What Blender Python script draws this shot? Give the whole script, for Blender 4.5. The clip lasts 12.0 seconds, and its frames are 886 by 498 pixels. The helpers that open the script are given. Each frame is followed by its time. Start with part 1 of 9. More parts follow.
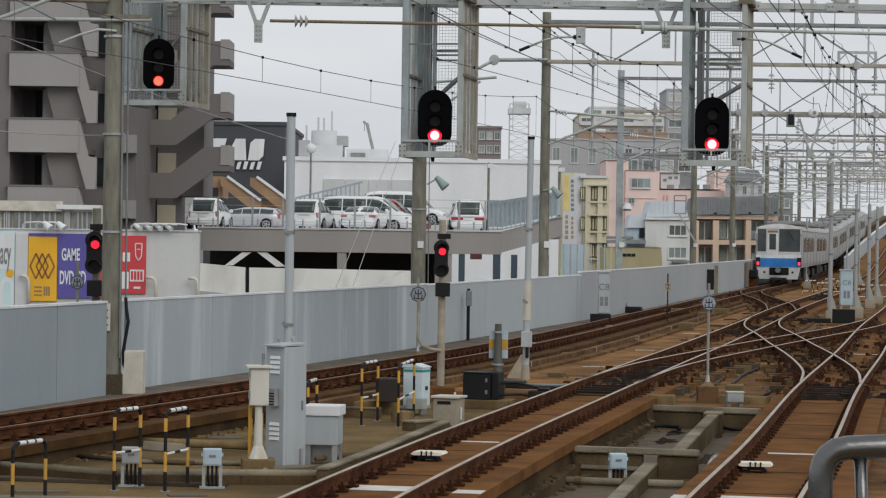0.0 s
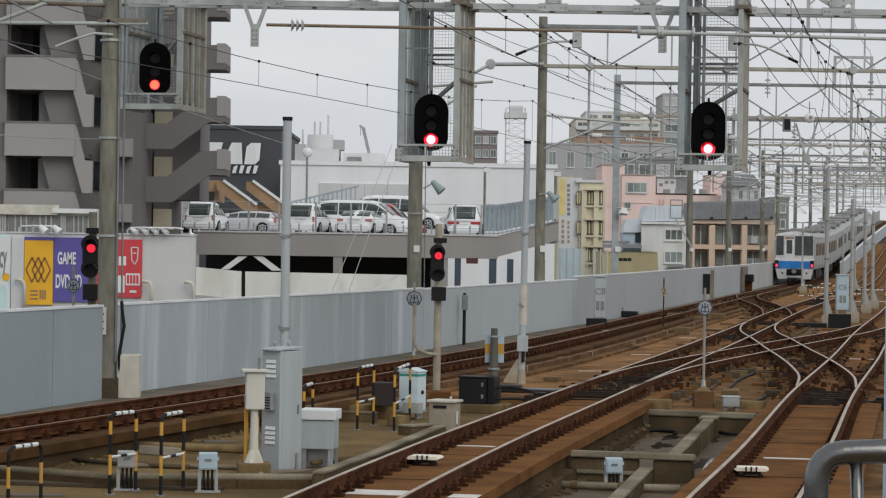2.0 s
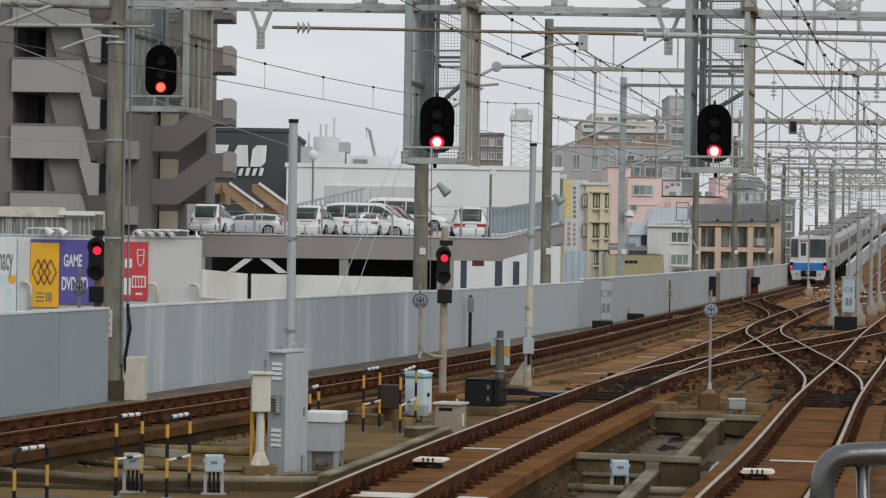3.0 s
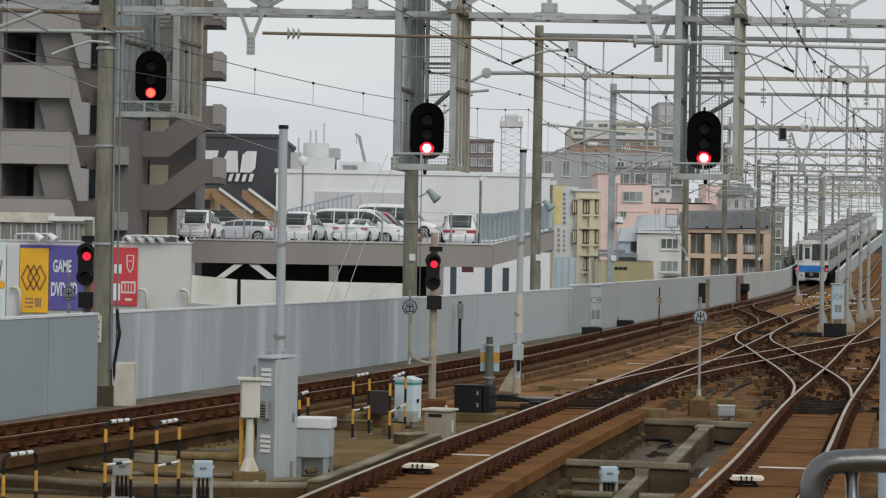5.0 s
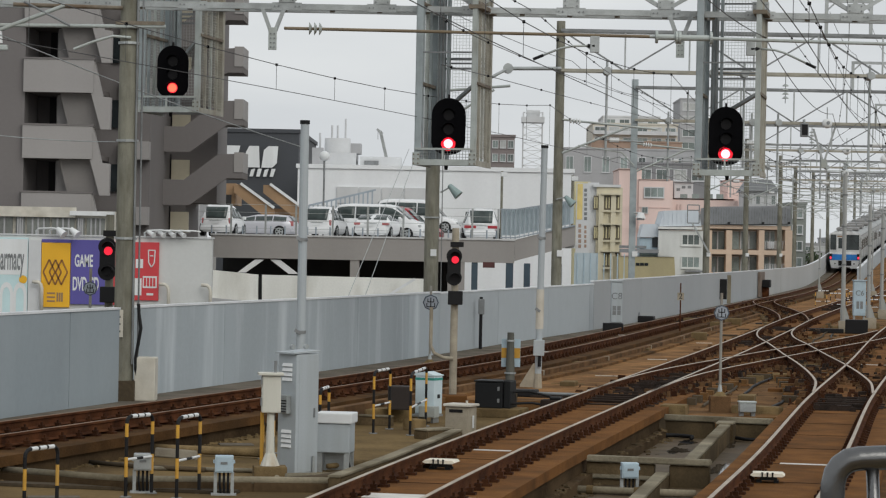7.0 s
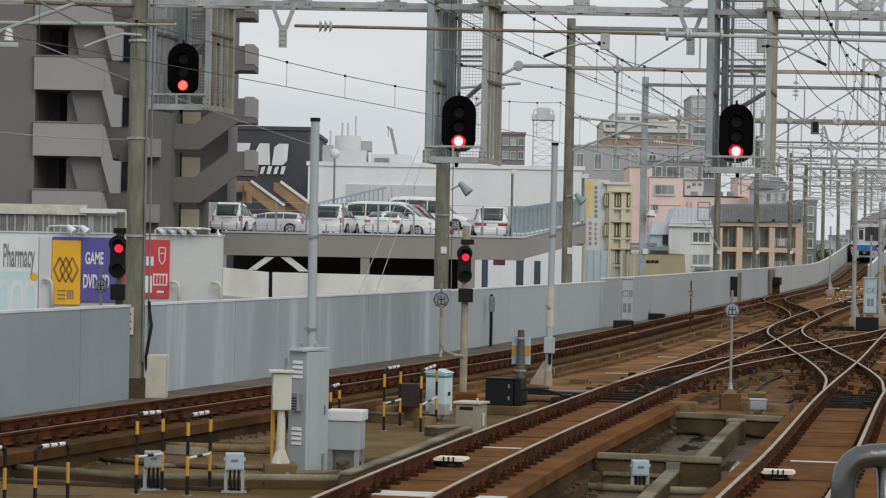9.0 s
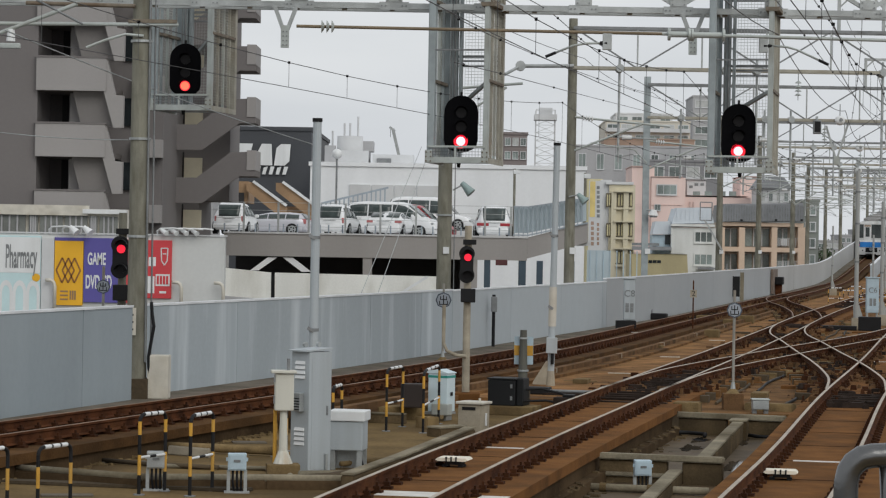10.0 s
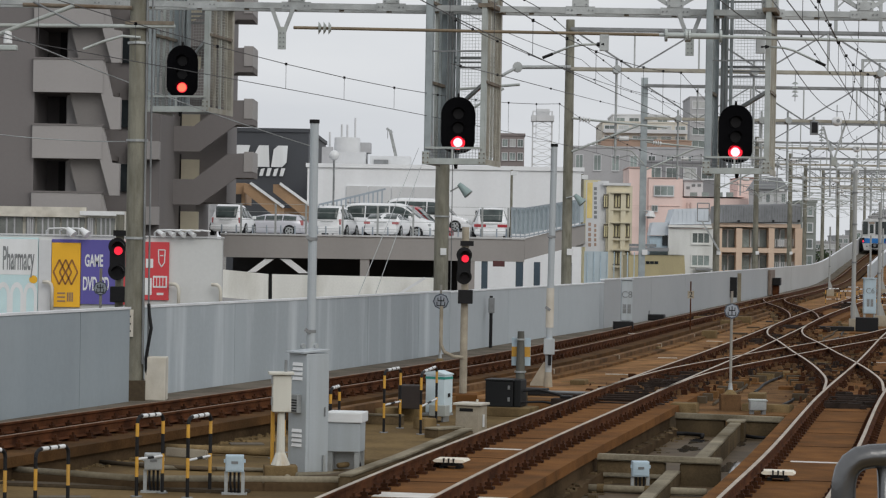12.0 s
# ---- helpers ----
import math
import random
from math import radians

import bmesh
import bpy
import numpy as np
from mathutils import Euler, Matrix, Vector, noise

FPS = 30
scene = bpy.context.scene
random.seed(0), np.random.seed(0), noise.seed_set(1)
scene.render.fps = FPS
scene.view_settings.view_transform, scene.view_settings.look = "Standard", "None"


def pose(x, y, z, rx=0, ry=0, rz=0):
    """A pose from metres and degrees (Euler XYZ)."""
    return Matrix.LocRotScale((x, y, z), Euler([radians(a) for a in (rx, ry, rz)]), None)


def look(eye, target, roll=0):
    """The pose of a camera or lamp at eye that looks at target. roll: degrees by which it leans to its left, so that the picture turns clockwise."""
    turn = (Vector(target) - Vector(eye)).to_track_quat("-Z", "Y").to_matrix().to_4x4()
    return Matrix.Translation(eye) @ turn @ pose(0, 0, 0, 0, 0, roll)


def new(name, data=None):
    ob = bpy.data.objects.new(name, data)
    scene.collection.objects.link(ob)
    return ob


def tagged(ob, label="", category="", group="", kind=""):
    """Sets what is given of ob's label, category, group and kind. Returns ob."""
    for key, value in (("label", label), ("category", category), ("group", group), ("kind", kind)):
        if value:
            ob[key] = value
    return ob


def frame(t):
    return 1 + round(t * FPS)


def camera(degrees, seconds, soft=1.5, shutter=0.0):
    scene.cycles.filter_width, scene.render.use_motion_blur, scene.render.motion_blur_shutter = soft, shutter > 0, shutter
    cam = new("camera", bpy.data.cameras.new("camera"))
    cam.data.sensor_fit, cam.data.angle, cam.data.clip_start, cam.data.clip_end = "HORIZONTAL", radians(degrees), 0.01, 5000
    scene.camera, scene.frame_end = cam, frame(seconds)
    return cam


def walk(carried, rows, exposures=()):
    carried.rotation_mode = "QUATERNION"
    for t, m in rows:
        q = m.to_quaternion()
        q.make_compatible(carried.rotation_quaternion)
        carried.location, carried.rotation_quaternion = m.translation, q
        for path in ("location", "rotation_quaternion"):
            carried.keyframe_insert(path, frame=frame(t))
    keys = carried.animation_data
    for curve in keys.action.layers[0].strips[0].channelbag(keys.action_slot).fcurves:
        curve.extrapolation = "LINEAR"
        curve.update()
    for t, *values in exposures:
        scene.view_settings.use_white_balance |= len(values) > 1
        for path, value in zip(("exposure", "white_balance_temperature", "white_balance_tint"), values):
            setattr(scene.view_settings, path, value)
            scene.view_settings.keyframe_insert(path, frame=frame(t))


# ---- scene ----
# ---------------------------------------------------------------- camera
cam = camera(19.766, 12.0, soft=1.22)
EYE = (0.0, 0.0, 2.5)
walk(cam, [
    (0.0, look(EYE, (-0.0000, 99.9991, 2.0778), 0.800)),
    (0.5, look(EYE, (-0.0358, 99.9992, 2.1040), 0.781)),
    (1.0, look(EYE, (-0.0320, 99.9993, 2.1396), 0.805)),
    (1.5, look(EYE, (0.1402, 99.9994, 2.1952), 0.893)),
    (2.0, look(EYE, (0.1507, 99.9996, 2.2465), 0.874)),
    (2.5, look(EYE, (0.0836, 99.9997, 2.2811), 0.863)),
    (3.0, look(EYE, (-0.0840, 99.9998, 2.3365), 0.884)),
    (5.0, look(EYE, (0.3166, 99.9995, 2.5865), 0.985)),
    (5.5, look(EYE, (0.1078, 99.9999, 2.5813), 0.991)),
    (6.0, look(EYE, (-0.1252, 99.9999, 2.5403), 1.032)),
    (6.5, look(EYE, (-0.3233, 99.9994, 2.4019), 1.049)),
    (7.0, look(EYE, (-0.5124, 99.9986, 2.3925), 1.111)),
    (9.0, look(EYE, (-0.9175, 99.9956, 2.2847), 1.101)),
    (9.5, look(EYE, (-1.0681, 99.9940, 2.2515), 1.080)),
    (10.0, look(EYE, (-1.0084, 99.9947, 2.2901), 1.031)),
    (10.5, look(EYE, (-0.9018, 99.9957, 2.2916), 1.038)),
    (11.0, look(EYE, (-0.7733, 99.9969, 2.3379), 0.983)),
    (11.5, look(EYE, (-0.8706, 99.9960, 2.3122), 0.949)),
    (12.0, look(EYE, (-0.9022, 99.9958, 2.3428), 0.953)),
], exposures=[(0.0, 0.02, 6510, 9), (2.0, 0.02, 6530, 9), (5.0, 0.02, 6590, 7), (7.2, 0.02, 6570, 7.5), (9.5, 0.02, 6530, 8), (12.0, 0.02, 6520, 9.5)])

# ---------------------------------------------------------------- world and sun
world = bpy.data.worlds.new("world")
scene.world = world
world.use_nodes = True
wn, wl = world.node_tree.nodes, world.node_tree.links
wn.clear()
SUN_UP, SUN_TURN = radians(34), radians(152)
sky = wn.new("ShaderNodeTexSky")
sky.sky_type, sky.sun_disc = "NISHITA", False
sky.sun_elevation, sky.sun_rotation = SUN_UP, SUN_TURN
sky.air_density, sky.dust_density = 1.0, 4.0
skyb = wn.new("ShaderNodeBackground")
skyb.inputs["Strength"].default_value = 0.05
wl.new(sky.outputs[0], skyb.inputs[0])
# high thin cloud that covers the whole sky
co = wn.new("ShaderNodeTexCoord")
mp = wn.new("ShaderNodeMapping")
mp.inputs["Scale"].default_value = (1.6, 1.6, 6.0)
wl.new(co.outputs["Generated"], mp.inputs[0])
nz = wn.new("ShaderNodeTexNoise")
nz.inputs["Scale"].default_value, nz.inputs["Detail"].default_value = 2.2, 5.0
wl.new(mp.outputs[0], nz.inputs[0])
rp = wn.new("ShaderNodeValToRGB")
rp.color_ramp.elements[0].position, rp.color_ramp.elements[0].color = 0.32, (0.66, 0.69, 0.74, 1)
rp.color_ramp.elements[1].position, rp.color_ramp.elements[1].color = 0.68, (0.84, 0.86, 0.89, 1)
wl.new(nz.outputs["Fac"], rp.inputs[0])
cl = wn.new("ShaderNodeBackground")
cl.inputs["Strength"].default_value = 0.93
wl.new(rp.outputs[0], cl.inputs[0])
mx = wn.new("ShaderNodeMixShader")
mx.inputs[0].default_value = 0.93
wl.new(skyb.outputs[0], mx.inputs[1])
wl.new(cl.outputs[0], mx.inputs[2])
wo = wn.new("ShaderNodeOutputWorld")
wl.new(mx.outputs[0], wo.inputs[0])
sun = new("sun", bpy.data.lights.new("sun", "SUN"))
sun.data.energy, sun.data.angle, sun.data.color = 1.05, radians(40), (1.0, 0.97, 0.92)
sun.matrix_world = look((0, 0, 60), (math.sin(SUN_TURN) * -40, math.cos(SUN_TURN) * -40, 60 - 40 * math.tan(SUN_UP)))


# ---------------------------------------------------------------- materials
def mat(name, base, rough=0.7, metal=0.0, var=0.18, size=1.0, bump=0.0, stain=None, stain_amt=0.35, rust=False, streak=False, spread=0.0, glow=None, spec=None, stain_size=None, stain_from=0.46):
    """A worn surface: two scales of tone, a stain colour in patches or vertical streaks, and fine relief."""
    m = bpy.data.materials.new(name)
    m.use_nodes = True
    n, l = m.node_tree.nodes, m.node_tree.links
    p = n["Principled BSDF"]
    p.inputs["Roughness"].default_value, p.inputs["Metallic"].default_value = rough, metal
    if spec is not None:
        p.inputs["Specular IOR Level"].default_value = spec
    tc = n.new("ShaderNodeTexCoord")
    mpn = n.new("ShaderNodeMapping")
    l.new(tc.outputs["Object"], mpn.inputs[0])
    if streak:
        mpn.inputs["Scale"].default_value = (1, 1, 0.07 if streak is True else streak)
    n1 = n.new("ShaderNodeTexNoise")
    n1.inputs["Scale"].default_value, n1.inputs["Detail"].default_value = 1.3 / size, 6.0
    l.new(mpn.outputs[0], n1.inputs[0])
    n2 = n.new("ShaderNodeTexNoise")
    n2.inputs["Scale"].default_value, n2.inputs["Detail"].default_value = 28.0 / size, 4.0
    l.new(tc.outputs["Object"], n2.inputs[0])
    lo = tuple(c * (1 - var) for c in base) + (1,)
    hi = tuple(min(1, c * (1 + var)) for c in base) + (1,)
    r = n.new("ShaderNodeValToRGB")
    r.color_ramp.elements[0].position, r.color_ramp.elements[0].color = 0.38, lo
    r.color_ramp.elements[1].position, r.color_ramp.elements[1].color = 0.62, hi
    ad = n.new("ShaderNodeMath")
    ad.operation = "MULTIPLY_ADD"
    ad.inputs[1].default_value, ad.inputs[2].default_value = 0.28, 0.0
    l.new(n2.outputs["Fac"], ad.inputs[0])
    sm = n.new("ShaderNodeMath")
    sm.operation = "MULTIPLY_ADD"
    sm.inputs[1].default_value = 0.72
    l.new(n1.outputs["Fac"], sm.inputs[0])
    l.new(ad.outputs[0], sm.inputs[2])
    l.new(sm.outputs[0], r.inputs[0])
    col = r.outputs[0]
    if stain:
        n3 = n.new("ShaderNodeTexNoise")
        n3.inputs["Scale"].default_value, n3.inputs["Detail"].default_value = 0.55 / (stain_size or size) * (4 if streak else 1), 8.0
        l.new(mpn.outputs[0], n3.inputs[0])
        r3 = n.new("ShaderNodeValToRGB")
        r3.color_ramp.elements[0].position, r3.color_ramp.elements[1].position = stain_from, 0.7
        r3.color_ramp.elements[1].color = (stain_amt, stain_amt, stain_amt, 1)
        l.new(n3.outputs["Fac"], r3.inputs[0])
        mixn = n.new("ShaderNodeMix")
        mixn.data_type = "RGBA"
        l.new(r3.outputs[0], mixn.inputs[0])
        l.new(col, mixn.inputs[6])
        mixn.inputs[7].default_value = (*stain, 1)
        col = mixn.outputs[2]
    if spread:
        oi = n.new("ShaderNodeObjectInfo")
        hs = n.new("ShaderNodeHueSaturation")
        ma = n.new("ShaderNodeMapRange")
        ma.inputs[3].default_value, ma.inputs[4].default_value = 1 - spread, 1 + spread
        l.new(oi.outputs["Random"], ma.inputs[0])
        l.new(ma.outputs[0], hs.inputs["Value"])
        l.new(col, hs.inputs["Color"])
        col = hs.outputs[0]
    l.new(col, p.inputs["Base Color"])
    if bump:
        b = n.new("ShaderNodeBump")
        b.inputs["Strength"].default_value, b.inputs["Distance"].default_value = bump, 0.01
        l.new(n2.outputs["Fac"], b.inputs["Height"])
        l.new(b.outputs[0], p.inputs["Normal"])
    if glow:
        p.inputs["Emission Color"].default_value = (*glow[:3], 1)
        p.inputs["Emission Strength"].default_value = glow[3]
    return m


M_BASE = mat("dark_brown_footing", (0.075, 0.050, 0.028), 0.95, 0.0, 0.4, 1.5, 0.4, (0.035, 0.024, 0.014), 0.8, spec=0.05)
M_RAILTOP = mat("worn_rail_head", (0.44, 0.37, 0.29), 0.45, 0.5, 0.2)
M_RAILTOPR = mat("rusty_rail_head", (0.20, 0.115, 0.065), 0.55, 0.3, 0.25)
M_RAIL = mat("rusty_rail", (0.070, 0.025, 0.010), 0.9, 0.0, 0.5, 0.4, 0.4, (0.14, 0.058, 0.022), 0.5, spec=0.12)
M_FAST = mat("rusty_fastener", (0.050, 0.020, 0.009), 0.9, 0.0, 0.45, 0.3, spec=0.12)
M_SLAB = mat("rust_stained_slab", (0.175, 0.080, 0.027), 0.95, 0.0, 0.2, 0.5, 0.7, (0.080, 0.040, 0.018), 0.65, spec=0.08)
M_DECK = mat("stained_concrete_deck", (0.165, 0.112, 0.050), 0.95, 0.0, 0.3, 1.8, 0.5, (0.062, 0.040, 0.02), 0.9, spec=0.1)
M_CONC = mat("weathered_concrete", (0.205, 0.145, 0.072), 0.95, 0.0, 0.4, 0.5, 0.6, (0.07, 0.05, 0.026), 0.85, spec=0.12)
M_CONCD = mat("dark_wet_concrete", (0.078, 0.058, 0.036), 0.85, 0.0, 0.35, 1.8, 0.6, (0.03, 0.025, 0.018), 0.8, spec=0.2)
M_CONCG = mat("grey_concrete_pole", (0.195, 0.19, 0.152), 0.85, 0.0, 0.28, 0.35, 0.3, (0.10, 0.092, 0.062), 0.65, streak=0.3)
M_BARR = mat("grey_barrier_paint", (0.365, 0.41, 0.44), 0.55, 0.0, 0.07, 2.5, 0.05, (0.70, 0.75, 0.78), 0.55, streak=0.11, stain_size=1.3, stain_from=0.52, spread=0.04)
M_BARRM = mat("smooth_barrier_paint", (0.40, 0.44, 0.465), 0.6, 0.0, 0.05, 9.0, 0.0, (0.46, 0.49, 0.51), 0.35, stain_size=7.0, spread=0.03)
M_BARRF = mat("grey_far_barrier_paint", (0.355, 0.375, 0.39), 0.6, 0.0, 0.05, 9.0, 0.0, (0.42, 0.43, 0.43), 0.35, stain_size=8.0, spread=0.03)
M_BARRG = mat("pale_bend_barrier_paint", (0.43, 0.435, 0.43), 0.65, 0.0, 0.05, 9.0, 0.0, (0.34, 0.34, 0.33), 0.35, stain_size=8.0, spread=0.03)
M_BARRN = mat("blue_grey_barrier_paint", (0.275, 0.32, 0.35), 0.5, 0.0, 0.06, 3.0, 0.05, (0.42, 0.47, 0.50), 0.35, streak=0.3, stain_size=4.0)
M_BARRCAP = mat("pale_barrier_cap", (0.70, 0.72, 0.74), 0.6, 0.0, 0.1)
M_GALV = mat("galvanised_steel", (0.40, 0.42, 0.42), 0.5, 0.55, 0.18, 0.5, 0.1, (0.25, 0.26, 0.25), 0.4)
M_GALVP = mat("pale_green_grey_steel", (0.42, 0.455, 0.44), 0.55, 0.2, 0.12, 0.5, 0.1, (0.25, 0.23, 0.18), 0.45)
M_STEELD = mat("dull_steel", (0.22, 0.23, 0.235), 0.55, 0.4, 0.2, 0.5)
M_BLACK = mat("matt_black", (0.013, 0.013, 0.014), 0.6, 0.0, 0.2, spec=0.2)
M_WIRE = mat("dark_wire", (0.075, 0.075, 0.078), 0.6, 0.3, 0.1)
M_WHITE = mat("white_paint", (0.72, 0.735, 0.74), 0.5, 0.0, 0.05, 1.0, 0.0, (0.5, 0.5, 0.48), 0.3, streak=True)
M_CREAM = mat("cream_white_paint", (0.58, 0.55, 0.48), 0.55, 0.0, 0.1, 0.4, 0.1, (0.33, 0.28, 0.2), 0.55)
M_GBOX = mat("light_grey_box_paint", (0.41, 0.45, 0.475), 0.5, 0.0, 0.06, 0.7, 0.05, (0.29, 0.31, 0.31), 0.5, streak=True)
M_BLUEG = mat("pale_blue_grey_paint", (0.42, 0.53, 0.60), 0.5, 0.0, 0.1, 0.4, 0.0, (0.3, 0.36, 0.4), 0.4)
M_YEL = mat("safety_yellow", (0.58, 0.31, 0.04), 0.5, 0.0, 0.12, 0.3, 0.0, (0.4, 0.25, 0.08), 0.5)
# red of the lit lens, with its bloom painted in
M_REDGLOW = mat("lit_red_lens_bloom", (0.6, 0.02, 0.02), 0.3, 0.0, 0.0, glow=(1.0, 0.004, 0.03, 0.95))
M_REDCORE = mat("lit_red_core", (0.6, 0.1, 0.1), 0.3, 0.0, 0.0, glow=(1.0, 0.13, 0.15, 7.0))
M_REDCORED = mat("lit_orange_red_core", (0.6, 0.1, 0.08), 0.3, 0.0, 0.0, glow=(1.0, 0.10, 0.05, 2.2))
M_REDDIM = mat("lit_red_small_lens", (0.6, 0.02, 0.03), 0.3, 0.0, 0.0, glow=(1.0, 0.012, 0.05, 0.8))
M_GLASS = mat("dark_window_glass", (0.022, 0.027, 0.03), 0.08, 0.0, 0.3, 2.0, spec=0.3)
M_PIT = mat("damp_pit_floor", (0.085, 0.062, 0.036), 0.62, 0.0, 0.4, 0.8, 0.1, (0.15, 0.095, 0.05), 0.6, spec=0.18)
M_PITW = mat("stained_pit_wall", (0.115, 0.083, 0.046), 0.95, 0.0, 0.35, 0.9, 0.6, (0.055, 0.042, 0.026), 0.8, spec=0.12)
M_WATER = mat("puddle_water", (0.03, 0.03, 0.03), 0.05, 0.0, 0.1)
# also caps the pit beams, where its paleness paints light from above
M_BEAM = mat("pale_mottled_concrete", (0.25, 0.22, 0.16), 0.95, 0.0, 0.3, 1.1, 0.4, (0.07, 0.052, 0.028), 0.9, spec=0.12)
M_TEAL = mat("green_band_paint", (0.03, 0.26, 0.22), 0.5)
M_STRIPE = mat("faded_white_marking", (0.62, 0.60, 0.56), 0.7, 0.0, 0.12, 0.3)
M_BALISE = mat("cream_plastic", (0.78, 0.72, 0.60), 0.5, 0.0, 0.08, 0.3)
M_TUB = mat("black_plastic_tub", (0.010, 0.011, 0.012), 0.55, spec=0.25)
M_CHROME = mat("stainless_handrail", (0.15, 0.15, 0.15), 0.26, 0.9, 0.1, 0.3, 0.05)
M_LENS = mat("unlit_lens", (0.014, 0.013, 0.014), 0.3, spec=0.15)
M_HOOD = mat("flat_black_hood", (0.005, 0.005, 0.006), 0.85, 0.0, 0.2, spec=0.05)
# base colour lightened to paint the sky's reflection in far panes
M_WIN = mat("painted_sky_window_glass", (0.19, 0.225, 0.215), 0.12, 0.0, 0.35, 3.0, spread=0.45)
M_LAMPG = mat("grey_green_lamp_paint", (0.26, 0.34, 0.335), 0.45, 0.1, 0.1)
M_BEIGEC = mat("beige_cast_concrete", (0.36, 0.32, 0.25), 0.85, 0.0, 0.2, 0.4, 0.3, (0.2, 0.165, 0.11), 0.6)
M_RUSTG = mat("rust_marked_steel", (0.20, 0.17, 0.13), 0.7, 0.2, 0.35, 0.3, 0.2, (0.11, 0.06, 0.03), 0.7)
M_HANG = mat("tan_grey_channel_steel", (0.37, 0.355, 0.30), 0.6, 0.1, 0.15, 0.4, 0.1, (0.22, 0.18, 0.12), 0.6)
M_HANGB = mat("blue_grey_channel_steel", (0.34, 0.385, 0.40), 0.6, 0.15, 0.12, 0.4, 0.1, (0.2, 0.22, 0.22), 0.5)
M_WALK = mat("grey_walkway_concrete", (0.15, 0.13, 0.105), 0.95, 0.0, 0.25, 0.8, 0.5, (0.08, 0.068, 0.05), 0.7, spec=0.1)
M_KERB = mat("brown_stained_kerb", (0.15, 0.085, 0.042), 0.95, 0.0, 0.35, 0.5, 0.6, (0.055, 0.034, 0.02), 0.8, spec=0.1)
M_FLOORO = mat("orange_stained_floor", (0.24, 0.125, 0.05), 0.95, 0.0, 0.4, 0.8, 0.7, (0.075, 0.042, 0.02), 0.8, spec=0.1)
M_OILY = mat("oily_switch_steel", (0.028, 0.02, 0.016), 0.85, 0.0, 0.4, 0.3, spec=0.15)
# rusty bed colour, darkened to paint the shade between the rails
M_T1BED = mat("shaded_rusty_bed", (0.088, 0.045, 0.017), 0.95, 0.0, 0.35, 0.8, 0.7, (0.045, 0.026, 0.012), 0.8, spec=0.1)
M_DECKD = mat("dark_rusty_floor", (0.178, 0.094, 0.038), 0.95, 0.0, 0.4, 0.8, 0.7, (0.045, 0.026, 0.012), 0.85, spec=0.1)
M_GROUND = mat("distant_town_ground", (0.16, 0.15, 0.135), 0.9, 0.0, 0.3, 20.0)


# ---------------------------------------------------------------- mesh helpers
def mesh_of(bm, name):
    me = bpy.data.meshes.new(name)
    bm.normal_update()
    bm.to_mesh(me)
    bm.free()
    return me


def part(name, bm, material, parent, label=""):
    """One mesh object from a bmesh, under a thing or a part."""
    ob = new(name, mesh_of(bm, name))
    ob.data.materials.append(material)
    ob.parent = parent
    if label:
        ob["label"] = label
    return ob


def thing(name, label, category, m=None, group="", kind=""):
    """An empty at the base of a thing."""
    ob = new(name)
    ob.empty_display_size = 0.2
    if m is not None:
        ob.matrix_basis = m
    return tagged(ob, label, category, group, kind)


def solo(name, bm, material, label, category="", kind="", group="", m=None):
    ob = part(name, bm, material, None)
    if m is not None:
        ob.matrix_basis = m
    return tagged(ob, label, category, group, kind)


def bx(bm, x0, x1, y0, y1, z0, z1, bevel=0.0):
    """A block between two corners, with its edges eased."""
    m = Matrix.Translation(((x0 + x1) / 2, (y0 + y1) / 2, (z0 + z1) / 2)) @ Matrix.Diagonal((abs(x1 - x0), abs(y1 - y0), abs(z1 - z0), 1))
    r = bmesh.ops.create_cube(bm, size=1.0, matrix=m)
    if bevel:
        es = list({e for v in r["verts"] for e in v.link_edges})
        bmesh.ops.bevel(bm, geom=es, offset=bevel, segments=2, affect="EDGES", profile=0.6)
    return bm


def box(x0, x1, y0, y1, z0, z1, bevel=0.0):
    return bx(bmesh.new(), x0, x1, y0, y1, z0, z1, bevel)


def rod(bm, a, b, r0, r1=None, seg=10):
    """A round bar from a to b."""
    a, b = Vector(a), Vector(b)
    d = b - a
    m = Matrix.Translation((a + b) / 2) @ d.to_track_quat("Z", "Y").to_matrix().to_4x4()
    bmesh.ops.create_cone(bm, cap_ends=True, segments=seg, radius1=r0, radius2=r0 if r1 is None else r1, depth=d.length, matrix=m)
    return bm


def bar(bm, a, b, w, h):
    """A square bar from a to b, w across and h high."""
    a, b = Vector(a), Vector(b)
    d = b - a
    m = Matrix.Translation((a + b) / 2) @ d.to_track_quat("Y", "Z").to_matrix().to_4x4() @ Matrix.Diagonal((w, d.length, h, 1))
    bmesh.ops.create_cube(bm, size=1.0, matrix=m)
    return bm


def tube(bm, pts, r, seg=8):
    """A bent round bar through points."""
    pts = [Vector(p) for p in pts]
    rings, side = [], None
    for i, p in enumerate(pts):
        d = (pts[min(i + 1, len(pts) - 1)] - pts[max(i - 1, 0)]).normalized()
        if side is None:
            side = d.orthogonal()
        side = (side - d * side.dot(d)).normalized()
        up = d.cross(side)
        rings.append([bm.verts.new(p + side * (r * math.cos(2 * math.pi * k / seg)) + up * (r * math.sin(2 * math.pi * k / seg))) for k in range(seg)])
    for a, b in zip(rings, rings[1:]):
        for k in range(seg):
            bm.faces.new((a[k], a[(k + 1) % seg], b[(k + 1) % seg], b[k]))
    bm.faces.new(rings[0][::-1])
    bm.faces.new(rings[-1])
    return bm


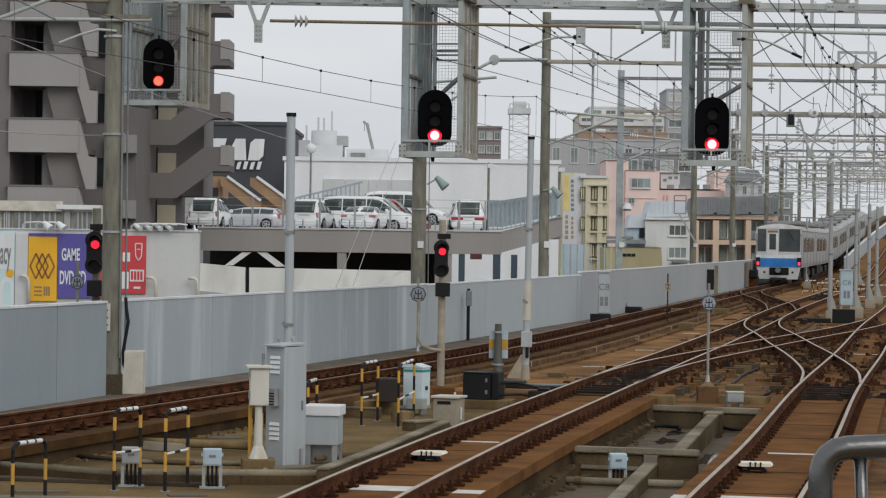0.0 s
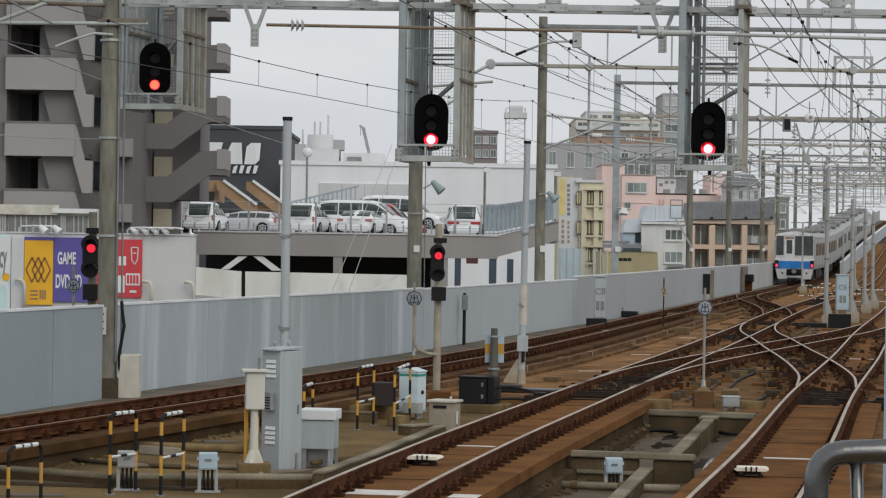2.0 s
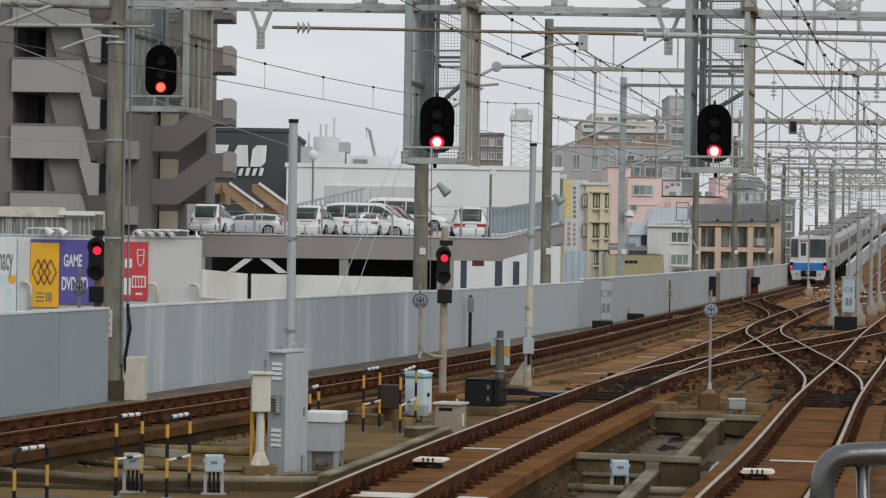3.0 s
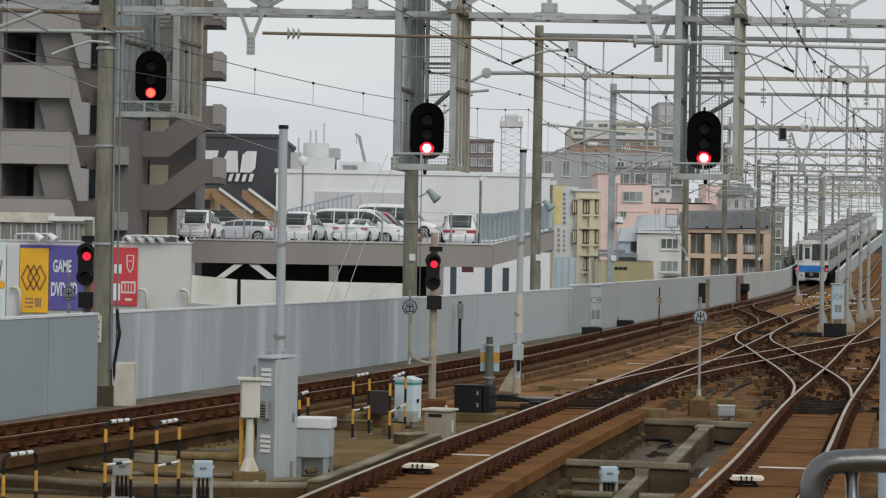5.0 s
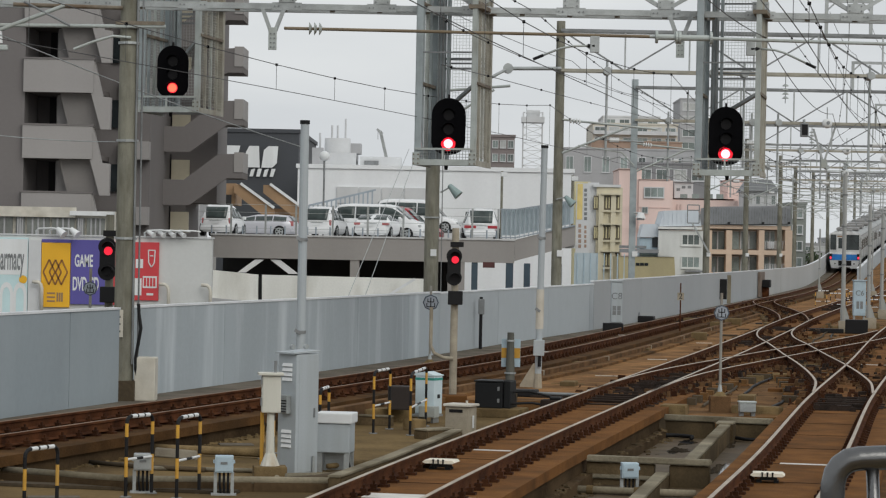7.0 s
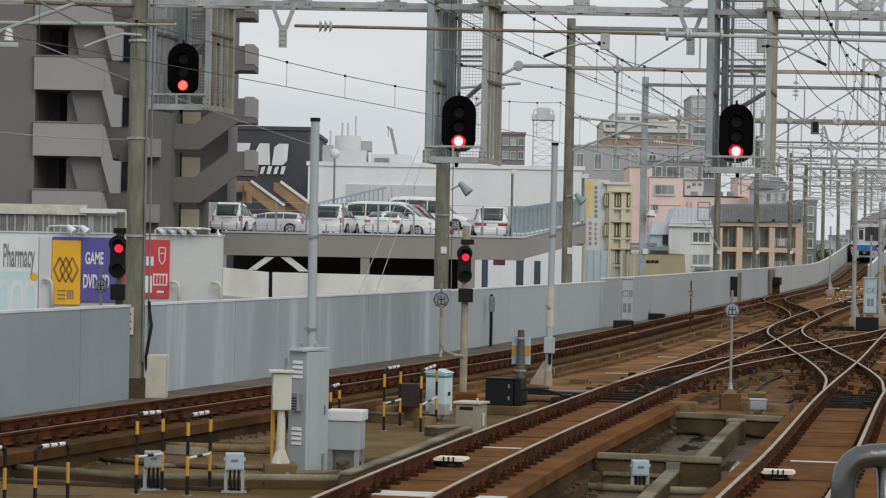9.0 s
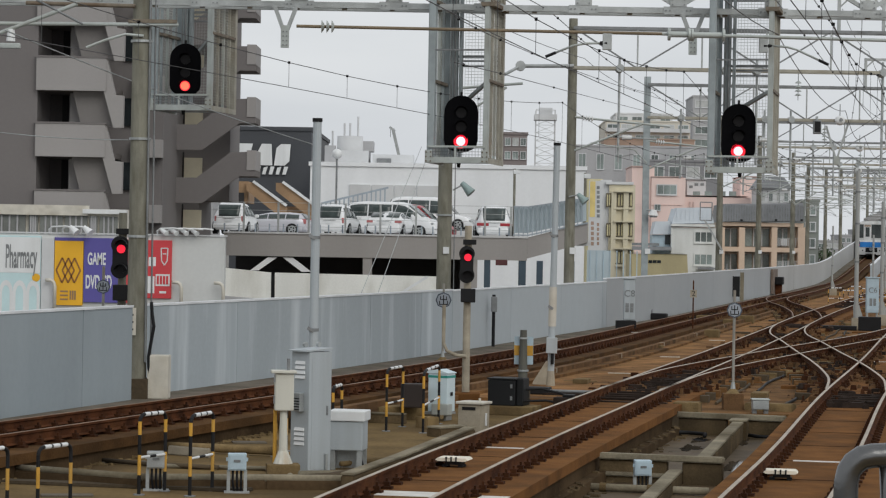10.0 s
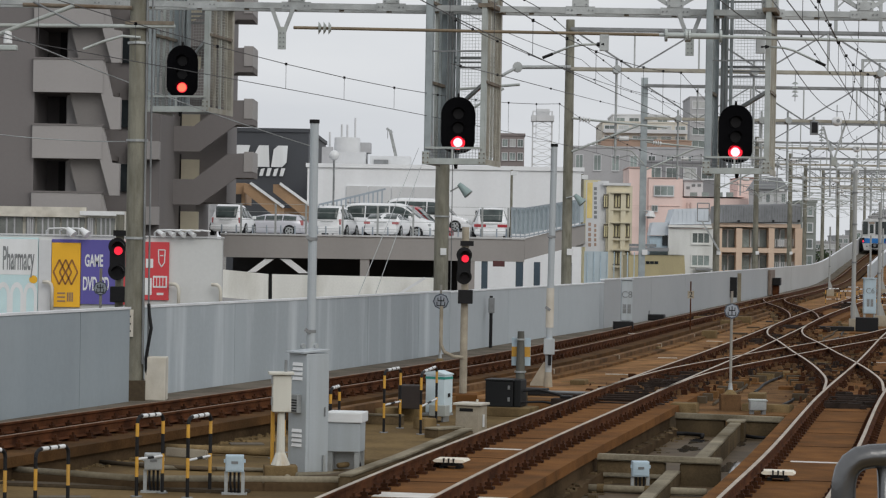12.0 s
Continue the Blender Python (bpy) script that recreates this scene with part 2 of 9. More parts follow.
def prism(bm, outline, y0, y1):
    """An outline in x and z, drawn out along y."""
    a = [bm.verts.new((x, y0, z)) for x, z in outline]
    b = [bm.verts.new((x, y1, z)) for x, z in outline]
    n = len(a)
    bm.faces.new(a)
    bm.faces.new(b[::-1])
    for i in range(n):
        bm.faces.new((a[i], b[i], b[(i + 1) % n], a[(i + 1) % n]))
    bmesh.ops.recalc_face_normals(bm, faces=bm.faces)
    return bm


def smooth(ob):
    for p in ob.data.polygons:
        p.use_smooth = True
    return ob


class Line:
    """A smooth level line through a few nodes (x, y), read by the distance y ahead."""

    def __init__(self, nodes):
        ys = np.array([n[1] for n in nodes])
        xs = np.array([n[0] for n in nodes])
        self.ys, self.xs = ys, xs
        self.d = np.gradient(xs, ys)

    def x(self, y):
        i = int(np.clip(np.searchsorted(self.ys, y) - 1, 0, len(self.ys) - 2))
        h = self.ys[i + 1] - self.ys[i]
        t = (y - self.ys[i]) / h
        if t > 1:
            return float(self.xs[-1] + self.d[-1] * (y - self.ys[-1]))
        if t < 0:
            return float(self.xs[0] + self.d[0] * (y - self.ys[0]))
        return float((2 * t ** 3 - 3 * t ** 2 + 1) * self.xs[i] + (t ** 3 - 2 * t ** 2 + t) * h * self.d[i] + (3 * t ** 2 - 2 * t ** 3) * self.xs[i + 1] + (t ** 3 - t ** 2) * h * self.d[i + 1])

    def side(self, y):
        s = (self.x(y + 0.5) - self.x(y - 0.5))
        n = math.hypot(1, s)
        return 1 / n, -s / n


def grade(y):
    """Height of the rails: level, then a climb that begins past the crossings."""
    return 0.0 if y < 188 else (0.037 / 35 * (y - 188) ** 2 / 2 if y < 223 else 0.037 * 17.5 + 0.037 * (y - 223))


def sweep(bm, line, y0, y1, step, profile, closed=True, up=True):
    """Carry a profile of (across, height) along a line."""
    n = max(1, round((y1 - y0) / step))
    rings = []
    for i in range(n + 1):
        y = y0 + (y1 - y0) * i / n
        x, (sx, sy), z = line.x(y), line.side(y), grade(y) if up else 0
        rings.append([bm.verts.new((x + sx * a, y + sy * a, z + h)) for a, h in profile])
    k = len(profile)
    for a, b in zip(rings, rings[1:]):
        for j in range(k if closed else k - 1):
            bm.faces.new((a[j], a[(j + 1) % k], b[(j + 1) % k], b[j]))
    if closed:
        bm.faces.new(rings[0])
        bm.faces.new(rings[-1][::-1])
    bmesh.ops.recalc_face_normals(bm, faces=bm.faces)
    return bm


# ---------------------------------------------------------------- lines of the tracks
T1 = Line([(-7.9, 27), (-5.47, 35), (-3.67, 41), (-1.27, 49.6), (1.4, 60), (3.55, 70), (7.1, 88), (10.1, 103), (16.2, 134), (20.5, 155), (25.1, 179.5), (31.3, 211), (38.8, 248), (49.6, 300), (71.0, 400)])
T2 = Line([(-1.8, 19), (-0.97, 24.4), (0.30, 31.6), (2.1, 40.8), (4.05, 50.6), (6.55, 63), (10.05, 81), (13.0, 96.6), (19.4, 128), (24.9, 155), (36.0, 211), (53.8, 300)])
T3 = Line([(1.85, 19), (3.0, 25), (4.06, 30.25), (6.65, 43.9), (9.6, 58.5), (13.2, 77), (17.9, 100), (23.8, 130), (40, 211), (58.0, 300)])
X23 = Line([(2.9, 45), (4.5, 52), (6.95, 60), (9.55, 68), (12.2, 76), (14.5, 84)])
X32 = Line([(7.05, 46), (7.65, 50), (8.0, 53.4), (8.35, 57.7), (8.7, 63), (9.2, 70), (9.6, 76), (10.2, 81), (11.0, 86)])
X21 = Line([(12.7, 95), (13.7, 103.5), (14.5, 113), (15.1, 123), (15.9, 131), (17.6, 141), (19.0, 147.7)])


# ---------------------------------------------------------------- ground, deck, tracks
bm = bmesh.new()
bm.faces.new([bm.verts.new(p) for p in ((-4000, -4000, -7), (4000, -4000, -7), (4000, 4000, -7), (-4000, 4000, -7))])
solo("ground", bm, M_GROUND, "grey built-up ground of the town below the viaduct", "ground", "structure")

RAIL_P = [(-0.064, -0.153), (-0.064, -0.142), (-0.012, -0.125), (-0.009, -0.045), (-0.032, -0.034), (-0.032, -0.006), (0.032, -0.006), (0.032, -0.034), (0.009, -0.045), (0.012, -0.125), (0.064, -0.142), (0.064, -0.153)]
HEAD_P = [(-0.024, -0.0055), (-0.021, 0.0), (0.021, 0.0), (0.024, -0.0055)]


def shift(prof, a):
    return [(x + a, h) for x, h in prof]


def track(name, line, y0, y1, label, slab=None, fast=(0, 0), step=1.0):
    t = thing(name, label, "railway track", kind="structure")
    for a in (-0.5335, 0.5335):
        r = part("rail", sweep(bmesh.new(), line, y0, y1, step, shift(RAIL_P, a)), M_RAIL, t)
        part("rail_head", sweep(bmesh.new(), line, y0, y1, step, shift(HEAD_P, a)), M_RAILTOPR if name in ("track_1", "track_6") else M_RAILTOP, r, "worn running surface of the rail")
    if slab:
        # track_1 takes the bed colour with rail shade painted in
        part("track_bed", sweep(bmesh.new(), line, y0, y1, step * 2, [(slab[0], -0.32), (slab[0], -0.19), (slab[1], -0.19), (slab[1], -0.32)]), M_SLAB if name != "track_1" else M_T1BED, t, "rust-stained concrete track bed")
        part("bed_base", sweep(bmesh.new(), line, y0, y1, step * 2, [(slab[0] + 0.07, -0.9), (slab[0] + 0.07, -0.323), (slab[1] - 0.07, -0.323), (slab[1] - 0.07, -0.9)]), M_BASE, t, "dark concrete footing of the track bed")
    f0, f1 = fast
    if f1 > f0:
        verts, faces = [], []
        y = f0
        cube = [(0, 1, 3, 2), (4, 6, 7, 5), (0, 4, 5, 1), (2, 3, 7, 6), (0, 2, 6, 4), (1, 5, 7, 3)]
        while y < f1:
            x, (sx, sy) = line.x(y), line.side(y)
            for a in (-0.5335, 0.5335):
                for lo, hi, z0, z1, w in ((-0.15, 0.15, -0.195, -0.16, 0.06), (-0.12, -0.05, -0.165, -0.11, 0.035), (0.05, 0.12, -0.165, -0.11, 0.035), (-0.1, -0.075, -0.115, -0.07, 0.015), (0.075, 0.1, -0.115, -0.07, 0.015)):
                    b = len(verts)
                    for u in (a + lo, a + hi):
                        for v in (-w, w):
                            for z in (z0, z1):
                                verts.append((x + sx * u - sy * v, y + sy * u + sx * v, z + grade(y)))
                    faces += [tuple(b + i for i in q) for q in cube]
            y += 0.52 * line.side(y)[0]
        me = bpy.data.meshes.new("fasteners")
        me.from_pydata(verts, [], faces)
        me.materials.append(M_FAST)
        ob = new("fasteners", me)
        ob.parent = t
        ob["kind"] = "stuff"
    return t


track("track_1", T1, 27, 400, "rusty brown track beside the grey barrier", (-1.05, 1.05), (28, 110))
track("track_2", T2, 19, 300, "rust-stained slab track with shiny rail heads", (-0.95, 1.0), (20, 100))
track("track_3", T3, 19, 300, "rust-stained slab track with shiny rail heads", (-0.9, 1.0), (20, 90))
track("track_4", X23, 45, 84, "crossover track running to the neighbouring track", None, (46, 83), 0.5)
track("track_5", X32, 46, 86, "curved crossover track over the turnout", None, (47, 85), 0.5)
track("track_6", X21, 95, 147.7, "far crossover track between the two left tracks", None, (96, 130), 0.5)

BARF = Line([(-5.75, 41.9), (-5.23, 43.91), (-4.08, 48.2), (-2.75, 53.15), (-1.0, 60.0), (1.25, 69.76), (4.64, 84.23), (7.0, 95.06), (12.3, 122.05), (16.7, 144.0), (21.3, 168), (25.5, 190), (29.6, 211), (37.0, 248), (47.8, 300), (69.2, 400)])
BARN = Line([(-8.9, 28), (-6.54, 37.74), (-6.02, 39.8), (-5.54, 41.63)])


def strip(name, left, right, y0, y1, z, label, material, step=2.0, low=-0.9):
    """A slab of deck between two lines."""
    bm = bmesh.new()
    n = max(1, round((y1 - y0) / step))
    rows = []
    for i in range(n + 1):
        y = y0 + (y1 - y0) * i / n
        g = grade(y)
        a, b = left(y), right(y)
        rows.append([bm.verts.new(p) for p in ((a, y, low + g), (a, y, z + g), (b, y, z + g), (b, y, low + g))])
    for a, b in zip(rows, rows[1:]):
        for j in range(4):
            bm.faces.new((a[j], a[(j + 1) % 4], b[(j + 1) % 4], b[j]))
    bm.faces.new(rows[0])
    bm.faces.new(rows[-1][::-1])
    bmesh.ops.recalc_face_normals(bm, faces=bm.faces)
    return solo(name, bm, material, label, "deck", "structure")


strip("viaduct_deck", lambda y: T1.x(y) - 2.9, lambda y: T3.x(y) + 9, 15, 400, -1.05, "concrete viaduct deck under the tracks", M_CONCD, 4.0, -2.2)
strip("walkway", lambda y: T1.x(y) - 2.8, lambda y: T1.x(y) - 1.0, 27, 400, -0.15, "narrow grey concrete walkway along the barrier", M_WALK)
strip("floor_west", lambda y: T1.x(y) + 1.0, lambda y: T2.x(y) - 0.9, 19, 47, -0.5, "rust-stained concrete floor between the tracks", M_DECK)
strip("floor_west_far", lambda y: T1.x(y) + 1.0, lambda y: T2.x(y) - 0.9, 47, 300, -0.33, "orange rust-stained concrete floor between the tracks", M_FLOORO)
strip("floor_pit", lambda y: T2.x(y) + 0.95, lambda y: T3.x(y) - 0.85, 19, 43.8, -0.66, "dark damp concrete floor of the pits between the tracks", M_PIT)
strip("floor_east_far", lambda y: T2.x(y) + 0.95, lambda y: T3.x(y) - 0.85, 43.75, 300, -0.33, "rust-stained concrete floor past the pits", M_DECKD)
strip("floor_right", lambda y: T3.x(y) + 0.95, lambda y: T3.x(y) + 9, 15, 300, -0.33, "rust-stained concrete floor beside the track", M_DECKD)

# barrier panels
def barrier(name, line, y0, y1, pitch, label, top=1.36, paint=None):
    t = thing(name, label, "barrier", kind="structure")
    y = y0
    while y < y1 - 0.1:
        e = min(y + pitch * line.side(y)[0], y1)
        part("panel", sweep(bmesh.new(), line, y + 0.012, e - 0.012, 3, [(-0.06, -0.15), (-0.06, top), (0.06, top), (0.06, -0.15)]), paint or M_BARR, t)
        y = e
    part("coping", sweep(bmesh.new(), line, y0, y1, 3, [(-0.075, top + 0.003), (-0.075, top + 0.04), (0.075, top + 0.04), (0.075, top + 0.003)]), M_BARRCAP, t, "pale coping strip along the barrier top")
    return t


barrier("wall_near", BARN, 28, 41.63, 4.0, "plain blue-grey painted barrier panels", 1.36, M_BARRN)
barrier("wall_middle", BARF, 43.2, 62.4, 4.2, "light grey barrier with pale streaks and a pale coping", 1.35)
barrier("wall_middle_far", BARF, 62.41, 83.6, 7.0, "smooth pale grey barrier panels with dark joints", 1.33, M_BARRM)
barrier("wall_far", BARF, 83.61, 150, 11.0, "long grey barrier, a step higher than its neighbour", 1.43, M_BARRF)
barrier("wall_far_bend", BARF, 150.01, 400, 14.0, "pale barrier curving along the climbing track", 1.43, M_BARRG)

# ---------------------------------------------------------------- overhead line
def gantry(y, xl, xr, zb, zt, label, bay=1.9, post=0.17, low=-0.3):
    """A lattice portal across the tracks."""
    t = thing("overhead_gantry", label, "gantry", pose(0, y, 0), group="portals across the tracks")
    g = grade(y)
    zb, zt = zb + g, zt + g
    for x in (xl, xr):
        part("post", rod(bmesh.new(), (x, 0, low + g), (x, 0, zt + 0.3), post, post * 0.8, 12) if y != 97 else bar(bmesh.new(), (x, 0, low + g), (x, 0.001, zt + 0.3), 0.24, 0.24), M_CONCG if y != 97 else M_HANGB, t)
    if y < 180:
        part("tag_plate", box(xl + 0.0, xl + 0.2, -post - 0.03, -post - 0.02, 2.25, 2.45), M_WHITE, t, "small white tag plate")
    for z in (zb, zt):
        for d in (-0.25, 0.25):
            part("chord", bar(bmesh.new(), (xl, d, z), (xr, d, z), 0.09, 0.09), M_STEELD if z == zt else M_HANG, t)
    n = max(2, round((xr - xl) / bay))
    for i in range(n):
        a, b = xl + (xr - xl) * i / n, xl + (xr - xl) * (i + 1) / n
        z0, z1 = (zt, zb) if i % 2 == 0 else (zb, zt)
        part("diagonal", bar(bmesh.new(), (a, -0.25, z0), (b, -0.25, z1), 0.05, 0.05), M_STEELD, t)
        part("upright", bar(bmesh.new(), (b, -0.25, zb), (b, -0.25, zt), 0.05, 0.05), M_GALV, t)
    tx = T1.x(y)
    ca = part("cantilever", rod(bmesh.new(), (xl + 0.1, -0.1, 6.55 + g), (tx + 0.7, -0.15, 6.3 + g), 0.035, None, 8), M_GALVP, t, "pale tubular cantilever arm")
    part("strut", rod(bmesh.new(), (xl + 0.1, -0.1, 5.5 + g), (tx - 0.2, -0.14, 6.35 + g), 0.035, None, 8), M_GALVP, ca)
    part("registration_arm", tube(bmesh.new(), [(xl + 0.6, -0.12, 5.75 + g), (tx - 0.4, -0.14, 5.55 + g), (tx, -0.14, 5.15 + g)], 0.02, 6), M_GALVP, ca)
    for k in range(4):
        part("insulator_shed", rod(bmesh.new(), (xl + 0.35 + 0.09 * k, -0.1, 6.53 + g - 0.01 * k), (xl + 0.40 + 0.09 * k, -0.1, 6.525 + g - 0.01 * k), 0.1, 0.05, 10), M_WHITE, ca, "white insulator disc")
    for ln, e in ((T2, 0.4), (T3, -0.3), (T3, 1.4)):
        bx_ = ln.x(y) + e
        st = part("insulator_string", rod(bmesh.new(), (bx_, 0, zb - 0.9), (bx_, 0, zb), 0.012, None, 5), M_STEELD, t)
        for k in range(4):
            part("insulator_shed", rod(bmesh.new(), (bx_, 0, zb - 0.75 + 0.13 * k), (bx_, 0, zb - 0.69 + 0.13 * k), 0.11, 0.05, 10), M_GALVP, st)
    if 120 < y < 150:
        ms = bmesh.new()
        bmesh.ops.create_uvsphere(ms, u_segments=14, v_segments=8, radius=0.2, matrix=Matrix.Translation((T3.x(y) - 1.9, -0.4, zb - 0.35)) @ Matrix.Diagonal((1, 0.6, 1, 1)))
        smooth(part("pale_reflector", ms, M_WHITE, t, "round white reflector hung below the beam"))
    for cx in (T3.x(y) - 1.6, T3.x(y) + 2.3):
        fr = part("feeder_frame", bar(bmesh.new(), (cx - 0.75, 0, zt + 1.1), (cx + 0.75, 0, zt + 1.1), 0.1, 0.1), M_GALV, t, "square galvanised frame on top of the beam")
        for e in (-0.7, 0.7):
            part("frame_leg", bar(bmesh.new(), (cx + e, 0, zt), (cx + e, 0, zt + 1.05), 0.1, 0.1), M_GALV, fr)
            part("frame_gusset", bar(bmesh.new(), (cx + e * 0.6, 0, zt + 1.05), (cx + e, 0, zt + 0.78), 0.05, 0.05), M_GALV, fr)
    for line, e in ((T1, 0.9), (T2, 0.9), (T2, 1.9), (T3, 0.9)):
        x = line.x(y) - e
        dt = part("drop_tube", rod(bmesh.new(), (x, 0, 5.15 + g), (x, 0, zb + 0.35), 0.04), M_GALV, t)
        part("clamp", rod(bmesh.new(), (x, -0.32, zb), (x, 0.32, zb), 0.13, None, 10), M_GALV, dt)
        if y < 150 or e == 0.9:
            part("bracket_arm", rod(bmesh.new(), (x, 0, 5.95 + g), (x + e + 0.3, -0.05, 5.9 + g), 0.025, None, 6), M_GALV, dt)
            part("steady_arm", tube(bmesh.new(), [(x, 0, 5.3 + g), (x + e * 0.5, 0, 5.42 + g), (x + e, 0, 5.12 + g)], 0.015, 6), M_GALV, dt)
            part("insulator", rod(bmesh.new(), (x + 0.12, 0, 5.945 + g), (x + 0.42, -0.01, 5.938 + g), 0.07, 0.07, 8), M_WHITE, dt, "white ribbed insulator")
    return t


for y, zb, zt in ((80, 8.1, 9.35), (97, 7.45, 8.7), (124, 7.5, 8.7), (146, 7.45, 8.7), (170, 7.4, 8.7), (194, 7.4, 8.7), (218, 7.4, 8.7), (242, 7.4, 8.7), (266, 7.4, 8.7), (292, 7.4, 8.7)):
    gantry(y, BARF.x(y) - (0.7 if y == 97 else 0.1 if y == 170 else 0.5), T3.x(y) + 5.5, zb, zt, "weathered concrete posts with a galvanised lattice beam")


def wire(line, zc, zm, spans):
    """A contact wire and its carrier with droppers, hung between supports."""
    t = thing("overhead_wire", "dark contact wire hung by droppers from its carrier cable", "overhead wire", group="overhead wires")
    cp, mp2 = [], []
    for a, b in zip(spans, spans[1:]):
        n = max(4, int((b - a) / 2.9))
        for i in range(n):
            y = a + (b - a) * i / n
            u = i / n
            sag = 0.75 * 4 * u * (1 - u) * min(1, (b - a) / 45)
            x = line.x(y)
            cp.append((x, y, zc + grade(y)))
            mp2.append((x, y, zm + 0.35 - sag + grade(y)))
    part("contact_wire", tube(bmesh.new(), cp, 0.0065, 5), M_WIRE, t)
    part("carrier_cable", tube(bmesh.new(), mp2, 0.007, 5), M_WIRE, t)
    for c, m in list(zip(cp, mp2)):
        if c[1] < 130:
            d = part("dropper", rod(bmesh.new(), c, m, 0.004, None, 4), M_WIRE, t)
            part("clip", bx(bmesh.new(), m[0] - 0.02, m[0] + 0.02, m[1] - 0.03, m[1] + 0.03, m[2] - 0.02, m[2] + 0.02), M_HOOD, d)
    return t


wire(T1, 5.1, 5.75, (28, 64, 97, 146, 194, 242, 292))
wire(T2, 5.1, 5.75, (20, 52, 97, 146, 194, 242, 292))
wire(T3, 5.1, 5.75, (20, 52, 97, 146, 194, 242, 292))

INNER = Line([(T1.x(y) + 2.0, y) for y in (205, 213, 230, 250, 280, 320, 360, 400)])
it = thing("wall_inner", "pale parapet between the climbing track and its neighbour", "barrier", kind="structure")
part("parapet", sweep(bmesh.new(), INNER, 213, 400, 4, [(-0.1, -0.3), (-0.1, 1.0), (0.1, 1.0), (0.1, -0.3)]), M_BARR, it)
part("coping", sweep(bmesh.new(), INNER, 213, 400, 4, [(-0.13, 1.003), (-0.13, 1.06), (0.13, 1.06), (0.13, 1.003)]), M_BARRCAP, it)

# pale head-span wires from post to post
for y in (97, 124, 146, 170, 194, 218, 242, 266):
    xa, xb = BARF.x(y) - 0.4, T3.x(y) + 5.4
    for z, sag, rr_ in ((6.75, 0.25, 0.014), (6.1, 0.1, 0.012), (5.72, 0.04, 0.012)):
        pts = [(xa + (xb - xa) * q, y + 0.3, z + grade(y) - sag * 4 * q * (1 - q)) for q in np.linspace(0, 1, 11)]
        hs = solo("span_wire", tube(bmesh.new(), pts, rr_, 5), M_GALVP, "pale span wire strung between the portal posts", "cable", group="span wires")
# feeders and return cables above the portals
def cable(name, line, off, z, ys, sag, r, label):
    pts = []
    for a, c in zip(ys, ys[1:]):
        n = 12
        for i in range(n):
            u = i / n
            y = a + (c - a) * u
            pts.append((line.x(y) + off, y, z + grade(y) - sag * 4 * u * (1 - u)))
    return solo(name, tube(bmesh.new(), pts, r, 5), M_WIRE, label, "cable", group="line cables")


SUP = (18, 52, 80, 97, 124, 146, 170, 194, 218, 242, 266, 292)
for ln, off, z, sag, r in ((T3, -2.2, 10.1, 0.25, 0.009), (T3, -1.0, 10.1, 0.25, 0.009), (T3, 1.7, 10.1, 0.25, 0.009), (T3, 2.9, 10.1, 0.25, 0.009), (T1, -2.0, 8.4, 0.25, 0.009), (T3, 4.6, 7.2, 0.25, 0.009), (T3, 4.9, 6.3, 0.25, 0.009), (T2, 1.9, 6.9, 0.45, 0.01)):
    cable("feeder_cable", ln, off, z, SUP[2:] if z > 10 else SUP, sag, r, "thin dark feeder cable strung between portals")
R4 = Line([(T3.x(y) + 4.0, y) for y in (19, 40, 60, 80, 100, 140, 200, 300)])
wire(R4, 5.1, 5.75, (20, 52, 97, 146, 194, 242, 292))
# slack cables that swing across in front of the apartments
for a, b_, s in (((-7.37, 40.00, 5.74), (-3.55, 60.00, 4.74), 0.08), ((-11.29, 60.00, 4.96), (-7.82, 58.00, 4.74), 0.05), ((-3.00, 70.00, 0.93), (-1.73, 90.00, 5.92), 0.0), ((-2.53, 70.00, 0.94), (-1.49, 90.00, 5.68), 0.0)):
    A, B = Vector(a), Vector(b_)
    solo("slack_cable", tube(bmesh.new(), [A.lerp(B, u) - Vector((0, 0, s * 4 * u * (1 - u))) for u in np.linspace(0, 1, 12)], 0.011, 5), M_GALV, "pale slack cable strung between poles", "cable", group="line cables")
# kerb beside the first track
strip("kerb_west", lambda y: T1.x(y) + 1.5, lambda y: T1.x(y) + 1.68, 40, 120, -0.17, "low brown-stained concrete kerb beside the track", M_KERB)
# upright faces and pale blocks of the step beside the first track
strip("step_west", lambda y: T1.x(y) + 1.68, lambda y: T1.x(y) + 1.95, 44, 118, -0.27, "lower rust-stained step beside the kerb", M_DECKD)
for y in (55.5, 63.5, 71.5, 80.0, 89.0, 99.0):
    solo("kerb_block", bx(bmesh.new(), -0.07, 0.07, -0.035, 0.035, 0, 0.165, 0.01), M_BEIGEC, "pale joint face on the stained kerb", "kerb block", group="kerb blocks", m=pose(T1.x(y) + 1.62, y, -0.331, 0, 0, -12))
for y, u0, u1 in ((53.4, 2.3, 3.0), (57.0, 2.5, 3.0), (66.0, 2.3, 2.8), (78.5, 2.2, 2.7)):
    solo("track_stripe", box(u0, u1, -0.07, 0.07, 0, 0.012), M_CREAM if y > 55 else M_CONC, "pale strip set across the stained floor", "marking", group="painted stripes", kind="structure", m=pose(T1.x(y), y, -0.33, 0, 0, -3))
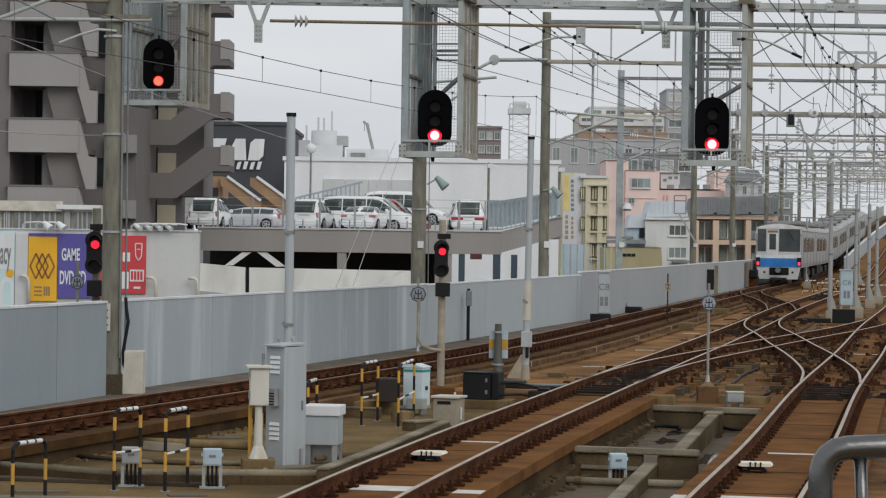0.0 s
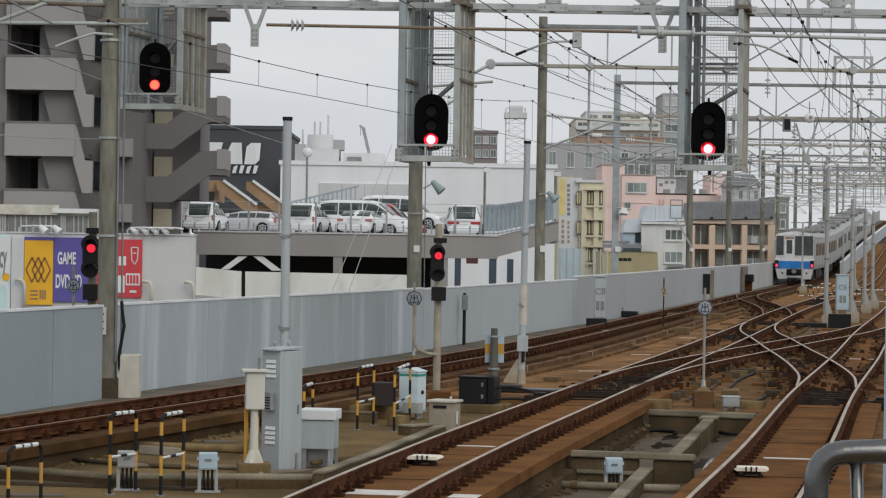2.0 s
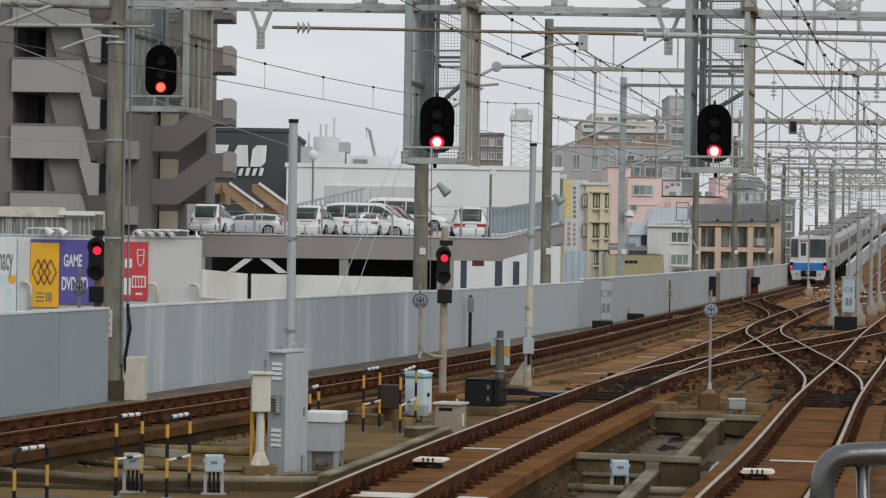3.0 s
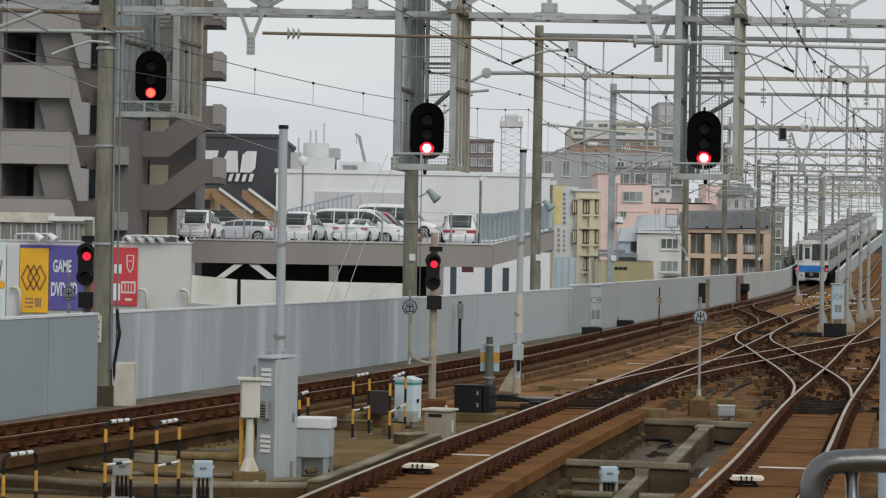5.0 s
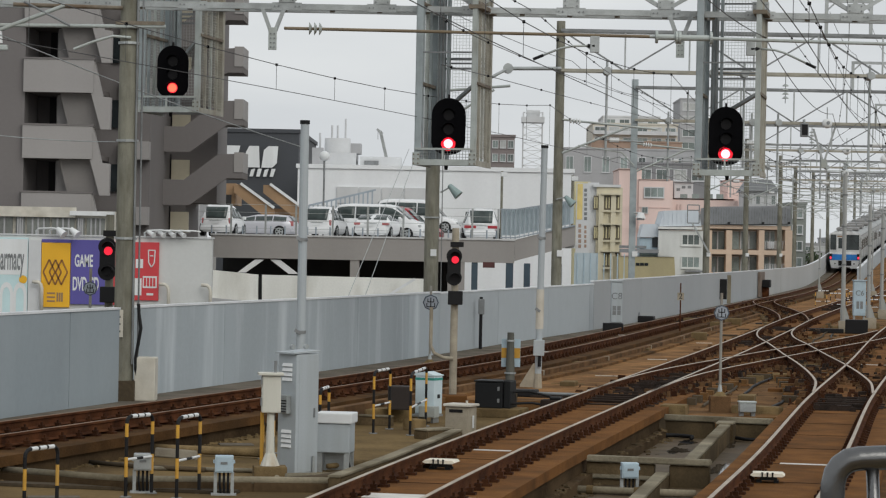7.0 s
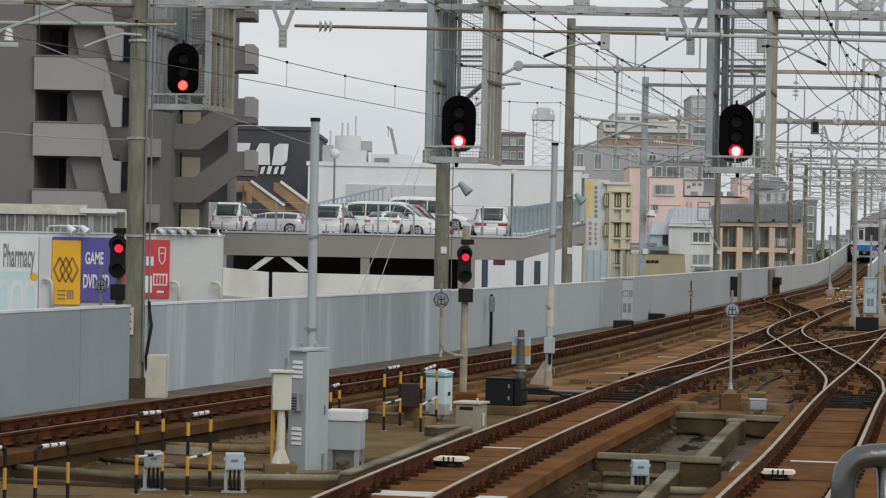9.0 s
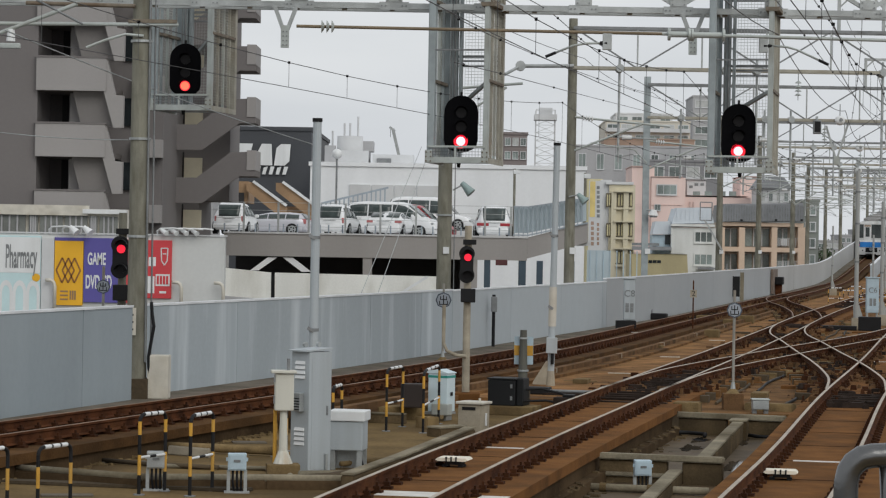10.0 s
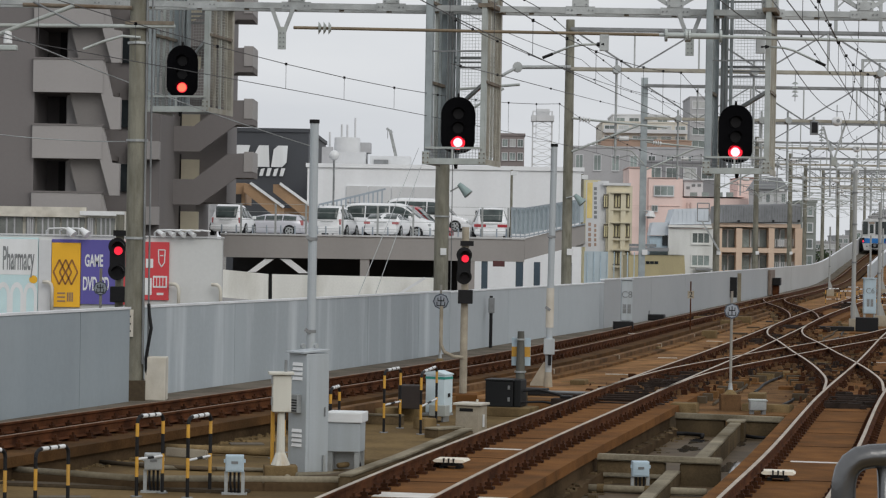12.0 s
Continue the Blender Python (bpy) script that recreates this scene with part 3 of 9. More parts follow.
# rust flakes, clips and scraps round the crossings
verts, faces = [], []
rnd = random.Random(7)
lines = (T1, T2, T3, X23, X32, X21)
for k in range(6000):
    ln = rnd.choice(lines)
    y = rnd.uniform(30, 130) if ln in (T1, T2, T3) else rnd.uniform(float(ln.ys[0]), float(ln.ys[-1]))
    e = rnd.gauss(0, 0.75)
    s = rnd.uniform(0.012, 0.045)
    c = Vector((ln.x(y) + e, y, (-0.185 if abs(e) < 0.85 and ln in (T1, T2, T3) else -0.32)))
    if y < 48 or (ln in (T1, T2, T3) and abs(e) < 0.9):
        continue
    i = len(verts)
    verts += [tuple(c + Vector((rnd.uniform(-1, 1) * s, rnd.uniform(-1, 1) * s * 2, 0))) for _ in range(3)] + [tuple(c + Vector((0, 0, s * rnd.uniform(0.4, 1.4))))]
    faces += [(i, i + 1, i + 3), (i + 1, i + 2, i + 3), (i + 2, i, i + 3)]
me = bpy.data.meshes.new("track_debris")
me.from_pydata(verts, [], faces)
me.materials.append(M_FAST)
tagged(new("track_debris", me), "scattered rusty scraps and clips on the track beds", "debris", kind="stuff")

for k, (ln, off, y0, y1) in enumerate(((T2, 1.4, 46, 95), (T2, 1.75, 50, 90), (T3, -1.3, 46, 85), (T3, 1.35, 30, 120), (T3, 1.8, 30, 130))):
    rr = random.Random(k)
    pts = [(ln.x(y) + off + 0.06 * math.sin(y * 0.9 + k) + rr.uniform(-0.03, 0.03), y, -0.295) for y in np.arange(y0, y1, 1.5)]
    solo("ground_cable", tube(bmesh.new(), pts, 0.02 if ln is T1 else 0.028, 6), M_BLACK if k % 3 and ln is not T1 else M_CONCD, "dark cable run lying beside the track", "cable", group="ground cables")
for k in range(60):
    rr = random.Random(100 + k)
    ln = (T1, T2, T3)[k % 3]
    y = rr.uniform(48, 125)
    e = rr.choice((-1, 1)) * rr.uniform(1.25, 1.8)
    w, h, l = rr.uniform(0.1, 0.35), rr.uniform(0.02, 0.07), rr.uniform(0.15, 0.6)
    solo("cover_plate", box(-w, w, -l / 2, l / 2, 0, h), (M_KERB, M_CONCD, M_BLACK, M_SLAB)[rr.randrange(4)], "small stained cover plate on the track floor", "cover plate", group="cover plates", m=pose(ln.x(y) + e, y, -0.331, 0, 0, -11 + rr.uniform(-6, 6)))


# ---------------------------------------------------------------- rail braces, chairs and oily rods of the turnouts
def heap(name, label, material, seed, spots):
    """Small upright blocks at the given spots (x, y, z, turn), joined as one scatter."""
    rr = random.Random(seed)
    vs, fs = [], []
    for x, y, z, turn, w, l, h in spots:
        c, s = math.cos(turn), math.sin(turn)
        k = len(vs)
        t0 = rr.uniform(0.55, 1.0)
        for dz, f in ((0.0, 1.0), (h, t0)):
            for dx, dy in ((-w, -l), (w, -l), (w, l), (-w, l)):
                vs.append((x + (dx * c - dy * s) * f, y + (dx * s + dy * c) * f, z + dz))
        fs += [(k + 4, k + 5, k + 6, k + 7), (k, k + 1, k + 5, k + 4), (k + 1, k + 2, k + 6, k + 5), (k + 2, k + 3, k + 7, k + 6), (k + 3, k, k + 4, k + 7)]
    m_ = bpy.data.meshes.new(name)
    m_.from_pydata(vs, [], fs)
    m_.materials.append(material)
    return tagged(new(name, m_), label, "track fittings", kind="stuff")


rnd = random.Random(31)
braces, chairs, rods = [], [], []
for ln, y0, y1 in ((X23, 46, 84), (X32, 47, 86), (X21, 96, 140), (T2, 46, 90), (T3, 46, 88), (T1, 95, 140)):
    for a in (-0.5335, 0.5335):
        y = y0
        while y < y1:
            sx, sy = ln.side(y)
            for side in (-1, 1):
                off = a + side * rnd.uniform(0.085, 0.13)
                spot = (ln.x(y) + sx * off, y + sy * off, -0.2 + grade(y), math.atan2(sy, sx))
                (braces if rnd.random() < 0.7 else chairs).append((*spot, rnd.uniform(0.02, 0.045), rnd.uniform(0.02, 0.05), rnd.uniform(0.06, 0.14)))
                if rnd.random() < 0.35:
                    off = a + side * rnd.uniform(0.18, 0.34)
                    chairs.append((ln.x(y) + sx * off, y + sy * off, -0.2 + grade(y), math.atan2(sy, sx) + rnd.uniform(-0.2, 0.2), rnd.uniform(0.04, 0.1), rnd.uniform(0.02, 0.05), rnd.uniform(0.03, 0.1)))
            y += rnd.uniform(0.3, 0.5)
for ln, y0, y1, n in ((T2, 47, 54, 60), (T2, 73, 79, 40), (T3, 43.5, 47, 50), (T3, 76, 84, 50), (T1, 96, 104, 40), (T2, 120, 130, 40)):
    for _ in range(n):
        y, off = rnd.uniform(y0, y1), rnd.uniform(-0.42, 0.42)
        rods.append((ln.x(y) + off, y, -0.19 + grade(y), rnd.gauss(0.15, 0.12), rnd.uniform(0.03, 0.28), rnd.uniform(0.015, 0.05), rnd.uniform(0.03, 0.11)))
for ln, y0, y1, n in ((X23, 47, 84, 900), (X32, 47, 86, 1000), (X21, 96, 147, 700), (T2, 47, 92, 450), (T3, 45, 88, 350)):
    for _ in range(n):
        y = rnd.uniform(y0, y1)
        off = rnd.choice((-1, 1)) * (0.5335 + rnd.gauss(0, 0.22))
        sx, sy = ln.side(y)
        (braces if rnd.random() < 0.55 else rods if rnd.random() < 0.4 else chairs).append((ln.x(y) + sx * off, y + sy * off, -0.21 + grade(y), math.atan2(sy, sx) + rnd.gauss(0, 0.25), rnd.uniform(0.02, 0.11), rnd.uniform(0.015, 0.06), rnd.uniform(0.03, 0.12)))
heap("rail_brace", "rusty brown clips and braces along the turnout rails", M_FAST, 1, braces)
heap("slide_chair", "dark brown slide chairs beside the turnout rails", M_KERB, 2, chairs)
heap("switch_rod", "black oily switch rods and fittings between the rails", M_OILY, 3, rods)


# ---------------------------------------------------------------- signal portal
SY = 52.0


def signal_head(x, y, z, r, h, mat_lens, label, core=None, tilt=0.0):
    """A tall rounded black backboard with three hooded lenses; z is its foot."""
    t = thing("railway_signal", label, "railway signal", pose(x, y, z, 0, 0, tilt), group="red signals on the portal")
    bm = bmesh.new()
    top = [(r * math.cos(a), h - r + r * math.sin(a)) for a in np.linspace(0, math.pi, 15)]
    bot = [(r * math.cos(a), 0.72 * r + 0.72 * r * math.sin(a)) for a in np.linspace(math.pi, 2 * math.pi, 9)]
    prism(bm, top + bot, 0, 0.035)
    part("backboard", bm, M_HOOD, t)
    part("casing", box(-0.17, 0.17, 0.036, 0.24, 0.12, h - 0.12, 0.04), M_BLACK, t)
    for i, f in enumerate((0.2, 0.45, 0.70)):
        zc = h * f
        # the lit lens with M_REDCORE is widened to paint bloom round its core
        l = part("lens", rod(bmesh.new(), (0, -0.012, zc), (0, 0.02, zc), (0.11 if core else 0.145) if i == 0 else 0.105, None, 20), mat_lens if i == 0 else M_LENS, t, "glowing red lens" if i == 0 else "dark unlit lens")
        if i == 0:
            part("bright_core", rod(bmesh.new(), (0, -0.016, zc), (0, -0.0125, zc), 0.092, None, 20), core or M_REDCORE, l, "bright centre of the lit lens")
        hood = bmesh.new()
        arc = [(0.14 * math.cos(a), zc + 0.14 * math.sin(a)) for a in np.linspace(math.radians(20), math.radians(160), 9)]
        arc2 = [(0.127 * math.cos(a), zc + 0.127 * math.sin(a)) for a in np.linspace(math.radians(160), math.radians(20), 9)]
        prism(hood, arc + arc2, -0.2, 0.0)
        part("hood", hood, M_HOOD, l)
    part("lifting_ring", rod(bmesh.new(), (0, 0.02, h - 0.01), (0, 0.02, h + 0.07), 0.025), M_BLACK, t)
    return t


def bolt_row(bm, pts, r=0.016):
    for p in pts:
        rod(bm, p, (p[0], p[1] - 0.018, p[2]), r, None, 6)
    return bm


def bolts(name, pts, r, material, parent):
    """A group of small bolt heads on one plate."""
    ob = part(name, bolt_row(bmesh.new(), pts, r), material, parent)
    ob["kind"] = "stuff"
    return ob


def lattice(bm, a, b, z0, z1, pitch=0.058, w=0.006):
    """An upright net of thin wires over the line from a to b."""
    a, b = Vector(a), Vector(b)
    n = max(2, round((b - a).length / pitch))
    for k in range(n + 1):
        p = a.lerp(b, k / n)
        rod(bm, (p.x, p.y, z0), (p.x, p.y, z1), w * 0.55, None, 4)
    for z in np.arange(z0, z1, pitch):
        rod(bm, (a.x, a.y, z), (b.x, b.y, z), w * 0.55, None, 4)
    return bm


def signal_cage(x, y, z0, z1, w, d, label):
    """An open steel cage with netted sides that hangs from the portal, square to the tracks; x, y is its front corner."""
    t = thing("signal_hanger", label, "signal hanger", pose(x, y, z0, 0, 0, -11), group="signal hangers under the portal")
    H2 = z1 - z0
    for u0, u1, v, m in ((0.0, 0.13, 0.0, M_HANGB), (w - 0.09, w, 0.0, M_GALVP), (0.0, 0.1, d - 0.08, M_HANGB), (w - 0.1, w, d - 0.08, M_HANG)):
        leg = part("leg", box(u0, u1, v, v + 0.08, 0, H2, 0.008), m, t)
        part("leg_flange", box(u0 - 0.012 if u0 < 0.1 else u1 + 0.001, u0 - 0.001 if u0 < 0.1 else u1 + 0.012, v, v + 0.16, 0, H2), m, leg)
    for u, m in ((0.0, M_HANGB), (w - 0.05, M_HANG)):
        for f in (0.3, 0.52, 0.76):
            part("side_bar", box(u, u + 0.05, d * f, d * f + 0.06, 0.0, H2), m if f != 0.52 else M_GALVP, t)
        for z in np.arange(0.0, H2, 1.62):
            part("side_tie", box(u - 0.03, u + 0.08, 0.09, d - 0.09, z + 1.56, z + 1.62), M_RUSTG, t, "rust-marked side tie")
    part("pole_channel", box(0.16, 0.30, d - 0.3, d - 0.12, 0, H2, 0.01), M_HANGB, t)
    part("pole_channel", box(0.34, 0.40, d - 0.3, d - 0.12, 0, H2, 0.01), M_HANGB, t)
    part("wire_mesh", lattice(bmesh.new(), (w, 0.12, 0), (w, d - 0.1, 0), 0.1, H2), M_HANG, t, "fine netting on the side")
    part("wire_mesh", lattice(bmesh.new(), (0.0, 0.12, 0), (0.0, d - 0.1, 0), 0.1, H2), M_GALVP, t, "fine netting on the side")
    part("wire_mesh", lattice(bmesh.new(), (0.42, d - 0.03, 0), (w - 0.12, d - 0.03, 0), 0.3, H2, 0.066), M_GALVP, t, "fine netting across the back")
    for z in (2.2, 3.75):
        part("rung", bar(bmesh.new(), (0.05, 0.04, z), (w, 0.04, z), 0.05, 0.03), M_STEELD, t)
        for e in (0.0, 0.09, 0.2):
            part("rung", bar(bmesh.new(), (0.3, d - 0.12, z - 0.02 - e), (w - 0.1, d - 0.12, z - 0.02 - e), 0.04, 0.035 if e else 0.05), M_STEELD, t)
    part("stay", bar(bmesh.new(), (0.55, d - 0.2, 1.32), (w - 0.02, 0.3, 1.62), 0.06, 0.07), M_GALV, t)
    for u, r_ in ((0.2, 0.014), (0.27, 0.02), (w - 0.16, 0.012)):
        part("conduit", rod(bmesh.new(), (u, d - 0.36, 0.0), (u, d - 0.36, H2), r_, None, 8), M_STEELD, t)
    bk = part("basket", box(0.0, w, 0.0, d, -0.03, 0.0), M_STEELD, t, "grated floor of the signal basket")
    part("toe_board", box(-0.03, w + 0.01, -0.03, -0.004, -0.075, 0.045), M_GALVP, bk)
    part("toe_board", box(w + 0.012, w + 0.035, -0.03, d, -0.075, 0.035), M_HANG, bk)
    part("toe_board", box(-0.035, -0.012, -0.03, d, -0.075, 0.035), M_GALVP, bk)
    part("rail_bar", box(0.01, w - 0.05, -0.03, -0.006, 0.235, 0.275), M_GALVP, bk)
    part("baluster", box(w * 0.46, w * 0.46 + 0.035, -0.03, -0.006, 0.046, 0.234), M_GALVP, bk)
    part("net_panel", lattice(bmesh.new(), (0.05, -0.002, 0), (w - 0.05, -0.002, 0), 0.03, 0.24, 0.062, 0.008), M_STEELD, bk)
    for u in (0.02, w - 0.05):
        part("corner_plate", box(u - 0.06, u + 0.09, -0.045, -0.031, -0.08, 0.18, 0.01), M_GALVP, bk)
        bolts("corner_bolts", [(u + a, -0.046, b) for a in (-0.03, 0.06) for b in (-0.04, 0.05, 0.14)], 0.016, M_RUSTG, bk)
    part("drip_bolt", rod(bmesh.new(), (w * 0.5, 0.2, -0.16), (w * 0.5, 0.2, -0.03), 0.03, 0.05, 8), M_BLACK, bk)
    part("splice_block", box(w - 0.16, w + 0.12, -0.02, d, H2 - 1.32, H2 - 1.24), M_RUSTG, t, "rust-marked clamp against the portal beam")
    return t


signal_cage(-0.87, 51.2, 4.2, 8.6, 1.22, 1.7, "pale steel cage with netted sides and a signal basket")
signal_cage(4.77, 51.2, 4.1, 8.6, 1.27, 1.7, "green-grey steel cage with netted sides and a signal basket")
signal_cage(-6.87, 54.5, 5.33, 8.9, 1.32, 1.85, "pale steel cage holding a signal before the apartments")
signal_head(-0.20, 51.55, 4.35, 0.345, 1.16, M_REDGLOW, "black railway signal lit red above its basket")
signal_head(5.42, 51.55, 4.24, 0.345, 1.2, M_REDGLOW, "black railway signal lit red above its basket")
signal_head(-6.17, 54.70, 5.57, 0.335, 1.14, M_REDDIM, "black railway signal lit red beside the concrete pole", M_REDCORED)

# the portal beam that carries the hangers
pb = thing("signal_portal", "galvanised lattice portal beam carrying three hanging signals", "gantry", pose(0, SY, 0))
for z in (7.33, 8.6):
    for d in (-0.1, 0.55):
        part("chord", box(-10.6, 16.0, d - 0.05, d + 0.05, z - 0.06, z + 0.06), M_GALV, pb)
for i in range(-1, 12):
    a, b = -7.4 + i * 1.93, -7.4 + (i + 1) * 1.93
    z0, z1 = (8.55, 7.4) if i % 2 else (7.4, 8.55)
    part("diagonal", bar(bmesh.new(), (a, -0.1, z0), (b, -0.1, z1), 0.08, 0.08), M_GALV, pb)
    part("upright", bar(bmesh.new(), (b, -0.12, 7.39), (b, -0.12, 8.54), 0.09, 0.09), M_GALV, pb)
    part("splice_plate", box(b - 0.3, b + 0.3, -0.17, -0.155, 7.25, 7.41), M_GALV, pb)
part("post", rod(bmesh.new(), (-10.5, 0.2, -7), (-10.5, 0.2, 8.9), 0.2, 0.17, 14), M_CONCG, pb)
part("post", rod(bmesh.new(), (15.9, 0.2, -0.35), (15.9, 0.2, 8.9), 0.2, 0.17, 14), M_CONCG, pb)
for u in (-3.81, 4.47, 15.0):
    v = part("v_hanger", bar(bmesh.new(), (u - 0.22, -0.3, 7.27), (u - 0.045, -0.3, 6.8), 0.06, 0.08), M_GALV, pb, "V-shaped hanger with a drilled end plate")
    part("v_arm", bar(bmesh.new(), (u + 0.22, -0.3, 7.27), (u + 0.045, -0.3, 6.8), 0.06, 0.08), M_GALV, v)
    part("end_plate", box(u - 0.085, u + 0.085, -0.375, -0.345, 6.42, 6.88, 0.01), M_GALVP, v)
    bolts("plate_holes", [(u + a, -0.376, 6.48 + 0.09 * k) for a in (-0.035, 0.035) for k in range(4)], 0.015, M_STEELD, v)
for i in range(-1, 12):
    b = -7.4 + (i + 1) * 1.93
    gp = part("gusset_plate", box(b - 0.17, b + 0.17, -0.185, -0.172, 7.41, 7.6, 0.004), M_GALV, pb)
    bolts("bolts", [(b + a, -0.186, z) for a in (-0.12, 0.12) for z in (7.45, 7.55)], 0.016, M_STEELD, gp)
    bolts("bolts", [(b + a, -0.172, 7.33) for a in (-0.25, -0.17, 0.17, 0.25)], 0.018, M_STEELD, gp)
for u in np.arange(-6.5, 12, 0.97):
    part("clip", box(u - 0.05, u + 0.05, -0.1, 0.0, 7.235, 7.268), M_RUSTG, pb)

cb = thing("cross_bar", "long brown tension bar with ribbed insulators", "span bar", pose(0, 50.5, 0))
part("tension_bar", rod(bmesh.new(), (-3.50, 0, 6.77), (3.76, 0, 6.74), 0.032), mat("brown_bar", (0.20, 0.155, 0.10), 0.6, 0.2), cb)
part("tension_bar", rod(bmesh.new(), (3.76, 0, 6.74), (9.54, 0, 6.67), 0.034), M_GALVP, cb)
for u0, u1, z in ((3.9, 4.3, 6.735), (4.36, 4.98, 6.73)):
    sp = part("spool_insulator", rod(bmesh.new(), (u0, 0, z), (u1, 0, z), 0.06, None, 14), M_GALVP, cb, "thick grey spool insulator")
    for e in (u0, u1):
        part("spool_flange", rod(bmesh.new(), (e - 0.025, 0, z), (e + 0.025, 0, z), 0.125, None, 16), M_GALVP, sp)
for u in ((-3.00, 6.77),):
    for k in range(3):
        part("insulator_shed", rod(bmesh.new(), (u[0] + 0.1 * k, 0, u[1]), (u[0] + 0.1 * k + 0.05, 0, u[1]), 0.13, 0.06, 12), M_GALVP, cb, "pale ribbed insulator disc")

# pull-off arms, reflectors and near line wires by the signal portal
def pull_off(pts, bracket):
    t = thing("pull_off_arm", "curved pale pull-off arm with a dark insulator", "overhead arm", pose(0, 0, 0), group="pull-off arms")
    smooth(part("arm", tube(bmesh.new(), pts, 0.022, 8), M_GALVP, t))
    x, y, z = bracket
    part("bracket", box(x - 0.09, x + 0.09, y - 0.05, y + 0.05, z - 0.16, z + 0.16, 0.01), M_GALV, t)
    part("insulator", rod(bmesh.new(), (x, y - 0.02, z - 0.03), Vector(pts[0]), 0.04, None, 10), M_BLACK, t)
    a, b = Vector(pts[-2]), Vector(pts[-1])
    part("clamp", rod(bmesh.new(), b, b + (b - a).normalized() * 0.22, 0.03, None, 8), M_BLACK, t)


pull_off([(6.03, 51.0, 6.58), (6.31, 51.0, 6.56), (6.50, 51.0, 6.51), (6.94, 51.0, 6.31)], (5.83, 51.0, 6.60))
pull_off([(2.52, 50.2, 6.51), (2.24, 50.2, 6.50), (1.98, 50.2, 6.45), (1.65, 50.2, 6.31)], (2.66, 50.2, 6.54))
def line_wire(pts, beads, label="dark line wire with round black clips"):
    """A wire through supports, eased between them, with bead clips along it."""
    t = thing("line_wire", label, "overhead wire", group="near line wires")
    P = [Vector(p) for p in pts]
    way = []
    for i in range(len(P) - 1):
        a, b, c, d = P[max(i - 1, 0)], P[i], P[i + 1], P[min(i + 2, len(P) - 1)]
        for k in range(8):
            q = k / 8
            way.append(0.5 * (2 * b + (c - a) * q + (2 * a - 5 * b + 4 * c - d) * q * q + (3 * b - a - 3 * c + d) * q ** 3))
    way.append(P[-1])
    part("cable", tube(bmesh.new(), way, 0.0085, 6), M_WIRE, t)
    n = len(way) - 1
    for k in range(beads):
        w = way[int((k + 0.6) / beads * n)]
        bm = bmesh.new()
        bmesh.ops.create_uvsphere(bm, u_segments=8, v_segments=6, radius=0.027, matrix=Matrix.Translation(w))
        part("clip", bm, M_HOOD, t, "round black clip")


line_wire([(-0.01, 44.0, 7.15), (1.46, 52.0, 7.35), (2.95, 62.0, 7.30), (5.37, 80.0, 7.63), (8.09, 97.0, 8.01)], 8)
line_wire([(-0.32, 44.0, 6.43), (0.78, 52.0, 6.60), (3.55, 72.0, 7.25), (7.89, 97.0, 7.96)], 8)
line_wire([(-0.31, 44.0, 5.64), (0.79, 52.0, 5.95), (3.55, 74.0, 6.82), (7.25, 97.0, 7.55)], 5)
line_wire([(4.39, 42.0, 7.33), (5.93, 50.0, 7.41), (7.82, 60.0, 7.56), (10.77, 76.0, 7.83), (15.21, 97.0, 7.79), (21.01, 124.0, 8.37)], 9)
line_wire([(5.58, 44.0, 7.32), (6.69, 50.0, 7.42), (8.53, 60.0, 7.71), (12.11, 80.0, 8.01), (16.73, 104.0, 8.18)], 8)
line_wire([(6.86, 46.0, 7.55), (8.86, 58.0, 7.80), (12.13, 80.0, 8.04), (14.50, 97.0, 7.49)], 5)
line_wire([(13.09, 80.0, 6.99), (14.29, 97.0, 6.84), (16.47, 124.0, 6.73), (17.46, 146.0, 6.69)], 7)
line_wire([(10.74, 90.0, 6.14), (15.09, 110.0, 6.59), (22.97, 140.0, 7.36)], 4)
line_wire([(11.59, 97.0, 5.78), (17.22, 124.0, 5.73), (24.64, 150.0, 6.15)], 4)
rf = thing("round_reflector", "round white reflector disc hung under the portal", "reflector", pose(13.99, 96.6, 7.44), group="round reflectors")
ms = bmesh.new()
bmesh.ops.create_uvsphere(ms, u_segments=16, v_segments=10, radius=0.2, matrix=Matrix.Diagonal((1, 0.6, 0.92, 1)))
smooth(part("shell", ms, M_WHITE, rf))
part("hub", rod(bmesh.new(), (0.03, -0.135, 0.02), (0.03, -0.11, 0.02), 0.07, None, 12), M_STEELD, rf)
part("hanger", rod(bmesh.new(), (0, 0, 0.18), (0, 0, 0.62), 0.02, None, 6), M_GALV, rf)
rf = thing("round_reflector", "round white reflector disc hung under the portal", "reflector", pose(18.88, 123.6, 7.51), group="round reflectors")
ms = bmesh.new()
bmesh.ops.create_uvsphere(ms, u_segments=16, v_segments=10, radius=0.2, matrix=Matrix.Diagonal((1, 0.6, 0.92, 1)))
smooth(part("shell", ms, M_WHITE, rf))
part("hub", rod(bmesh.new(), (0.03, -0.135, 0.02), (0.03, -0.11, 0.02), 0.07, None, 12), M_STEELD, rf)
part("hanger", rod(bmesh.new(), (0, 0, 0.18), (0, 0, 0.62), 0.02, None, 6), M_GALV, rf)
rf = thing("round_reflector", "round white reflector disc hung under the portal", "reflector", pose(22.20, 145.6, 7.10), group="round reflectors")
ms = bmesh.new()
bmesh.ops.create_uvsphere(ms, u_segments=16, v_segments=10, radius=0.2, matrix=Matrix.Diagonal((1, 0.6, 0.92, 1)))
smooth(part("shell", ms, M_WHITE, rf))
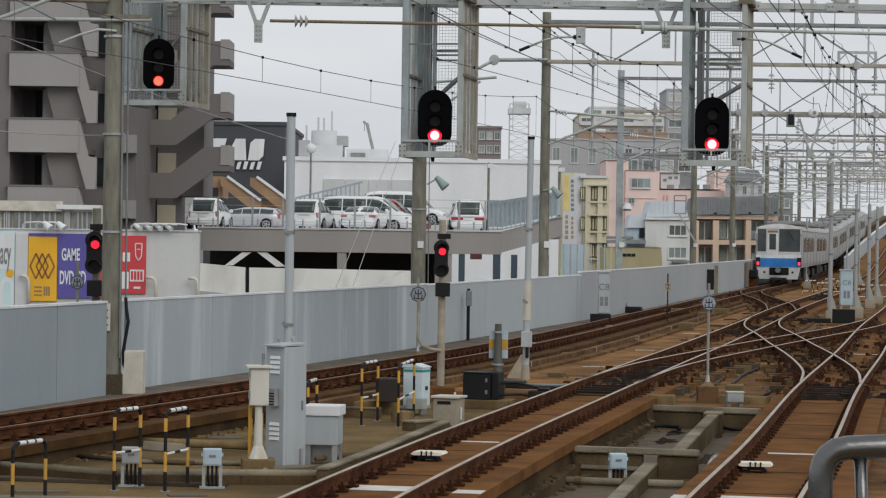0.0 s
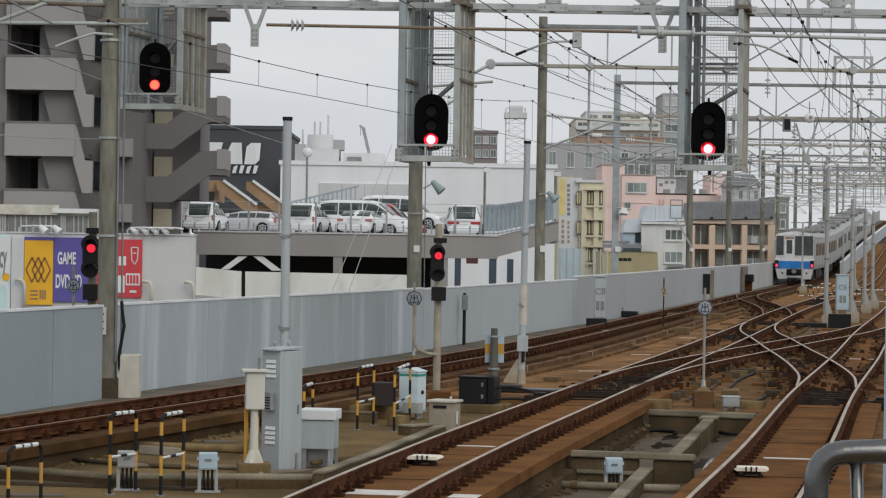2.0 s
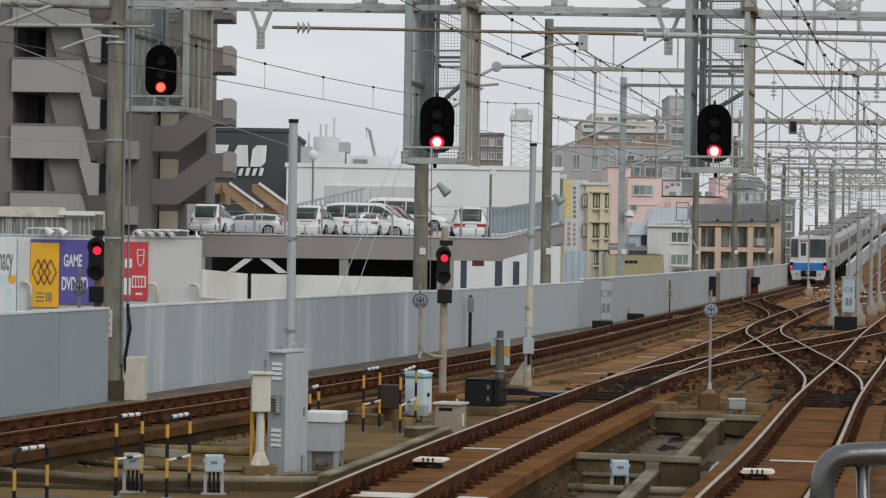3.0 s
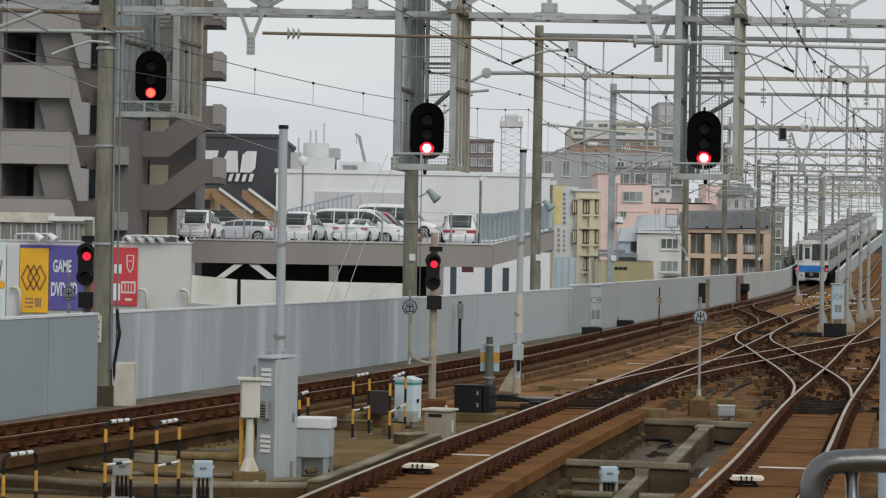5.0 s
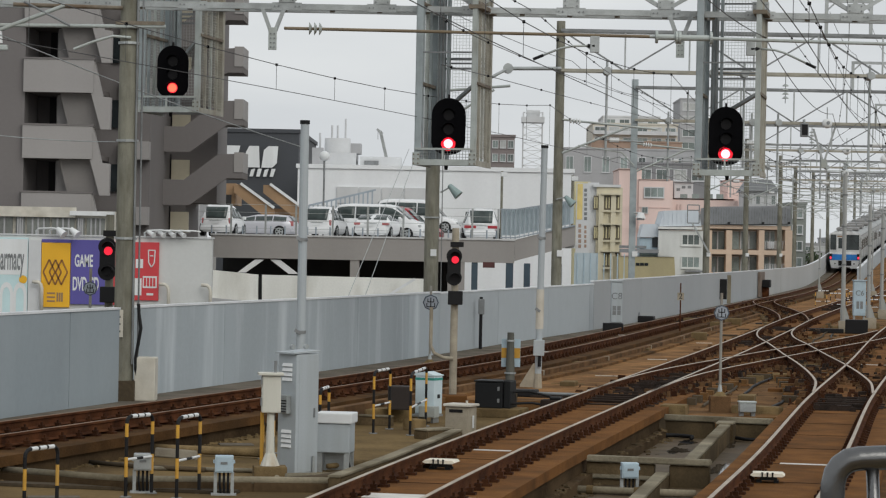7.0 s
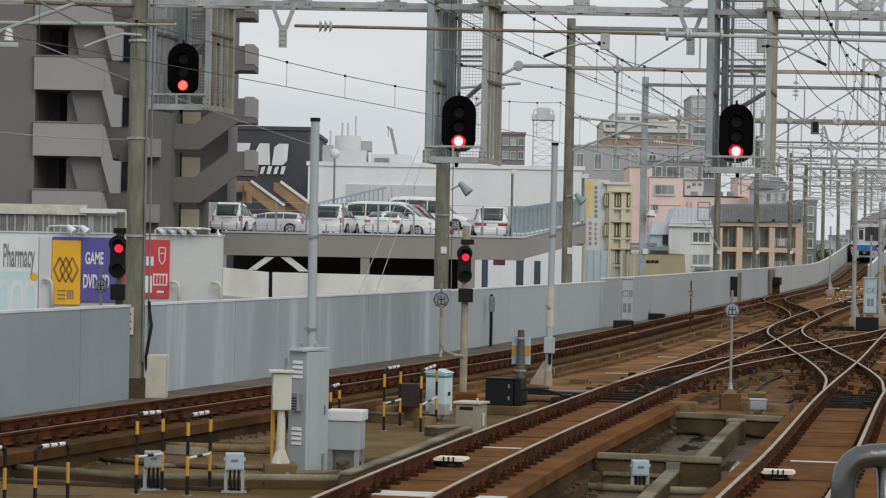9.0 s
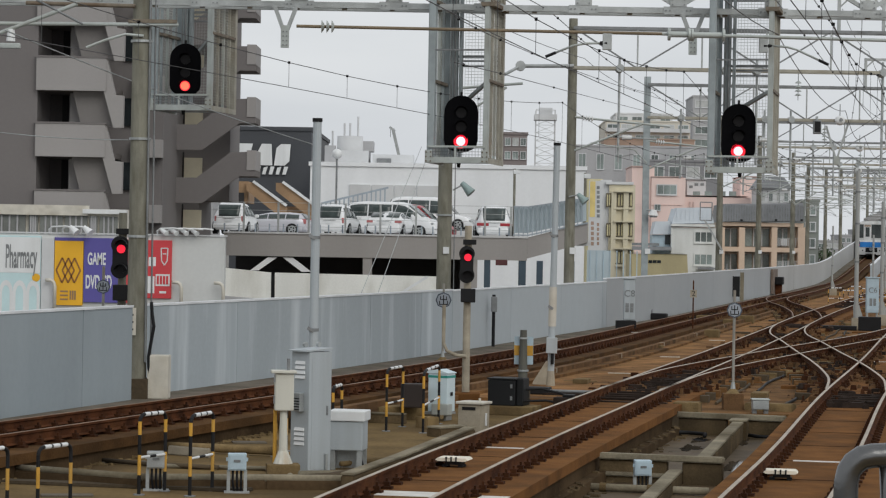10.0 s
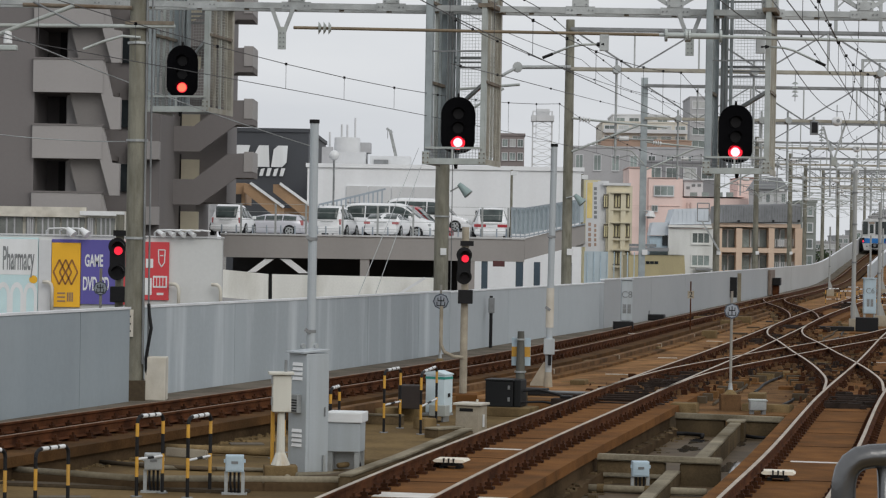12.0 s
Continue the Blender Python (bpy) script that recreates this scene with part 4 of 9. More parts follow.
part("hub", rod(bmesh.new(), (0.03, -0.135, 0.02), (0.03, -0.11, 0.02), 0.07, None, 12), M_STEELD, rf)
part("hanger", rod(bmesh.new(), (0, 0, 0.18), (0, 0, 0.62), 0.02, None, 6), M_GALV, rf)
lsp = thing("loudspeaker", "small dark box hung below the portal beam", "loudspeaker", pose(13.12, 96.5, 7.18))
part("case", box(-0.15, 0.15, -0.12, 0.12, -0.27, 0.25, 0.03), M_STEELD, lsp)
part("grille", box(-0.11, 0.11, -0.135, -0.121, -0.2, 0.2), M_BLACK, lsp)
part("bracket", box(-0.03, 0.03, -0.02, 0.3, 0.26, 0.4), M_GALV, lsp)
vh = thing("v_hanger_far", "V-shaped steel hanger under the second portal", "hanger", pose(0, 0, 0))
for p in ((13.53, 97.0, 7.25), (14.37, 97.0, 7.36)):
    part("arm", bar(bmesh.new(), p, (13.94, 97.0, 5.93), 0.07, 0.07), M_GALV, vh)
part("end_plate", box(13.84, 14.04, 96.9, 97.1, 5.78, 6.10), M_GALVP, vh)
orr = thing("beam_outrigger", "pale tube that ties the portal beam to the signal cage", "gantry", pose(0, 0, 0))
part("tube", rod(bmesh.new(), (1.52, 79.7, 8.11), (3.19, 79.7, 8.14), 0.06), M_GALV, orr)
part("strut", rod(bmesh.new(), (1.52, 79.7, 8.11), (1.02, 79.0, 7.79), 0.05), M_GALV, orr)
part("knuckle", rod(bmesh.new(), (1.52, 79.55, 8.11), (1.52, 79.85, 8.11), 0.16, None, 10), M_GALV, orr)
af = thing("bracket_frame", "small square steel frame on a strut beside the pole", "bracket", pose(0, 123.6, 0))
for x0, x1, z0, z1 in ((11.21, 11.21, 3.86, 4.74), (11.78, 11.78, 3.86, 4.74), (11.21, 11.78, 3.86, 3.86), (11.21, 11.78, 4.74, 4.74), (11.21, 11.78, 4.48, 4.48)):
    part("frame_bar", bar(bmesh.new(), (x0, 0, z0), (x1, 0.001, z1), 0.05, 0.05), M_STEELD, af)
part("strut", bar(bmesh.new(), (11.44, 0, 3.86), (12.31, 0, 2.42), 0.08, 0.08), M_GALV, af)
dl = thing("dome_lamp", "white dome lamp on the steel post", "lamp", pose(6.98, 96.6, 3.77))
part("dome", rod(bmesh.new(), (0, 0, -0.06), (0.02, 0, 0.16), 0.2, 0.1, 14), M_WHITE, dl)
part("lens", rod(bmesh.new(), (0, 0, -0.13), (0, 0, -0.062), 0.15, None, 14), M_STEELD, dl)
part("arm", rod(bmesh.new(), (-0.25, 0, 0.14), (0, 0, 0.14), 0.03), M_GALV, dl)

# ---------------------------------------------------------------- things on the deck
DZ = -0.5


def relay_cabinet():
    t = thing("relay_cabinet", "tall light grey steel relay cabinet with louvres and sloping top", "cabinet", pose(-2.01, 33.01, DZ, 0, 0, 47))
    part("body", box(-0.2, 0.2, -0.17, 0.17, 0.0, 1.57, 0.012), M_GBOX, t)
    part("door_seam", box(-0.15, 0.15, -0.1735, -0.1705, 0.05, 1.5), M_GBOX, t)
    part("latch", box(0.11, 0.13, -0.19, -0.174, 0.75, 0.87, 0.004), M_STEELD, t)
    bm = bmesh.new()
    prism(bm, [(-0.26, 1.572), (0.21, 1.60), (0.21, 1.62), (-0.26, 1.592)], -0.18, 0.18)
    part("roof", bm, M_GBOX, t, "slanting sheet roof with two lifting eyes")
    for i in range(2):
        part("lifting_eye", rod(bmesh.new(), (-0.12 + 0.24 * i, -0.02, 1.66), (-0.12 + 0.24 * i, 0.02, 1.66), 0.035), M_GALV, t)
    for z0, n in ((0.36, 4), (1.22, 4)):
        for k in range(n):
            part("louvre", prism(bmesh.new(), [(-0.201, z0 + 0.062 * k), (-0.218, z0 + 0.062 * k + 0.004), (-0.201, z0 + 0.062 * k + 0.045)], -0.09, 0.09), M_WHITE, t)
    part("meter_box", box(-0.28, -0.203, -0.08, 0.09, 0.80, 1.04, 0.01), M_GALV, t, "small grey gauge box with a grille")
    for k in range(5):
        part("grille_bar", box(-0.286, -0.282, -0.07, 0.08, 0.82 + 0.035 * k, 0.835 + 0.035 * k), M_BLACK, t)
    part("conduit", rod(bmesh.new(), (0.1, -0.2, 0.0), (0.1, -0.2, 0.25), 0.02), M_GALV, t)


relay_cabinet()


M_PED = mat("rust_streaked_white_paint", (0.60, 0.59, 0.52), 0.6, 0.0, 0.08, 0.4, 0.1, (0.30, 0.19, 0.08), 0.7, streak=0.15, stain_size=0.5, stain_from=0.52)


def pedestal_box():
    t = thing("pedestal_box", "cream equipment box on a flared post and concrete block", "equipment box", pose(-2.32, 32.40, DZ, 0, 0, 8))
    part("plinth", box(-0.21, 0.21, -0.17, 0.17, 0, 0.16, 0.015), M_CONC, t, "square concrete block")
    part("post", rod(bmesh.new(), (0, 0, 0.17), (0, 0, 0.9), 0.06, 0.045, 12), M_PED, t)
    part("flare", rod(bmesh.new(), (0, 0, 0.162), (0, 0, 0.32), 0.125, 0.062, 12), M_PED, t)
    part("case", box(-0.12, 0.12, -0.1, 0.1, 0.84, 1.31, 0.015), M_PED, t)
    part("cap", box(-0.17, 0.15, -0.14, 0.14, 1.315, 1.35, 0.008), M_PED, t)
    part("cable", rod(bmesh.new(), (-0.1, 0.12, 0.1), (-0.1, 0.12, 0.84), 0.025, None, 8), M_YEL, t, "yellow cable sleeve")
    for z in (0.93, 1.2):
        part("hinge", box(-0.14, -0.122, -0.115, -0.085, z, z + 0.1), M_STEELD, t)
    part("stub", rod(bmesh.new(), (0.05, 0, 1.35), (0.05, 0, 1.5), 0.02), M_STEELD, t)


pedestal_box()


def grey_bin(m):
    t = thing("battery_box", "light grey steel box with overhanging lid on legs", "equipment box", m)
    part("case", box(-0.22, 0.22, -0.2, 0.2, 0.26, 0.64, 0.012), M_GBOX, t)
    part("lid", box(-0.25, 0.25, -0.23, 0.23, 0.645, 0.78, 0.015), M_WHITE, t)
    for sx in (-0.18, 0.18):
        for sy in (-0.15, 0.15):
            part("leg", box(sx - 0.035, sx + 0.035, sy - 0.035, sy + 0.035, 0, 0.26), M_GALV, t)
    part("back_plate", box(-0.14, 0.14, 0.0, 0.02, 0.02, 0.26), M_GALV, t)
    part("cable", tube(bmesh.new(), [(0.17, -0.1, 0.28), (0.2, -0.13, 0.12), (0.25, -0.2, 0.02)], 0.02), M_BLACK, t)


grey_bin(pose(-1.54, 33.58, DZ, 0, 0, -8))


def hoop(a, b, h, cross=True):
    """A striped pipe hoop between two feet."""
    ax, ay = a
    bx_, by = b
    t = thing("guard_hoop", "yellow and black striped pipe hoop standing on the deck", "guard hoop", pose(ax, ay, DZ), group="striped guard hoops")
    d = Vector((bx_ - ax, by - ay, 0))
    r = 0.021
    for f in (Vector((0, 0, 0)), d):
        z = 0.0
        k = 0
        while z < h - 0.09:
            e = min(z + 0.235, h - 0.08)
            part("post_band", rod(bmesh.new(), f + Vector((0, 0, z)), f + Vector((0, 0, e)), r, None, 12), M_BLACK if k % 2 == 0 else M_YEL, t, "black band" if k % 2 == 0 else "yellow band")
            z, k = e, k + 1
        part("foot_plate", rod(bmesh.new(), f, f + Vector((0, 0, 0.012)), 0.07), M_STEELD, t)
    pts = [Vector((0, 0, h - 0.08)), Vector((0, 0, h - 0.04)) + d * 0.02, Vector((0, 0, h - 0.01)) + d * 0.08] + [Vector((0, 0, h)) + d * u for u in (0.16, 0.5, 0.84)] + [Vector((0, 0, h - 0.01)) + d * 0.92, Vector((0, 0, h - 0.04)) + d * 0.98, Vector((0, 0, h - 0.08)) + d]
    part("top_bend", tube(bmesh.new(), pts, r + 0.001, 12), M_BLACK, t, "black top bend")
    for u, v in ((0.17, 0.36), (0.42, 0.62), (0.68, 0.86)):
        part("top_band", rod(bmesh.new(), Vector((0, 0, h)) + d * u, Vector((0, 0, h)) + d * v, r + 0.003, None, 12), M_WHITE, t, "white band")
    if cross:
        part("cross_pipe", rod(bmesh.new(), Vector((0, 0, 0.44)), Vector((0, 0, 0.44)) + d, 0.015), M_WHITE, t)
        part("cross_band", rod(bmesh.new(), Vector((0, 0, 0.44)) + d * 0.38, Vector((0, 0, 0.44)) + d * 0.62, 0.0165), M_BLACK, t, "black band")


hoop((-5.24, 27.0), (-4.97, 27.6), 0.70, False)
hoop((-4.68, 27.85), (-4.42, 28.48), 0.68, False)
hoop((-3.80, 29.65), (-3.56, 30.16), 0.94)
hoop((-3.20, 29.60), (-3.01, 30.31), 0.94)
hoop((-1.90, 36.35), (-1.81, 37.07), 0.92)
hoop((-1.26, 40.41), (-1.03, 41.45), 0.99)
hoop((-0.67, 40.16), (-0.45, 42.3), 0.98)
hoop((-2.63, 35.26), (-2.55, 36.23), 0.85, False)


def junction_box(m, material, label, h=0.47):
    t = thing("junction_box", label, "junction box", m, group="junction boxes on legs")
    part("case", box(-0.11, 0.11, -0.08, 0.08, h - 0.2, h, 0.012), material, t)
    part("cover", box(-0.09, 0.09, -0.09, -0.081, h - 0.18, h - 0.02), material, t)
    part("label_plate", box(-0.04, 0.04, -0.096, -0.091, h - 0.1, h - 0.07), M_STEELD, t)
    for sx in (-0.1, 0.1):
        part("leg", box(sx - 0.02, sx + 0.02, -0.03, 0.03, 0, h - 0.2), M_GALV, t)
        part("lug", box(sx * 1.15 - 0.014, sx * 1.15 + 0.014, -0.05, -0.02, h - 0.09, h - 0.05), material, t)
    for k in range(3):
        part("cable", tube(bmesh.new(), [(-0.05 + 0.05 * k, 0, h - 0.2), (-0.05 + 0.05 * k, -0.02, (h - 0.2) / 2), (-0.03 + 0.04 * k, 0.03, 0)], 0.014), M_BLACK, t)
    part("foot", box(-0.15, 0.15, -0.07, 0.07, 0.0, 0.02), M_GALV, t)


junction_box(pose(-3.67, 30.21, DZ, 0, 0, 5), M_GALV, "dull grey junction box on two legs with cables")
junction_box(pose(-2.70, 30.14, DZ, 0, 0, 5), M_BLUEG, "pale blue junction box on two legs with cables")
junction_box(pose(2.30, 32.90, -0.85, 0, 0, 4), M_BLUEG, "pale blue junction box on legs in the pit", 0.60)


M_PALEB = mat("pale_blue_white_paint", (0.56, 0.66, 0.70), 0.5, 0.0, 0.05, 0.5)


def white_cabinet():
    t = thing("white_cabinet", "small pale blue-white cabinet with a green band", "cabinet", pose(-0.416, 43.26, -0.599, 0, 0, -28) @ Matrix.Scale(1.04, 4))
    for sx in (-0.12, 0.12):
        part("leg", box(sx - 0.02, sx + 0.02, -0.1, 0.1, 0.095, 0.24), M_GALV, t)
    part("shelf", box(-0.19, 0.19, -0.3, 0.14, 0.2, 0.235), M_GALV, t)
    part("tray", box(0.0, 0.3, -0.34, -0.18, 0.2, 0.38, 0.01), M_GALVP, t, "dull grey tray before the cabinet")
    part("body", box(-0.175, 0.175, -0.14, 0.14, 0.24, 0.86, 0.01), M_PALEB, t)
    part("band", box(-0.178, 0.178, -0.143, 0.143, 0.79, 0.83), M_TEAL, t, "dark green band")
    part("roof", prism(bmesh.new(), [(-0.19, 0.862), (0.19, 0.862), (0.19, 0.875), (0.0, 0.93), (-0.19, 0.9)], -0.155, 0.155), M_PALEB, t)
    part("grip", box(0.18, 0.195, -0.03, 0.03, 0.5, 0.56), M_BLACK, t)


white_cabinet()


def beige_box():
    t = thing("ground_box", "low beige concrete box with a flat white lid", "equipment box", pose(0.13, 40.75, DZ, 0, 0, -22))
    part("case", box(-0.2, 0.2, -0.18, 0.18, 0, 0.44, 0.012), M_BEIGEC, t)
    part("lid", box(-0.235, 0.235, -0.215, 0.215, 0.445, 0.485, 0.012), M_CREAM, t)
    part("slot", box(-0.13, 0.1, -0.186, -0.181, 0.35, 0.40), M_BLACK, t)
    part("handle", box(0.205, 0.22, -0.03, 0.03, 0.1, 0.3, 0.005), M_WHITE, t)
    part("knob", rod(bmesh.new(), (0.12, -0.05, 0.485), (0.12, -0.05, 0.54), 0.02, None, 8), M_CREAM, t)


beige_box()


def black_case():
    t = thing("black_case", "plain black equipment case on a concrete slab", "equipment box", pose(0.73, 45.14, -0.36, 0, 0, -15))
    part("case", box(-0.29, 0.21, -0.26, 0.2, 0.02, 0.47, 0.015), M_TUB, t)
    part("lid", box(-0.305, 0.225, -0.275, 0.21, 0.474, 0.505, 0.012), M_TUB, t)
    part("side_case", box(0.215, 0.34, -0.2, 0.24, 0.02, 0.5, 0.015), M_TUB, t, "narrow black case behind the main one")
    part("hinge", box(-0.315, -0.292, -0.14, 0.1, 0.25, 0.33, 0.008), M_BLACK, t)
    for z in (0.12, 0.33):
        part("latch", box(0.12, 0.16, -0.274, -0.262, z, z + 0.07, 0.003), M_STEELD, t)
    part("slab", box(-0.45, 0.55, -0.4, 0.35, -0.14, 0.018, 0.015), M_CONC, t)
    part("cable", tube(bmesh.new(), [(0.3, 0, 0.3), (0.6, 0.1, 0.32), (0.95, 0.2, 0.24), (1.2, 0.3, 0.1)], 0.022), M_BLACK, t)
    part("cable", tube(bmesh.new(), [(0.3, -0.1, 0.1), (0.7, 0.0, 0.12), (1.1, 0.1, 0.06), (1.6, 0.2, -0.05)], 0.022), M_BLACK, t)


black_case()


def banded_post():
    t = thing("banded_post", "weathered dark post with a pale blue plate banded yellow", "track post", pose(1.01, 45.52, -0.36, 0, 0, -6))
    part("post", rod(bmesh.new(), (0, 0, 0), (0, 0, 1.34), 0.1, 0.06, 14), M_STAKE, t)
    part("foot", box(-0.13, 0.13, -0.13, 0.13, -0.02, 0.3, 0.02), M_CONCD, t)
    pl = part("plate", box(-0.17, 0.17, 0.09, 0.11, 0.72, 1.22, 0.004), M_BLUEG, t, "pale blue plate behind the post")
    for x0, x1 in ((-0.168, -0.05), (0.05, 0.168)):
        part("band", box(x0, x1, 0.083, 0.0885, 0.88, 1.06), M_YEL, pl, "yellow reflective band")
    for z in (0.6, 1.18):
        part("strap", rod(bmesh.new(), (0, 0, z), (0, 0, z + 0.03), 0.105 if z < 1 else 0.08, None, 14), M_GALV, t)


M_STAKE = mat("weathered_grey_stake", (0.085, 0.085, 0.072), 0.8, 0.0, 0.3, 0.4, 0.3, (0.15, 0.14, 0.11), 0.4, streak=True)
banded_post()


def slim_post(m, h, r, label, top=True, rust=False):
    t = thing("slim_post", label, "post", m)
    part("shaft", rod(bmesh.new(), (0, 0, 0), (0, 0, h), r, r * 0.92, 14), M_GBOX, t)
    if top:
        part("cap", rod(bmesh.new(), (0, 0, h + 0.002), (0, 0, h + 0.06), r * 1.1), M_BLACK, t)
    for f in (0.32, 0.62):
        part("strap", rod(bmesh.new(), (0, 0, h * f), (0, 0, h * f + 0.05), r * 1.12), M_STEELD, t)
        part("lug", bar(bmesh.new(), (0, -r, h * f), (-0.09, -r - 0.03, h * f + 0.06), 0.03, 0.05), M_STEELD, t)
    part("base", rod(bmesh.new(), (0, 0, 0), (0, 0, 0.3), r * 1.4, r * 1.04, 10), M_BEIGEC, t)
    return t


slim_post(pose(-2.44, 40.43, DZ), 4.9, 0.075, "tall pale grey tube post with a black cap")
sp2 = slim_post(pose(1.70, 51.35, -0.33, 0, 0.6), 4.85, 0.07, "tall pale grey tube post, leaning a little")
part("sleeve", rod(bmesh.new(), (0, 0, 1.2), (0, 0, 2.0), 0.083, 0.08, 14), M_CREAM, sp2, "cream stained sleeve")
part("terminal_box", box(-0.11, 0.11, -0.16, -0.04, 0.66, 0.98, 0.015), M_GBOX, sp2, "small grey terminal box")
part("cable", rod(bmesh.new(), (0.02, -0.1, 0.44), (0.02, -0.1, 0.66), 0.035), M_BLACK, sp2)
part("gusset", prism(bmesh.new(), [(-0.06, 0.02), (-0.06, 0.5), (-0.1, 0.5), (-0.36, 0.06), (-0.36, 0.02)], -0.02, 0.02), M_BEIGEC, sp2, "weathered gusset plate")


def sign_char(bm, r, y):
    """Two stacked cups on one stem, in a plate of radius r."""
    for x0, x1, z0, z1 in ((-0.06, 0.06, -0.5, 0.62), (-0.42, -0.31, 0.08, 0.48), (0.31, 0.42, 0.08, 0.48), (-0.42, 0.42, 0.02, 0.13), (-0.54, -0.43, -0.52, -0.08), (0.43, 0.54, -0.52, -0.08), (-0.54, 0.54, -0.58, -0.47)):
        bx(bm, x0 * r, x1 * r, y - 0.004, y, z0 * r, z1 * r)
    return bm


M_POSTS = mat("stained_grey_post", (0.30, 0.29, 0.26), 0.6, 0.1, 0.15, 0.4, 0.1, (0.17, 0.12, 0.08), 0.6, streak=0.3)
M_SIGNFACE = mat("grey_sign_face", (0.30, 0.33, 0.37), 0.5)
M_SIGNRIM = mat("dark_blue_sign_rim", (0.06, 0.075, 0.10), 0.5)


def exit_sign(m, h, r, label, extra=None):
    t = thing("octagon_sign", label, "track sign", m, group="octagonal track signs")
    part("post", rod(bmesh.new(), (0, 0.03, 0), (0, 0.03, h + 0.35), 0.025), M_POSTS, t)
    pl = part("plate", rod(bmesh.new(), (0, -0.012, h), (0, 0.0, h), r, r, 8), M_SIGNRIM, t, "dark-rimmed octagonal plate")
    part("face", rod(bmesh.new(), (0, -0.018, h), (0, -0.013, h), r * 0.84, r * 0.84, 8), M_SIGNFACE, pl)
    ch = sign_char(bmesh.new(), r, -0.019)
    bmesh.ops.translate(ch, verts=ch.verts, vec=(0, 0, h))
    part("mark", ch, M_BLACK, pl)
    part("base", box(-0.18, 0.18, -0.12, 0.2, -0.1, 0.28, 0.015), M_KERB, t, "rust-stained concrete block foot")
    part("flare", rod(bmesh.new(), (0, 0.03, 0.28), (0, 0.03, 0.36), 0.13, 0.05), M_CONC, t)
    part("collar", rod(bmesh.new(), (0, 0.03, 0.36), (0, 0.03, 0.48), 0.045, 0.03), M_GALV, t)
    return t


exit_sign(pose(4.71, 44.91, -0.33), 1.75, 0.14, "octagonal exit sign on a slim post in a concrete block")
exit_sign(pose(-6.32, 44.00, -0.21), 1.86, 0.125, "octagonal exit sign standing behind the near barrier")
exit_sign(pose(-0.545, 57.3, -0.439) @ Matrix.Scale(1.0686, 4), 1.56, 0.17, "octagonal exit sign beside the grey barrier")


def dwarf_signal(m, z_head, label, rusty=False):
    """A small two-lens signal on its own post."""
    t = thing("small_signal", label, "railway signal", m, group="small two-lens signals")
    part("post", rod(bmesh.new(), (0, 0.12, 0), (0, 0.12, z_head + 0.55), 0.075, 0.07, 12), M_BEIGEC if rusty else M_CONCG, t)
    bm = bmesh.new()
    for zc in (0.0, 0.42):
        rod(bm, (-0.02, -0.05, z_head - zc), (-0.02, 0.0, z_head - zc), 0.155, 0.155, 18)
    bx(bm, -0.15, 0.11, -0.04, 0.02, z_head - 0.42, z_head)
    part("backboard", bm, M_BLACK, t)
    part("lens", rod(bmesh.new(), (0.0, -0.075, z_head - 0.07), (0.0, -0.052, z_head - 0.07), 0.072, 0.072, 18), M_REDDIM, t, "glowing red lens")
    part("lens", rod(bmesh.new(), (0.0, -0.07, z_head - 0.42), (0.0, -0.052, z_head - 0.42), 0.07, 0.07, 16), M_LENS, t)
    for zc in (0.0, 0.42):
        hd = bmesh.new()
        arc = [(0.12 * math.cos(a), z_head - zc - 0.03 + 0.13 * math.sin(a)) for a in np.linspace(0.3, math.pi - 0.3, 9)]
        arc2 = [(0.11 * math.cos(a), z_head - zc - 0.03 + 0.118 * math.sin(a)) for a in np.linspace(math.pi - 0.3, 0.3, 9)]
        prism(hd, arc + arc2, -0.2, -0.05)
        part("hood", hd, M_BLACK, t)
    part("bracket", box(-0.1, 0.16, 0.0, 0.22, z_head + 0.18, z_head + 0.28), M_BLACK, t)
    part("relay_case", box(-0.13, 0.16, -0.1, 0.1, z_head - 0.95, z_head - 0.68, 0.015), M_BLACK, t)
    return t


ds = dwarf_signal(pose(-0.01, 46.8, -0.226) @ Matrix.Scale(0.94, 4), 2.71, "small black signal lit red on a rusty concrete post", True)
part("block", box(-0.28, 0.28, -0.2, 0.4, -0.30, -0.01, 0.02), M_SLAB, ds, "rusty concrete block foot")
part("conduit", tube(bmesh.new(), [(-0.45, 0.1, 1.7), (-0.45, 0.1, 0.95), (-0.38, 0.1, 0.8), (-0.2, 0.08, 0.72), (0.0, 0.04, 0.7)], 0.035), M_BEIGEC, ds)
dwarf_signal(pose(-5.93, 43.40, -0.15), 2.53, "small black signal lit red beside the concrete pole")


def line_pole(m, h, r, label, block=True):
    t = thing("concrete_pole", label, "overhead pole", m, group="concrete line poles")
    part("shaft", smooth_rod(r, h), M_CONCG, t)
    for f in (0.28, 0.45, 0.62, 0.8):
        part("band", rod(bmesh.new(), (0, 0, h * f), (0, 0, h * f + 0.04), r * 1.08, None, 16), M_GALV, t, "steel pole band")
    part("conduit", rod(bmesh.new(), (r + 0.07, -0.03, 0.2), (r + 0.05, -0.03, h), 0.016 if block else 0.012), M_STEELD, t)
    if block:
        part("base", box(-r - 0.1, r + 0.05, -r - 0.1, r + 0.1, 0, 0.33), M_CONCD, t)
    return t


def smooth_rod(r, h):
    return rod(bmesh.new(), (0, 0, 0), (0, 0, h), r, r * 0.86, 20)


